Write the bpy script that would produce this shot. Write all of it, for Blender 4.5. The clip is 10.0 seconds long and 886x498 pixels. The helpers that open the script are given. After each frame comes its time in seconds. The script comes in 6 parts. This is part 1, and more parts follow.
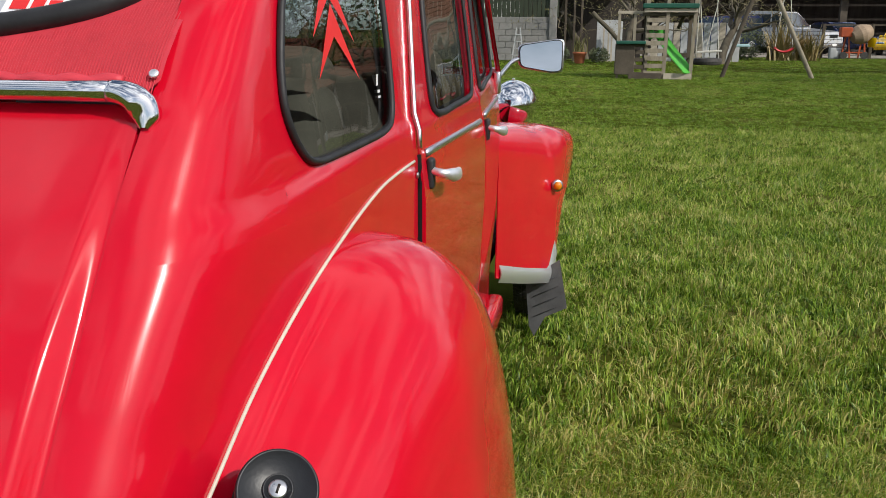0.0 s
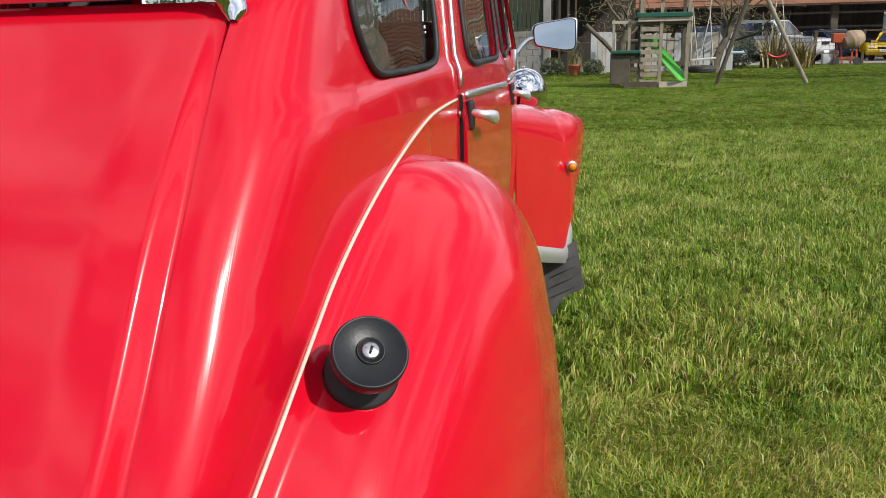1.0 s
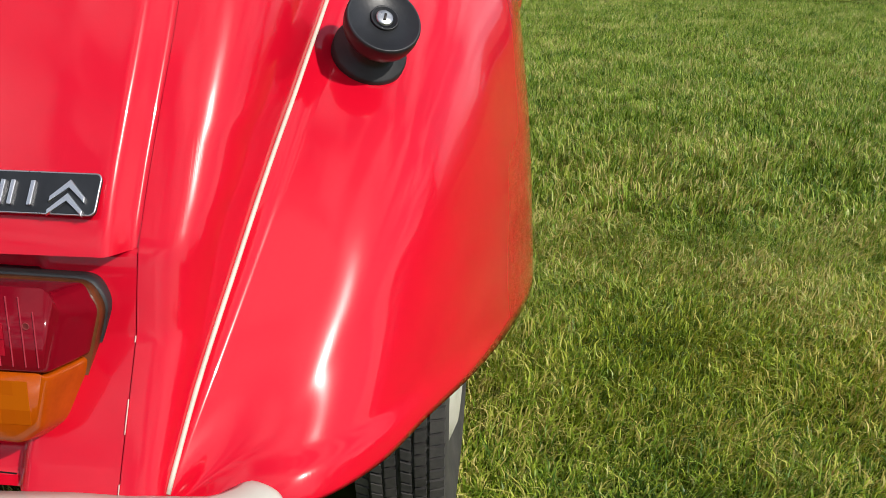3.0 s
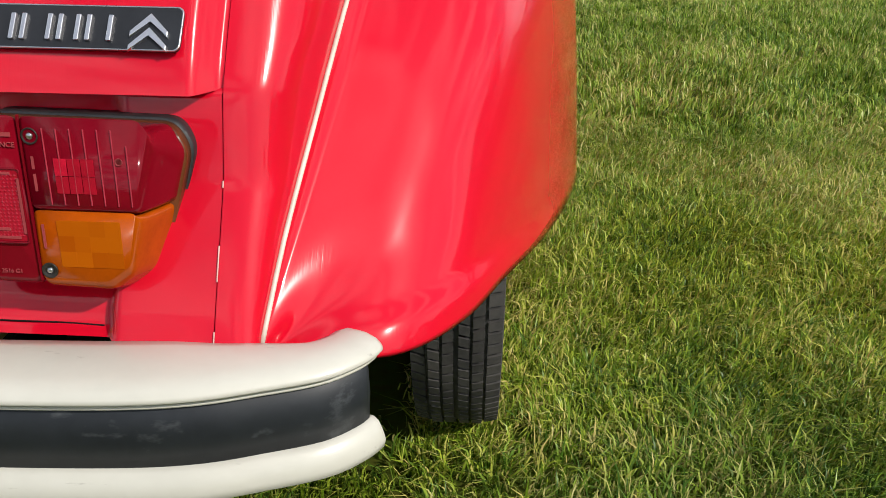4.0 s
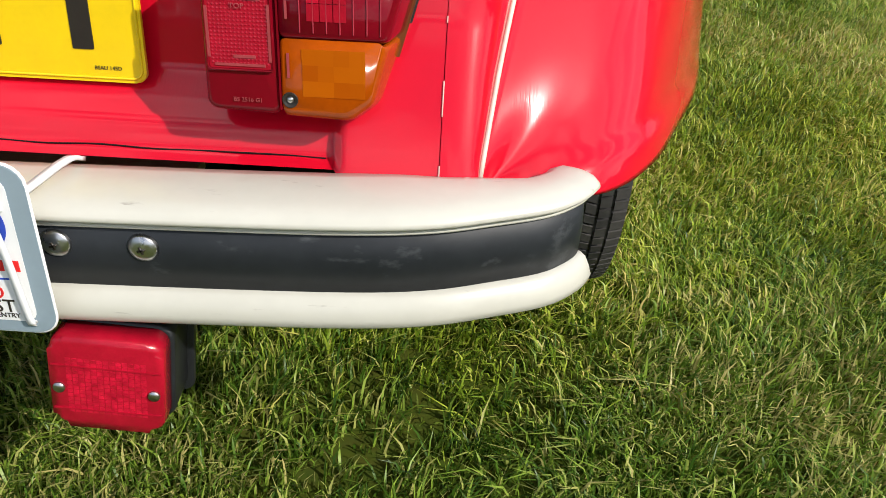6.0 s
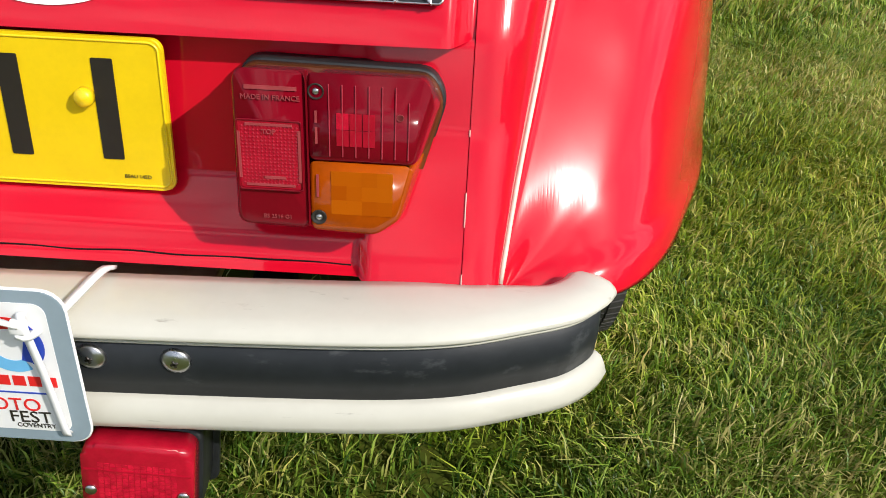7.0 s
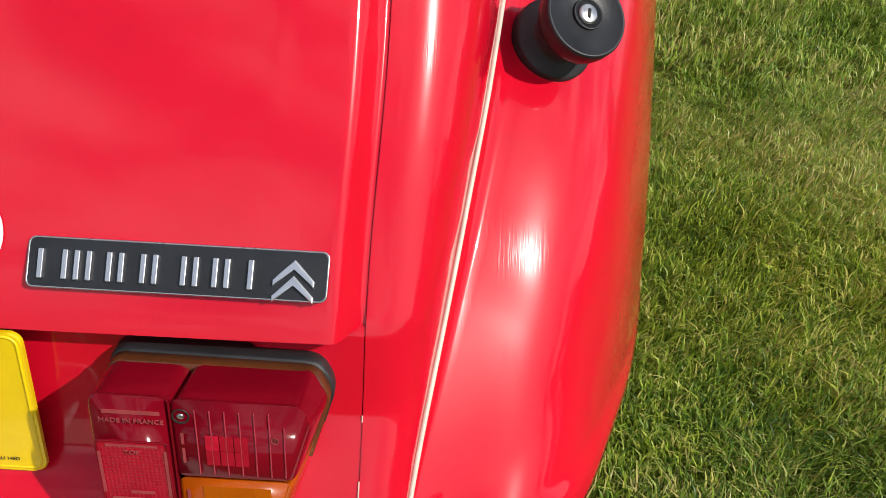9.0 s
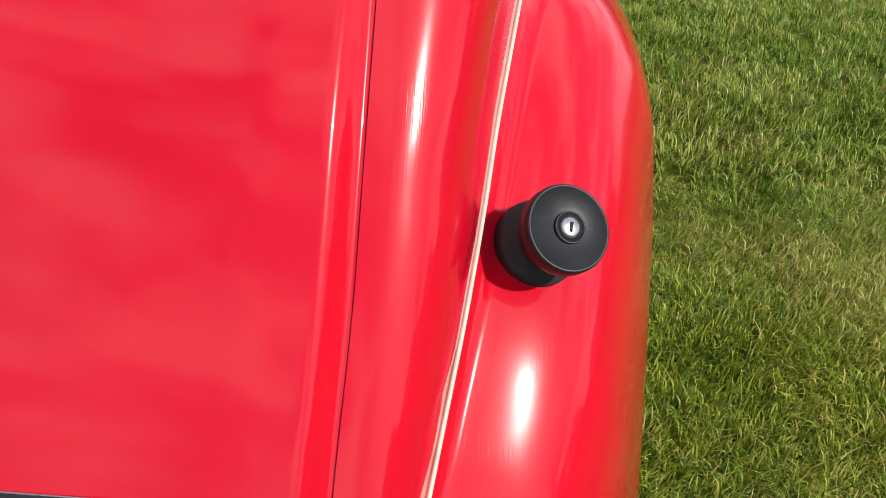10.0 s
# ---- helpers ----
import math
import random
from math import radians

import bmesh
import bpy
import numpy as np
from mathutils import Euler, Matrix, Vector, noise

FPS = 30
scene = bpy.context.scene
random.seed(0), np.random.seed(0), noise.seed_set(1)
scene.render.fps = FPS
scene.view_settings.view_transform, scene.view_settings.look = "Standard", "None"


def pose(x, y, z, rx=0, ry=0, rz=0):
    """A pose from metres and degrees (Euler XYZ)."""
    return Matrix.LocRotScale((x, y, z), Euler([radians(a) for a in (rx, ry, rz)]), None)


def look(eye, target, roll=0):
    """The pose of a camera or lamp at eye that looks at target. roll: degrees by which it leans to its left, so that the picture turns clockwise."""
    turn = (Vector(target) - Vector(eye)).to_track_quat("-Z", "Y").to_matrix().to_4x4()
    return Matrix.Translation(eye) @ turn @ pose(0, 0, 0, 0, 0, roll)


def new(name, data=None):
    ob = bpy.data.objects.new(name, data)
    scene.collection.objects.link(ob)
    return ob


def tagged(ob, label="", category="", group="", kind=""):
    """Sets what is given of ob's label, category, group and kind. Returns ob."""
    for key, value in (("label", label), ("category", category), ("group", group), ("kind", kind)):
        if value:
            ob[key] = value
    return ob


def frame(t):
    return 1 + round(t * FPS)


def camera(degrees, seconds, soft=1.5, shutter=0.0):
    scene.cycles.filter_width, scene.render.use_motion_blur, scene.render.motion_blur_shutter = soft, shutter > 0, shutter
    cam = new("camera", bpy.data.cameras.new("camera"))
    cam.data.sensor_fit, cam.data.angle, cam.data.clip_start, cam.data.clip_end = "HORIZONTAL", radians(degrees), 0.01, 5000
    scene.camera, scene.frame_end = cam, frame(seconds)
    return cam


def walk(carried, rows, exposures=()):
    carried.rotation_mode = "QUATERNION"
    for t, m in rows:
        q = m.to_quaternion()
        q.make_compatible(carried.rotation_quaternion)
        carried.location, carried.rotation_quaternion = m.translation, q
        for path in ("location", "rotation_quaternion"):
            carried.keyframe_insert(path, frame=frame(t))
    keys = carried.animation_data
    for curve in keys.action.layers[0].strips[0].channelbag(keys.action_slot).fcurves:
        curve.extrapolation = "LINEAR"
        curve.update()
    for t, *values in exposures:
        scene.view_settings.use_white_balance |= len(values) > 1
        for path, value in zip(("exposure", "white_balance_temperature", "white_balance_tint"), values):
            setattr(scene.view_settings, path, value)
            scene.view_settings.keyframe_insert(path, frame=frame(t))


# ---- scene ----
cam = camera(53.9, 10.0, soft=0.7)
PATH = [
    (0, (0.851, 0.06, 1.083), (0.512, 1.969, 0.591), 0.3),
    (0.5, (0.83, 0.004, 1.043), (0.491, 1.918, 0.572), -1.0),
    (1, (0.796, -0.023, 0.974), (0.458, 1.897, 0.524), -1.3),
    (1.5, (0.796, -0.043, 0.925), (0.473, 1.882, 0.492), -0.7),
    (2, (0.781, -0.073, 0.887), (0.528, 1.854, 0.415), 0.0),
    (2.5, (0.761, -0.096, 0.852), (0.584, 1.805, 0.255), 0.5),
    (2.7, (0.748, -0.103, 0.833), (0.587, 1.782, 0.185), 0.8),
    (3.8, (0.662, -0.111, 0.754), (0.556, 1.707, -0.074), 0.8),
    (4, (0.649, -0.116, 0.742), (0.547, 1.687, -0.116), 0.7),
    (4.5, (0.606, -0.129, 0.725), (0.507, 1.631, -0.219), 0.9),
    (5, (0.567, -0.15, 0.713), (0.466, 1.575, -0.294), 1.1),
    (5.2, (0.548, -0.157, 0.709), (0.455, 1.555, -0.321), 1.4),
    (6.3, (0.481, -0.155, 0.737), (0.421, 1.516, -0.361), 2.3),
    (6.5, (0.473, -0.152, 0.756), (0.416, 1.523, -0.337), 2.3),
    (7, (0.467, -0.133, 0.792), (0.43, 1.543, -0.299), 2.7),
    (7.5, (0.463, -0.108, 0.818), (0.442, 1.568, -0.274), 3.1),
    (8, (0.474, -0.079, 0.855), (0.47, 1.59, -0.247), 3.6),
    (8.5, (0.5, -0.022, 0.887), (0.505, 1.643, -0.22), 3.4),
    (9, (0.514, 0.016, 0.937), (0.52, 1.677, -0.178), 3.4),
    (9.5, (0.52, 0.053, 0.982), (0.503, 1.713, -0.133), 3.3),
    (10, (0.543, 0.097, 1.021), (0.48, 1.83, 0.026), 2.6),
]
EXPOSURES = [(0.0, -0.25), (0.5, -0.17), (1.0, -0.05), (1.5, -0.08), (2.5, -0.02), (4.0, -0.04), (4.5, 0.0), (5.0, 0.12), (6.5, 0.17), (7.5, 0.08), (9.0, -0.03), (10.0, -0.05)]
walk(cam, [(t, look(eye, target, roll)) for t, eye, target, roll in PATH], EXPOSURES)


# ---- light ----
SUN_DIR = Vector((0.66, -0.44, 0.61)).normalized()
world = bpy.data.worlds.new("sky")
scene.world = world
world.use_nodes = True
wt = world.node_tree
wt.nodes.clear()
w_out = wt.nodes.new("ShaderNodeOutputWorld")
w_bg = wt.nodes.new("ShaderNodeBackground")
w_sky = wt.nodes.new("ShaderNodeTexSky")
w_sky.sky_type = "NISHITA"
w_sky.sun_disc = False
w_sky.sun_elevation = math.asin(SUN_DIR.z)
w_sky.sun_rotation = math.atan2(SUN_DIR.x, SUN_DIR.y)
w_co = wt.nodes.new("ShaderNodeTexCoord")
w_map = wt.nodes.new("ShaderNodeMapping")
w_map.inputs["Scale"].default_value = (1.0, 1.0, 2.6)
w_noise = wt.nodes.new("ShaderNodeTexNoise")
w_noise.inputs["Scale"].default_value = 3.3
w_noise.inputs["Detail"].default_value = 7.0
w_noise.inputs["Roughness"].default_value = 0.55
w_ramp = wt.nodes.new("ShaderNodeValToRGB")
w_ramp.color_ramp.elements[0].position = 0.43
w_ramp.color_ramp.elements[1].position = 0.63
w_mix = wt.nodes.new("ShaderNodeMixRGB")
w_mix.inputs["Color2"].default_value = (11.5, 11.9, 12.6, 1)
wt.links.new(w_co.outputs["Generated"], w_map.inputs["Vector"])
wt.links.new(w_map.outputs["Vector"], w_noise.inputs["Vector"])
wt.links.new(w_noise.outputs["Fac"], w_ramp.inputs["Fac"])
wt.links.new(w_ramp.outputs["Color"], w_mix.inputs["Fac"])
wt.links.new(w_sky.outputs["Color"], w_mix.inputs["Color1"])
wt.links.new(w_mix.outputs["Color"], w_bg.inputs["Color"])
w_bg.inputs["Strength"].default_value = 0.11
wt.links.new(w_bg.outputs["Background"], w_out.inputs["Surface"])

sun_data = bpy.data.lights.new("sun", "SUN")
sun_data.energy = 4.2
sun_data.angle = radians(0.53)
sun_data.color = (1.0, 0.95, 0.87)
sun = new("sun", sun_data)
sun.matrix_world = look(SUN_DIR * 50, (0, 0, 0))


# ---- materials ----
def mat(name, color, rough=0.5, metal=0.0, var=0.0, scale=8.0, bump=0.0, bump_scale=60.0, coat=0.0, coat_rough=0.05,
        color2=None, spec=0.5, rough_var=0.0, trans=0.0, ior=1.45, stretch=(1, 1, 1)):
    """A node material: two scales of colour variation, roughness variation and fine relief."""
    m = bpy.data.materials.new(name)
    m.use_nodes = True
    nt = m.node_tree
    b = nt.nodes["Principled BSDF"]
    b.inputs["Base Color"].default_value = (*color, 1)
    b.inputs["Roughness"].default_value = rough
    b.inputs["Metallic"].default_value = metal
    b.inputs["Specular IOR Level"].default_value = spec
    b.inputs["Coat Weight"].default_value = coat
    b.inputs["Coat Roughness"].default_value = coat_rough
    b.inputs["Transmission Weight"].default_value = trans
    b.inputs["IOR"].default_value = ior
    co = nt.nodes.new("ShaderNodeTexCoord")
    mp = nt.nodes.new("ShaderNodeMapping")
    mp.inputs["Scale"].default_value = stretch
    nt.links.new(co.outputs["Object"], mp.inputs["Vector"])
    if var or color2:
        n1 = nt.nodes.new("ShaderNodeTexNoise")
        n1.inputs["Scale"].default_value = scale
        n1.inputs["Detail"].default_value = 6
        n2 = nt.nodes.new("ShaderNodeTexNoise")
        n2.inputs["Scale"].default_value = scale * 9
        n2.inputs["Detail"].default_value = 3
        ad = nt.nodes.new("ShaderNodeMath")
        ad.operation = "MULTIPLY_ADD"
        ad.inputs[1].default_value = 0.35
        rp = nt.nodes.new("ShaderNodeValToRGB")
        c2 = color2 or tuple(min(1, c * (1 + var)) for c in color)
        c1 = color if color2 else tuple(c * (1 - var) for c in color)
        rp.color_ramp.elements[0].position, rp.color_ramp.elements[1].position = 0.45, 0.9
        rp.color_ramp.elements[0].color, rp.color_ramp.elements[1].color = (*c1, 1), (*c2, 1)
        nt.links.new(mp.outputs["Vector"], n1.inputs["Vector"])
        nt.links.new(mp.outputs["Vector"], n2.inputs["Vector"])
        nt.links.new(n2.outputs["Fac"], ad.inputs[0])
        nt.links.new(n1.outputs["Fac"], ad.inputs[2])
        nt.links.new(ad.outputs[0], rp.inputs["Fac"])
        nt.links.new(rp.outputs["Color"], b.inputs["Base Color"])
    if rough_var:
        n3 = nt.nodes.new("ShaderNodeTexNoise")
        n3.inputs["Scale"].default_value = scale * 2.3
        n3.inputs["Detail"].default_value = 5
        mr = nt.nodes.new("ShaderNodeMapRange")
        mr.inputs["To Min"].default_value = max(0.0, rough - rough_var)
        mr.inputs["To Max"].default_value = rough + rough_var
        nt.links.new(mp.outputs["Vector"], n3.inputs["Vector"])
        nt.links.new(n3.outputs["Fac"], mr.inputs["Value"])
        nt.links.new(mr.outputs["Result"], b.inputs["Roughness"])
    if bump:
        n4 = nt.nodes.new("ShaderNodeTexNoise")
        n4.inputs["Scale"].default_value = bump_scale
        n4.inputs["Detail"].default_value = 4
        bp = nt.nodes.new("ShaderNodeBump")
        bp.inputs["Strength"].default_value = bump
        bp.inputs["Distance"].default_value = 0.002
        nt.links.new(mp.outputs["Vector"], n4.inputs["Vector"])
        nt.links.new(n4.outputs["Fac"], bp.inputs["Height"])
        nt.links.new(bp.outputs["Normal"], b.inputs["Normal"])
    return m


M_RED = mat("red_paint", (0.57, 0.0034, 0.019), rough=0.20, spec=0.18, var=0.06, scale=5, coat=0.62, coat_rough=0.03, rough_var=0.05)
def polish_marks(m):
    """Fine wash scratches in the clear coat, drawn out along the panels."""
    nt = m.node_tree
    b = nt.nodes["Principled BSDF"]
    co = nt.nodes.new("ShaderNodeTexCoord")
    heights = []
    for turn, st, sc in ((8, (900, 14, 14), 1.0), (34, (700, 18, 18), 1.0), (-28, (800, 12, 12), 1.0)):
        mp = nt.nodes.new("ShaderNodeMapping")
        mp.inputs["Rotation"].default_value = (radians(turn * 0.25), radians(turn), 0)
        mp.inputs["Scale"].default_value = st
        no = nt.nodes.new("ShaderNodeTexNoise")
        no.inputs["Scale"].default_value = sc
        no.inputs["Detail"].default_value = 2
        nt.links.new(co.outputs["Object"], mp.inputs["Vector"])
        nt.links.new(mp.outputs["Vector"], no.inputs["Vector"])
        heights.append(no)
    a1 = nt.nodes.new("ShaderNodeMath")
    a2 = nt.nodes.new("ShaderNodeMath")
    nt.links.new(heights[0].outputs["Fac"], a1.inputs[0])
    nt.links.new(heights[1].outputs["Fac"], a1.inputs[1])
    nt.links.new(a1.outputs[0], a2.inputs[0])
    nt.links.new(heights[2].outputs["Fac"], a2.inputs[1])
    patch = nt.nodes.new("ShaderNodeTexNoise")
    patch.inputs["Scale"].default_value = 14
    patch.inputs["Detail"].default_value = 4
    nt.links.new(co.outputs["Object"], patch.inputs["Vector"])
    mr = nt.nodes.new("ShaderNodeMapRange")
    mr.inputs["From Min"].default_value, mr.inputs["From Max"].default_value = 0.50, 0.70
    mr.inputs["To Min"].default_value, mr.inputs["To Max"].default_value = 0.02, 0.42
    nt.links.new(patch.outputs["Fac"], mr.inputs["Value"])
    bp = nt.nodes.new("ShaderNodeBump")
    bp.inputs["Distance"].default_value = 0.0002
    nt.links.new(mr.outputs["Result"], bp.inputs["Strength"])
    nt.links.new(a2.outputs[0], bp.inputs["Height"])
    # slow waviness of the pressed panels
    wave = nt.nodes.new("ShaderNodeTexNoise")
    wave.inputs["Scale"].default_value = 11
    wave.inputs["Detail"].default_value = 2
    wb = nt.nodes.new("ShaderNodeBump")
    wb.inputs["Distance"].default_value = 0.002
    wb.inputs["Strength"].default_value = 0.12
    nt.links.new(co.outputs["Object"], wave.inputs["Vector"])
    nt.links.new(wave.outputs["Fac"], wb.inputs["Height"])
    nt.links.new(wb.outputs["Normal"], bp.inputs["Normal"])
    nt.links.new(bp.outputs["Normal"], b.inputs["Normal"])
    nt.links.new(wb.outputs["Normal"], b.inputs["Coat Normal"])
    return m


def specks(m, tint, scale, stretch, low, high, amount=0.7):
    """Small scuffs or chips of another tone, sparse and drawn out by the stretch."""
    nt = m.node_tree
    b = nt.nodes["Principled BSDF"]
    src = b.inputs["Base Color"].links[0].from_socket
    co = nt.nodes.new("ShaderNodeTexCoord")
    mp = nt.nodes.new("ShaderNodeMapping")
    mp.inputs["Scale"].default_value = stretch
    mp.inputs["Rotation"].default_value = (0.1, 0.15, 0.08)
    no = nt.nodes.new("ShaderNodeTexNoise")
    no.inputs["Scale"].default_value = scale
    no.inputs["Detail"].default_value = 5
    no.inputs["Roughness"].default_value = 0.65
    mr = nt.nodes.new("ShaderNodeMapRange")
    mr.inputs["From Min"].default_value, mr.inputs["From Max"].default_value = low, high
    mr.inputs["To Max"].default_value = amount
    mx = nt.nodes.new("ShaderNodeMixRGB")
    mx.inputs["Color2"].default_value = (*tint, 1)
    nt.links.new(co.outputs["Object"], mp.inputs["Vector"])
    nt.links.new(mp.outputs["Vector"], no.inputs["Vector"])
    nt.links.new(no.outputs["Fac"], mr.inputs["Value"])
    nt.links.new(mr.outputs["Result"], mx.inputs["Fac"])
    nt.links.new(src, mx.inputs["Color1"])
    nt.links.new(mx.outputs["Color"], b.inputs["Base Color"])
    return m


polish_marks(M_RED)
specks(M_RED, (0.75, 0.45, 0.42), 55, (1, 1, 1), 0.765, 0.80, 0.8)
M_CHROME = mat("chrome", (0.78, 0.78, 0.80), rough=0.09, metal=1.0, rough_var=0.05, scale=20)
M_STEEL = mat("dull_steel", (0.55, 0.55, 0.56), rough=0.3, metal=1.0, rough_var=0.12, scale=60)
M_ALU = mat("brushed_aluminium", (0.66, 0.66, 0.68), rough=0.32, metal=1.0, rough_var=0.1, scale=50)
M_RUBBER = mat("black_rubber", (0.018, 0.018, 0.02), rough=0.55, var=0.3, scale=30, bump=0.1, rough_var=0.1)
M_PLASTIC = mat("black_plastic", (0.014, 0.015, 0.018), rough=0.42, var=0.3, scale=25, bump=0.08, bump_scale=300, rough_var=0.1)
M_BAND = mat("black_bumper_band", (0.008, 0.010, 0.013), rough=0.5, color2=(0.021, 0.024, 0.029), scale=12, rough_var=0.1)
M_CREAM = mat("cream_bumper_paint", (0.53, 0.515, 0.45), rough=0.35, var=0.05, scale=9, bump=0.03, bump_scale=40, coat=0.25, coat_rough=0.15, rough_var=0.1)
M_BEAD = mat("cream_beading", (0.58, 0.54, 0.45), rough=0.45, var=0.12, scale=40)
specks(M_CREAM, (0.16, 0.14, 0.11), 18, (1, 3, 6), 0.65, 0.72, 0.45)
specks(M_CREAM, (0.40, 0.38, 0.33), 5, (1, 2, 4), 0.54, 0.75, 0.45)
specks(M_BAND, (0.20, 0.21, 0.22), 14, (1, 2, 2), 0.58, 0.74, 0.45)
M_CHIP = mat("chipped_paint", (0.70, 0.42, 0.38), rough=0.7, var=0.2, scale=60)
M_LENS_HOT = mat("prismatic_red_lens", (0.50, 0.006, 0.030), rough=0.15, var=0.3, scale=120, spec=0.4, coat=0.3, coat_rough=0.05)
M_YELLOW = mat("yellow_reflective", (0.80, 0.55, 0.004), rough=0.35, var=0.05, scale=30, coat=0.5, coat_rough=0.1)
M_BLACK = mat("black_print", (0.02, 0.016, 0.012), rough=0.4, var=0.2, scale=30)
M_WHITE = mat("white_print", (0.80, 0.80, 0.80), rough=0.4, var=0.04, scale=20)
M_GREYP = mat("grey_print", (0.25, 0.32, 0.37), rough=0.45, var=0.06, scale=20)
M_REDP = mat("red_print", (0.70, 0.02, 0.02), rough=0.45, var=0.06, scale=20)
M_BLUEP = mat("blue_print", (0.03, 0.07, 0.45), rough=0.45, var=0.06, scale=20)
M_SKYP = mat("light_blue_print", (0.15, 0.45, 0.75), rough=0.45, var=0.06, scale=20)
M_ORANGEP = mat("orange_print", (0.80, 0.28, 0.01), rough=0.45, var=0.06, scale=20)
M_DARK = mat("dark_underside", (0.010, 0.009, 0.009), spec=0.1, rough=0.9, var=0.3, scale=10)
M_TYRE = mat("tyre_rubber", (0.028, 0.027, 0.027), rough=0.7, color2=(0.07, 0.065, 0.06), scale=18, bump=0.15, bump_scale=90)
M_RIM = mat("cream_wheel_paint", (0.6, 0.58, 0.5), rough=0.4, var=0.08, scale=12)
M_VINYL = mat("red_roof_vinyl", (0.56, 0.045, 0.065), rough=0.5, var=0.12, scale=14, bump=0.25, bump_scale=500, spec=0.4)
M_SEAT = mat("grey_seat_cloth", (0.13, 0.12, 0.10), rough=0.85, var=0.12, scale=25, bump=0.25, bump_scale=220)
M_INTERIOR = mat("dark_trim", (0.03, 0.03, 0.03), rough=0.7, var=0.2, scale=10)


def glass_mat(name, color, rough=0.02, alpha=0.25):
    """Clear or tinted pane: see-through with a sharp gloss."""
    m = bpy.data.materials.new(name)
    m.use_nodes = True
    nt = m.node_tree
    nt.nodes.clear()
    out = nt.nodes.new("ShaderNodeOutputMaterial")
    mix = nt.nodes.new("ShaderNodeMixShader")
    tr = nt.nodes.new("ShaderNodeBsdfTransparent")
    gl = nt.nodes.new("ShaderNodeBsdfGlossy")
    fr = nt.nodes.new("ShaderNodeFresnel")
    no = nt.nodes.new("ShaderNodeTexNoise")
    bp = nt.nodes.new("ShaderNodeBump")
    no.inputs["Scale"].default_value = 3.0
    bp.inputs["Strength"].default_value = 0.03
    bp.inputs["Distance"].default_value = 0.01
    fr.inputs["IOR"].default_value = 1.0 + 2.4 * alpha
    tr.inputs["Color"].default_value = (*color, 1)
    gl.inputs["Roughness"].default_value = rough
    nt.links.new(no.outputs["Fac"], bp.inputs["Height"])
    nt.links.new(bp.outputs["Normal"], gl.inputs["Normal"])
    nt.links.new(fr.outputs["Fac"], mix.inputs["Fac"])
    nt.links.new(tr.outputs["BSDF"], mix.inputs[1])
    nt.links.new(gl.outputs["BSDF"], mix.inputs[2])
    nt.links.new(mix.outputs["Shader"], out.inputs["Surface"])
    return m


M_GLASS = glass_mat("window_glass", (0.52, 0.58, 0.56), alpha=0.33)
M_GLASS_REAR = glass_mat("rear_window_glass", (0.05, 0.065, 0.12), alpha=0.16)
M_LENS_RED = mat("red_lens_plastic", (0.175, 0.002, 0.009), rough=0.12, var=0.12, scale=20, bump=0.04, bump_scale=60, spec=0.22, coat=0.1, coat_rough=0.06)
M_LENS_BRIGHT = mat("bright_red_lens", (0.36, 0.005, 0.020), rough=0.2, var=0.15, scale=60, bump=0.15, bump_scale=260, spec=0.3, coat=0.2, coat_rough=0.06)
M_LENS_AMBER = mat("amber_lens_plastic", (0.36, 0.060, 0.001), rough=0.18, var=0.18, scale=30, bump=0.08, bump_scale=80, spec=0.3, coat=0.2, coat_rough=0.06)
M_LENS_EMBOSS = mat("embossed_lens_writing", (0.34, 0.05, 0.058), rough=0.3, var=0.15, scale=90, coat=0.4, coat_rough=0.1)
M_LENS_RIB = mat("lens_rib_plastic", (0.34, 0.030, 0.050), rough=0.25, var=0.15, scale=90, coat=0.3, coat_rough=0.08)
M_FACET = mat("amber_facet", (0.42, 0.095, 0.002), rough=0.2, spec=0.3, coat=0.25, coat_rough=0.06)
def vary(m, low, high):
    """A tone of its own for each object that wears the material."""
    nt = m.node_tree
    oi = nt.nodes.new("ShaderNodeObjectInfo")
    rp = nt.nodes.new("ShaderNodeValToRGB")
    rp.color_ramp.elements[0].color, rp.color_ramp.elements[1].color = (*low, 1), (*high, 1)
    nt.links.new(oi.outputs["Random"], rp.inputs["Fac"])
    nt.links.new(rp.outputs["Color"], nt.nodes["Principled BSDF"].inputs["Base Color"])
vary(M_FACET, (0.36, 0.064, 0.001), (0.47, 0.105, 0.002))
M_LENS_BROWN = mat("brown_lens_edge", (0.10, 0.028, 0.008), rough=0.35, var=0.3, scale=40)
M_GUARD = mat("polished_guard", (0.88, 0.88, 0.90), rough=0.38, metal=0.85, rough_var=0.1, scale=30)
M_FLAP = mat("grey_rubber", (0.085, 0.085, 0.088), rough=0.6, var=0.25, scale=18, bump=0.1)
M_MIRROR = mat("mirror_glass", (0.42, 0.46, 0.52), rough=0.015, metal=1.0)


# ---- mesh helpers ----
def finish(me, material, smooth=True):
    me.materials.append(material)
    if smooth:
        me.polygons.foreach_set("use_smooth", [True] * len(me.polygons))
    me.update()
    return me


RIDE = [0.0]


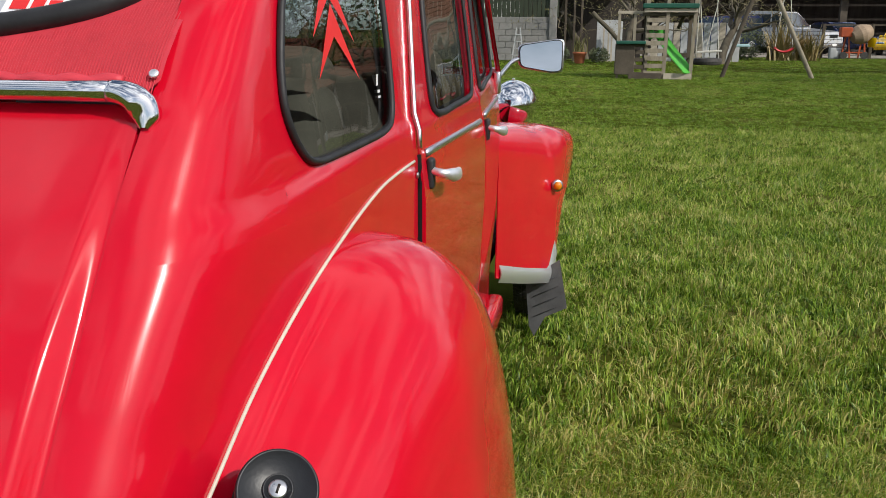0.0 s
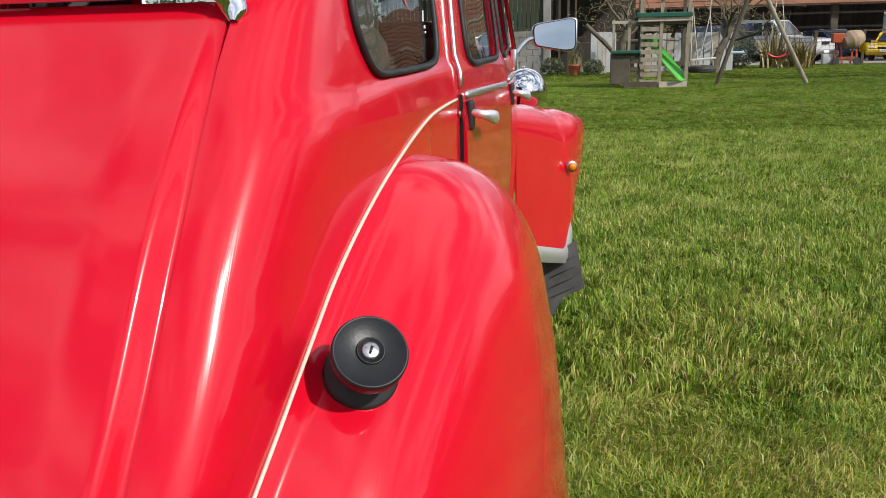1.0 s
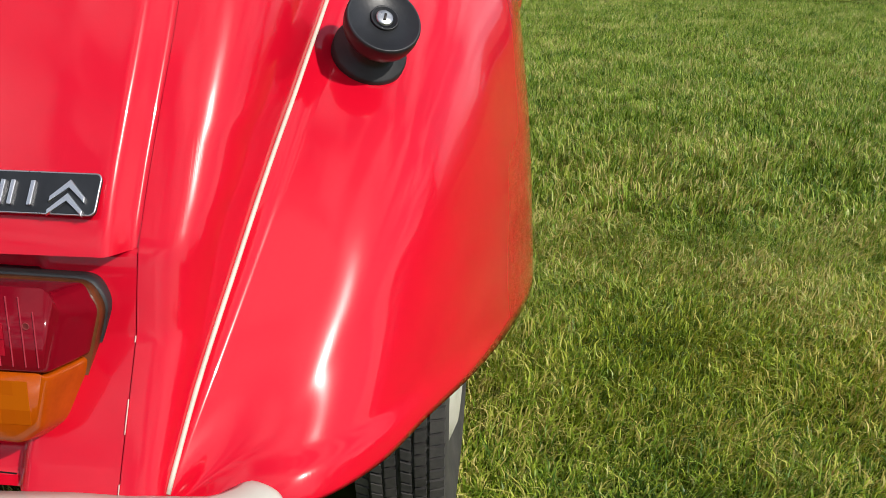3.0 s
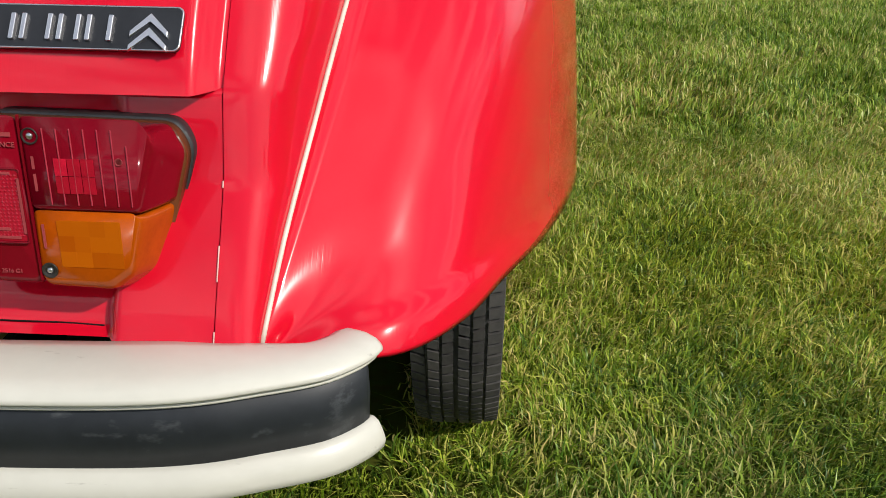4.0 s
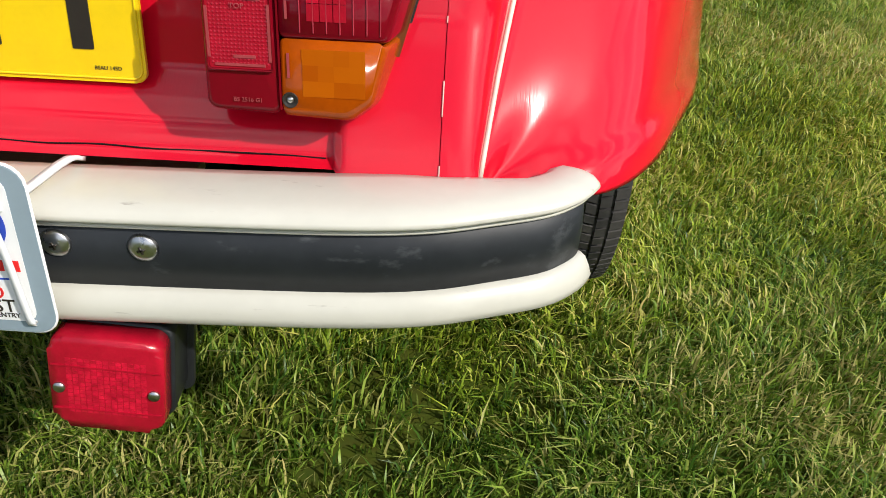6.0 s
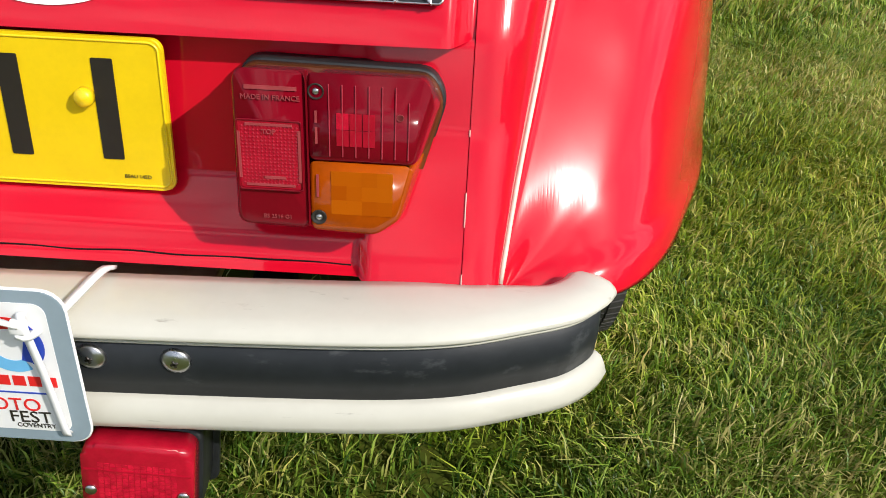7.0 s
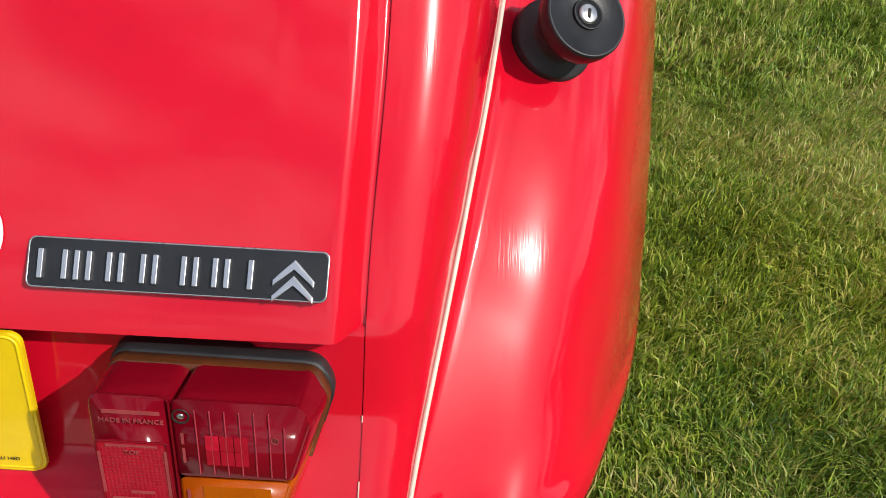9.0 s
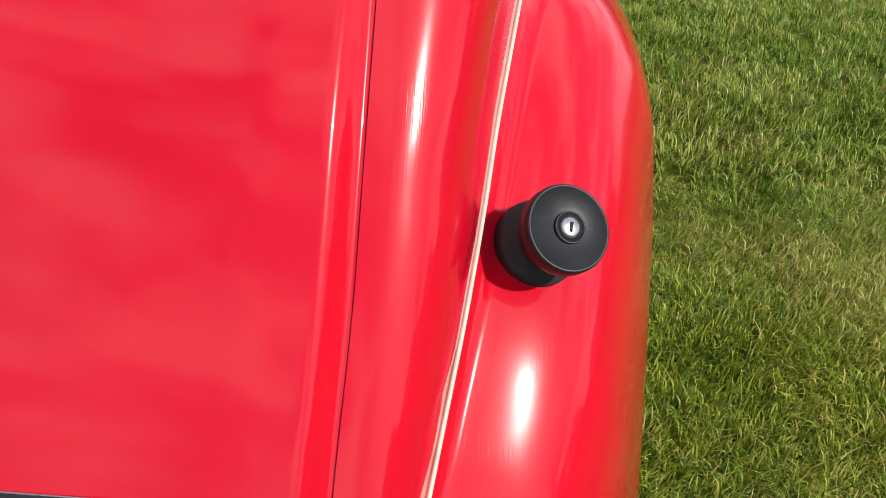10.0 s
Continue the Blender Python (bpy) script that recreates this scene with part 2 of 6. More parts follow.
def settle(me):
    """Lifts a body part to the height at which the car rides, with a slight flare above the belt of the wings."""
    if RIDE[0]:
        co = np.empty(len(me.vertices) * 3)
        me.vertices.foreach_get("co", co)
        co = co.reshape(-1, 3)
        f = np.clip((co[:, 2] - 0.58) / 0.14, 0, 1)
        co[:, 0] *= 1 + 0.010 * f * f * (3 - 2 * f)
        co[:, 2] += RIDE[0] + 0.02 * np.maximum(0, co[:, 2] - 0.59)
        me.vertices.foreach_set("co", co.ravel())
    return me


def part(name, bm, material, parent=None, label="", smooth=True):
    """Links a bmesh or mesh as one object under a thing or a part."""
    if isinstance(bm, bmesh.types.BMesh):
        me = bpy.data.meshes.new(name)
        bmesh.ops.recalc_face_normals(bm, faces=bm.faces)
        bm.to_mesh(me)
        bm.free()
    else:
        me = bm
    ob = new(name, finish(settle(me), material, smooth))
    if parent is not None:
        ob.parent = parent
    if label:
        ob["label"] = label
    return ob


def sharp(ob, angle=40):
    """Keeps edges steeper than the angle crisp in a smooth mesh."""
    ob.data.set_sharp_from_angle(angle=radians(angle))
    return ob


def empty(name, label, category, group="", at=(0, 0, 0)):
    ob = new(name)
    ob.location = at
    return tagged(ob, label, category, group)


def lerp(a, b, f):
    return a + (b - a) * f


def interp(v, table):
    return float(np.interp(v, [a for a, _ in table], [b for _, b in table]))


def spline(points, n, closed=False):
    """Catmull-Rom through the points, n samples."""
    p = [Vector(q) for q in points]
    ext = [p[-1]] + p + [p[0], p[1]] if closed else [2 * p[0] - p[1]] + p + [2 * p[-1] - p[-2]]
    m = len(p) if closed else len(p) - 1
    out = []
    for k in range(n):
        u = m * k / n if closed else m * k / (n - 1)
        i = min(int(u), m - 1)
        f = u - i
        a, b, c, d = ext[i:i + 4]
        out.append(0.5 * (2 * b + (c - a) * f + (2 * a - 5 * b + 4 * c - d) * f * f + (3 * b - a - 3 * c + d) * f ** 3))
    return out


def grid(fn, nu, nv, close_u=False):
    """A sheet of fn(u, v), u and v from 0 to 1."""
    bm = bmesh.new()
    rows = [[bm.verts.new(fn(i / (nu if close_u else nu - 1), j / (nv - 1))) for j in range(nv)] for i in range(nu)]
    for i in range(nu if close_u else nu - 1):
        for j in range(nv - 1):
            q = (rows[i][j], rows[(i + 1) % nu][j], rows[(i + 1) % nu][j + 1], rows[i][j + 1])
            bm.faces.new(q)
    bmesh.ops.remove_doubles(bm, verts=bm.verts, dist=1e-6)
    return bm


def thicken(bm, amount):
    """Gives a sheet a thickness towards the side its normals leave."""
    bmesh.ops.recalc_face_normals(bm, faces=bm.faces)
    bmesh.ops.solidify(bm, geom=bm.faces[:], thickness=amount)
    return bm


def rbox(size, at=(0, 0, 0), bevel=0.004, seg=2, turn=None, bm=None):
    """A box with rounded edges, added to bm."""
    b = bmesh.new()
    bmesh.ops.create_cube(b, size=1)
    bmesh.ops.scale(b, vec=size, verts=b.verts)
    if bevel:
        bmesh.ops.bevel(b, geom=b.edges[:], offset=bevel, segments=seg, affect="EDGES", profile=0.5)
    m = Matrix.Translation(at) @ (turn if turn is not None else Matrix())
    bmesh.ops.transform(b, matrix=m, verts=b.verts)
    if bm is None:
        return b
    me = bpy.data.meshes.new("tmp")
    b.to_mesh(me)
    b.free()
    bm.from_mesh(me)
    bpy.data.meshes.remove(me)
    return bm


def lathe(profile, seg=40, m=None, bm=None):
    """A turned body from (radius, height) pairs, axis z."""
    bm = bm or bmesh.new()
    rings = []
    for r, h in profile:
        ring = []
        for k in range(seg):
            a = 2 * math.pi * k / seg
            v = Vector((r * math.cos(a), r * math.sin(a), h))
            ring.append(bm.verts.new(m @ v if m is not None else v))
        rings.append(ring)
    for a, b in zip(rings, rings[1:]):
        for k in range(seg):
            bm.faces.new((a[k], a[(k + 1) % seg], b[(k + 1) % seg], b[k]))
    for ring in (rings[0], rings[-1]):
        if (ring[0].co - ring[seg // 2].co).length > 1e-5:
            bm.faces.new(ring)
    return bm


def sweep(points, section, closed=False, bm=None, up=Vector((0, 0, 1)), cap=True):
    """A section of (side, up) offsets carried along points."""
    bm = bm or bmesh.new()
    rings = []
    n = len(points)
    for k, p in enumerate(points):
        a = points[(k - 1) % n] if closed or k else p
        b = points[(k + 1) % n] if closed or k < n - 1 else p
        d = (Vector(b) - Vector(a)).normalized()
        side = d.cross(up)
        side = side.normalized() if side.length > 1e-4 else Vector((1, 0, 0))
        top = side.cross(d)
        rings.append([bm.verts.new(Vector(p) + side * s + top * h) for s, h in section])
    m = len(section)
    for i in range(n if closed else n - 1):
        a, b = rings[i], rings[(i + 1) % n]
        for k in range(m):
            bm.faces.new((a[k], a[(k + 1) % m], b[(k + 1) % m], b[k]))
    if not closed and cap:
        bm.faces.new(rings[0])
        bm.faces.new(rings[-1])
    return bm


def circle(r, n=10, rx=None):
    return [(r * math.cos(2 * math.pi * k / n), (rx or r) * math.sin(2 * math.pi * k / n)) for k in range(n)]


def tube(points, r, n=10, closed=False, bm=None):
    return sweep(points, circle(r, n), closed, bm)


def slab(outline, depth, m, bevel=0.0, seg=2, bm=None):
    """A plate: an outline in x, y raised by depth along z, laid by the matrix m; its upper rim rounded."""
    b = bmesh.new()
    lo = [b.verts.new((x, y, 0)) for x, y in outline]
    hi = [b.verts.new((x, y, depth)) for x, y in outline]
    n = len(outline)
    b.faces.new(lo[::-1])
    top = b.faces.new(hi)
    for k in range(n):
        b.faces.new((lo[k], lo[(k + 1) % n], hi[(k + 1) % n], hi[k]))
    if bevel:
        bmesh.ops.bevel(b, geom=list(top.edges), offset=bevel, segments=seg, affect="EDGES", profile=0.5)
    bmesh.ops.transform(b, matrix=m, verts=b.verts)
    if bm is None:
        return b
    me = bpy.data.meshes.new("tmp")
    b.to_mesh(me)
    b.free()
    bm.from_mesh(me)
    bpy.data.meshes.remove(me)
    return bm


def rounded(w, h, r, n=5, x=0.0, y=0.0):
    """The outline of a rounded rectangle about x, y."""
    out = []
    for cx, cy, a0 in ((w / 2 - r, h / 2 - r, 0), (r - w / 2, h / 2 - r, 90), (r - w / 2, r - h / 2, 180), (w / 2 - r, r - h / 2, 270)):
        for k in range(n + 1):
            a = radians(a0 + 90 * k / n)
            out.append((x + cx + r * math.cos(a), y + cy + r * math.sin(a)))
    return out


def smooth_corners(points, r, n=5):
    """A polygon in 2D with rounded corners."""
    out = []
    pts = [Vector(p) for p in points]
    for k, p in enumerate(pts):
        a, b = pts[k - 1] - p, pts[(k + 1) % len(pts)] - p
        ra = min(r, a.length * 0.45, b.length * 0.45)
        p0, p2 = p + a.normalized() * ra, p + b.normalized() * ra
        for i in range(n + 1):
            f = i / n
            q = p0 * (1 - f) ** 2 + p * 2 * f * (1 - f) + p2 * f * f
            out.append((q.x, q.y))
    return out


def lettering(name, body, size, m, material, parent, depth=0.0006, label="", align="CENTER", bold=0.0):
    """Words in the built-in font as a thin mesh."""
    cu = bpy.data.curves.new(name, "FONT")
    cu.body, cu.size, cu.extrude, cu.align_x, cu.align_y = body, size, depth, align, "CENTER"
    cu.resolution_u = 3
    cu.offset = bold
    tmp = bpy.data.objects.new(name, cu)
    scene.collection.objects.link(tmp)
    me = bpy.data.meshes.new_from_object(tmp.evaluated_get(bpy.context.evaluated_depsgraph_get()))
    bpy.data.objects.remove(tmp)
    bpy.data.curves.remove(cu)
    me.transform(m)
    me.materials.clear()
    return part(name, me, material, parent, label, smooth=False)


def facing(x, y, z, lean=0.0, turn=0.0, roll=0.0):
    """A frame on a rear-facing surface: x to the right, y up, z out towards the rear (-y). lean: degrees by which its top falls away."""
    return pose(x, y, z, 90 - lean, 0, turn) @ pose(0, 0, 0, 0, 0, roll)


# ---- the car's surfaces: x to its right, y ahead, z up ----
SIDE = [(0.385, 0.496), (0.435, 0.505), (0.495, 0.5175), (0.551, 0.5285), (0.609, 0.537), (0.67, 0.543), (0.735, 0.549), (0.804, 0.557), (0.878, 0.565), (0.955, 0.5715), (1.034, 0.575), (1.115, 0.578), (1.195, 0.583), (1.262, 0.588), (1.9, 0.600), (2.54, 0.556)]
TAIL = [(0.395, 0.362), (0.426, 0.378), (0.505, 0.424), (0.562, 0.441), (0.66, 0.505), (0.78, 0.588), (0.90, 0.676), (0.985, 0.740),
        (1.06, 0.805), (1.16, 0.905), (1.28, 1.05), (1.40, 1.26), (1.50, 1.60)]
CORNER = [(0.40, 0.010), (0.45, 0.030), (0.55, 0.072), (0.67, 0.135), (0.76, 0.175), (0.90, 0.165), (0.96, 0.115), (1.0, 0.085), (1.1, 0.050), (1.16, 0.035), (1.28, 0.030), (1.5, 0.040)]
SEAM = [(0.40, 0.470), (0.93, 0.470), (0.985, 0.475), (1.1, 0.472), (1.3, 0.455), (1.5, 0.43)]


def smoothstep(a, b, v):
    f = min(1.0, max(0.0, (v - a) / (b - a)))
    return f * f * (3 - 2 * f)


CREASE = [(0.60, 0.860), (0.692, 0.874), (0.841, 0.892), (0.958, 0.901), (1.253, 0.913)]


def side_x(y, z):
    """The body side's distance from the middle: it leans in above the belt, with a soft crease along it."""
    crease = interp(y, CREASE)
    step = 0.006 * smoothstep(crease - 0.002, crease + 0.016, z) * smoothstep(0.64, 0.95, y)
    lean = 0.14 * max(z - 0.868, 0) + 0.25 * max(z - 1.2, 0) ** 2
    return interp(y, SIDE) - lean - step + 0.001


def tail_y(z):
    return interp(z, TAIL)


def corner_end(z):
    return tail_y(z) + interp(z, CORNER)


QC = (0.76, 0.03, 0.62)


def quarter_corner(u, v):
    """The rounded rear corner between the boot and the side; u round it, v up."""
    z = lerp(0.402, 1.47, v)
    y0, y1 = tail_y(z), corner_end(z)
    x0, x1 = interp(z, SEAM), side_x(y1, z)
    p0, p3 = Vector((x0, y0, z)), Vector((x1, y1, z))
    slope = (side_x(y1 + 0.02, z) - x1) / 0.02
    k = y1 - y0
    p1 = p0 + Vector((QC[0] * (x1 - x0), QC[1] * k, 0))
    p2 = p3 - Vector((slope, 1, 0)) * QC[2] * k
    return p0 * (1 - u) ** 3 + p1 * 3 * u * (1 - u) ** 2 + p2 * 3 * u * u * (1 - u) + p3 * u ** 3


DOOR_EDGE = [(0.30, 1.30), (0.87, 1.288), (1.09, 1.375), (1.30, 1.44), (1.45, 1.50)]
WIN_REAR = [(1.06, 0.919), (0.99, 0.918), (0.917, 0.919), (0.884, 0.937), (0.866, 0.972), (0.870, 1.01), (0.885, 1.047), (0.903, 1.08), (0.962, 1.16), (1.03, 1.23),
            (1.09, 1.268), (1.16, 1.270), (1.212, 1.245), (1.230, 1.18), (1.228, 1.085), (1.220, 1.0), (1.202, 0.939), (1.162, 0.923)]


def mirrored(bm, flip):
    if flip:
        bmesh.ops.scale(bm, vec=(-1, 1, 1), verts=bm.verts)
    return bm


def join(bm, other):
    me = bpy.data.meshes.new("tmp")
    other.to_mesh(me)
    other.free()
    bm.from_mesh(me)
    bpy.data.meshes.remove(me)
    return bm


LOW = (0.872 - 0.402) / (1.47 - 0.402)


def quarter_panel():
    bm = grid(lambda u, v: quarter_corner(u, v * LOW), 22, 70)
    join(bm, grid(lambda u, v: quarter_corner(u, LOW + v * (1 - LOW)), 22, 60))
    # below the window
    join(bm, grid(lambda u, v: (lambda z: (lambda y: Vector((side_x(y, z), y, z)))(lerp(corner_end(z), interp(z, DOOR_EDGE), u)))(lerp(0.402, 0.872, v)), 60, 70))
    # round the window
    hole = [(q.x, q.y) for q in spline([(y, z, 0) for y, z in WIN_REAR], 300, closed=True)]
    cy, cz = 1.05, 1.07

    def rim(k):
        y, z = hole[k]
        d = Vector((y - cy, z - cz))
        lo, hi = 1.0, 6.0
        for _ in range(26):
            f = (lo + hi) / 2
            py, pz = cy + d.x * f, cz + d.y * f
            inside = 0.872 <= pz <= 1.45 and corner_end(pz) <= py <= interp(pz, DOOR_EDGE)
            lo, hi = (f, hi) if inside else (lo, f)
        return cy + d.x * lo * 1.003, cz + d.y * lo * 1.003

    ring = bmesh.new()
    rows = []
    for k in range(len(hole)):
        (hy, hz), (oy, oz) = hole[k], rim(k)
        rows.append([ring.verts.new((side_x(lerp(hy, oy, f), lerp(hz, oz, f)), lerp(hy, oy, f), lerp(hz, oz, f))) for f in np.linspace(0, 1, 12)])
    for k in range(len(rows)):
        a, b = rows[k], rows[(k + 1) % len(rows)]
        for j in range(11):
            ring.faces.new((a[j], b[j], b[j + 1], a[j + 1]))
    join(bm, ring)
    return bm


BEAD = [(0.496, 0.385, 0.403), (0.505, 0.435, 0.463), (0.5175, 0.495, 0.527), (0.5285, 0.551, 0.584), (0.537, 0.609, 0.635), (0.543, 0.67, 0.684), (0.549, 0.735, 0.73), (0.557, 0.804, 0.769), (0.565, 0.878, 0.802), (0.5715, 0.955, 0.827), (0.575, 1.034, 0.845), (0.578, 1.115, 0.858), (0.583, 1.195, 0.865), (0.588, 1.262, 0.869)]
FENDER_IN = [(0.496, 0.385, 0.403), (0.508, 0.45, 0.478), (0.5195, 0.507, 0.54), (0.5295, 0.56, 0.592), (0.541, 0.65, 0.668), (0.5555, 0.79, 0.761), (0.568, 0.91, 0.813), (0.578, 1.06, 0.815), (0.595, 1.17, 0.768), (0.606, 1.28, 0.69), (0.612, 1.37, 0.58), (0.613, 1.43, 0.45), (0.612, 1.46, 0.33)]
FENDER_OUT = [(0.512, 0.378, 0.390), (0.585, 0.412, 0.384), (0.630, 0.468, 0.382), (0.663, 0.545, 0.382), (0.699, 0.650, 0.370), (0.735, 0.790, 0.350), (0.757, 0.920, 0.327),
              (0.767, 1.05, 0.308), (0.766, 1.18, 0.296), (0.753, 1.31, 0.288), (0.722, 1.41, 0.280), (0.675, 1.455, 0.27), (0.625, 1.47, 0.27)]
FENDER_N = 90
F_IN, F_OUT = spline(FENDER_IN, FENDER_N), spline(FENDER_OUT, FENDER_N)


SAG = [(0.385, 0.0057), (0.43, 0.0060), (0.50, 0.0156), (0.62, 0.0310), (0.75, 0.0499), (0.90, 0.0500), (1.10, 0.0)]
BELLY = [(0.40, -0.0095), (0.50, 0.0013), (0.65, 0.0146), (0.80, 0.0123), (1.02, 0.0)]


def fender_at(i, v):
    a, b = F_IN[i], F_OUT[i]
    p1 = a + Vector((0.9103 * (b.x - a.x), interp(a.y, [(0.85, -0.60), (1.10, 0.0575)]) * (b.y - a.y), -interp(a.y, SAG)))
    p2 = b + Vector((-0.020, 0.0, 0.467 * (a.z - b.z)))
    q = a * (1 - v) ** 3 + p1 * 3 * v * (1 - v) ** 2 + p2 * 3 * v * v * (1 - v) + b * v ** 3
    q = q + Vector((0.2, -0.75, 0.6)) * interp(a.y, BELLY) * math.sin(math.pi * v) ** 2
    # the panel falls away beside the beading, where the filler sits
    low = 0.0145 * (1 - smoothstep(0.533, 1.0, v)) * smoothstep(0.0, 0.05, v) * smoothstep(0.344, 0.547, a.y) * (1 - smoothstep(0.8445, 0.97, a.y))
    q = q - Vector((0.4, -0.55, 0.7)) * low
    # the lower lip flares out below a soft crease
    u = i / (FENDER_N - 1)
    d0 = interp(u, [(0.0, 0.040), (0.12, 0.036), (0.30, 0.020), (0.45, 0.008)])
    flare = 0.0055 * smoothstep(d0 + 0.004, d0 - 0.014, (1 - v) * (b - a).length * 1.15) * smoothstep(0.03, 0.09, u) * (1 - smoothstep(0.32, 0.48, u))
    return q + Vector((0.55, -0.75, 0)) * flare


def rear_fender():
    def fn(u, v):
        i = min(FENDER_N - 1, round(u * (FENDER_N - 1)))
        if v <= 0.94:
            return fender_at(i, v / 0.94)
        f = (v - 0.94) / 0.06
        b = fender_at(i, 1.0)
        return b + Vector((-0.016 * f, 0.006 * f, 0.006 * math.sin(f * 3.0)))
    return grid(fn, FENDER_N, 50)


def fender_point(i, v):
    """A place on the fender and the outward normal there."""
    p = fender_at(i, v)
    n = (fender_at(i, v + 0.01) - p).cross(fender_at(min(i + 1, FENDER_N - 1), v) - p).normalized()
    return p, (n if n.x > 0 else -n)


# ---- the car ----
RIDE[0] = 0.024
car = empty("car", "bright red vintage small saloon car with cream bumpers parked on grass", "car")

for flip in (False, True):
    q = part("quarter_panel", mirrored(quarter_panel(), flip), M_RED, car)
    f = part("rear_fender", mirrored(rear_fender(), flip), M_RED, car)
    bead_pts = [p + Vector((0.002, -0.001, 0.001)) for p in spline(BEAD, 70)]
    bead = part("beading", mirrored(tube(bead_pts, 0.0020, 8), flip), M_BEAD, car, "thin cream beading strip")
    part("joint_line", mirrored(tube([p + Vector((-0.0030, -0.0004, 0.0010)) for p in spline(BEAD, 70)], 0.0011, 6), flip), M_DARK, bead, "dark joint beside the strip")


# boot lid with raised rolled side edges
def lid(u, v):
    w = 2 * u - 1
    return lid_at(math.copysign(0.4694 * (1 - (1 - abs(w)) ** 1.7), w), v)


def lid_at(x, v):
    z = lerp(0.5645, 0.987, v)
    a = abs(x)
    raise_ = -0.001 * smoothstep(0.444, 0.464, a)
    bow = 0.004 * math.sin(math.pi * v)
    crown = 0.0245 * (1 - 0.12 * (x / 0.46) ** 4) * (1 - smoothstep(0.451, 0.4685, a)) * (0.9 + 0.1 * smoothstep(0.0, 0.10, v)) * (1 - smoothstep(0.55, 1.0, v))
    foot = 0.002 * smoothstep(0.03, 0.0, v)
    n = Vector((0, -0.82, 0.57))
    return Vector((x, tail_y(z) - crown, z)) + n * (raise_ + bow * (1 - smoothstep(0.40, 0.46, a)) - foot)


boot = sharp(part("boot_lid", thicken(grid(lid, 130, 40), 0.004), M_RED, car))


# rear panel under the lid: a recess for the plate with a ledge at its foot
RECESS = [(0.402, 0.379), (0.409, 0.3765), (0.413, 0.385), (0.420, 0.389), (0.430, 0.394), (0.442, 0.410), (0.458, 0.427), (0.50, 0.434), (0.5615, 0.444)]


def rear_panel(u, v):
    x = lerp(-0.4693, 0.4693, u)
    z = lerp(0.402 + 0.0065 * (1 - smoothstep(0.396, 0.416, abs(x))), 0.5720, v)
    k = smoothstep(0.395, 0.402, abs(x))
    return Vector((x, lerp(interp(z, RECESS), tail_y(z), k) + 0.008 * smoothstep(0.5620, 0.5660, z), z))


part("rear_panel", grid(rear_panel, 180, 60), M_RED, car)
crack = [Vector((x, interp(0.4135, RECESS) - 0.0012 + 0.0006 * math.sin(x * 90), 0.4137 + 0.0005 * math.sin(x * 61))) for x in np.linspace(-0.39, 0.39, 80)]
part("panel_joint", tube(crack, 0.0006, 6), M_DARK, car, "dark cracked joint along the ledge")
for z0, z1 in ((0.411, 0.418), (0.447, 0.468), (0.502, 0.506)):
    part("paint_chip", tube([Vector((0.4697, tail_y(z) - 0.0010, z)) for z in np.linspace(z0, z1, 6)], 0.0005, 6), M_CHIP, car, "pale chipped paint edge")
# red flange in the seams beside the lid, and the dark inner shell
for s in (-1, 1):
    part("seam_flange", grid(lambda u, v: Vector((s * lerp(0.455, 0.485, u), tail_y(lerp(0.41, 1.0, v)) + lerp(0.0042, 0.0075, u), lerp(0.41, 1.0, v) - 0.002)), 4, 60), M_RED, car)
part("inner_shell", grid(lambda u, v: Vector((lerp(-0.46, 0.46, u), tail_y(lerp(0.41, 0.98, v)) + 0.055, lerp(0.41, 0.98, v))), 6, 20), M_DARK, car)


# roof cover of ribbed vinyl
ROOF = [(0.740, 0.993), (0.775, 1.034), (0.85, 1.114), (0.95, 1.207), (1.10, 1.315), (1.35, 1.44), (1.70, 1.53), (2.05, 1.555), (2.45, 1.51)]
ROOF_PTS = spline([(0, y, z) for y, z in ROOF], 60)
OVAL = [(0.813, 0.0)]


def roof_point(x, s):
    """Roof cover; s along it from the boot's bar forwards."""
    i = min(58, int(s * 59))
    p = ROOF_PTS[i].lerp(ROOF_PTS[i + 1], s * 59 - i)
    half = interp(p.z, [(0.98, 0.482), (1.1, 0.480), (1.3, 0.462), (1.5, 0.435), (1.6, 0.42)])
    fall = 0.014 * (x * x) * smoothstep(0.1, 0.5, s) * 4
    return Vector((x * half, p.y + fall * 0.5, p.z - fall))


def roof_cover():
    cx, cs, rx, rs = 0.0, 0.26, 0.92, 0.132
    n = 120
    bm = bmesh.new()
    rows = []
    for k in range(n):
        a = 2 * math.pi * k / n
        ex, es = math.cos(a), math.sin(a)
        k2 = (abs(ex) ** 2.6 + abs(es) ** 2.6) ** (-1 / 2.6)
        ix, is_ = cx + rx * ex * k2, cs + rs * es * k2
        # out to the edge of the sheet
        lim = min((1 - cx * np.sign(ex)) / abs(ex) if abs(ex) > 1e-6 else 99, (cs / -es if es < 0 else (0.45 - cs) / es) if abs(es) > 1e-6 else 99)
        ox, os_ = cx + ex * lim, cs + es * lim
        rows.append([bm.verts.new(roof_point(lerp(ix, ox, f), lerp(is_, os_, f))) for f in np.linspace(0, 1, 8)])
    for k in range(n):
        a, b = rows[k], rows[(k + 1) % n]
        for j in range(7):
            bm.faces.new((a[j], b[j], b[j + 1], a[j + 1]))
    join(bm, grid(lambda u, v: roof_point(lerp(-1, 1, u), lerp(0.45, 1.0, v)), 30, 30))
    return bm


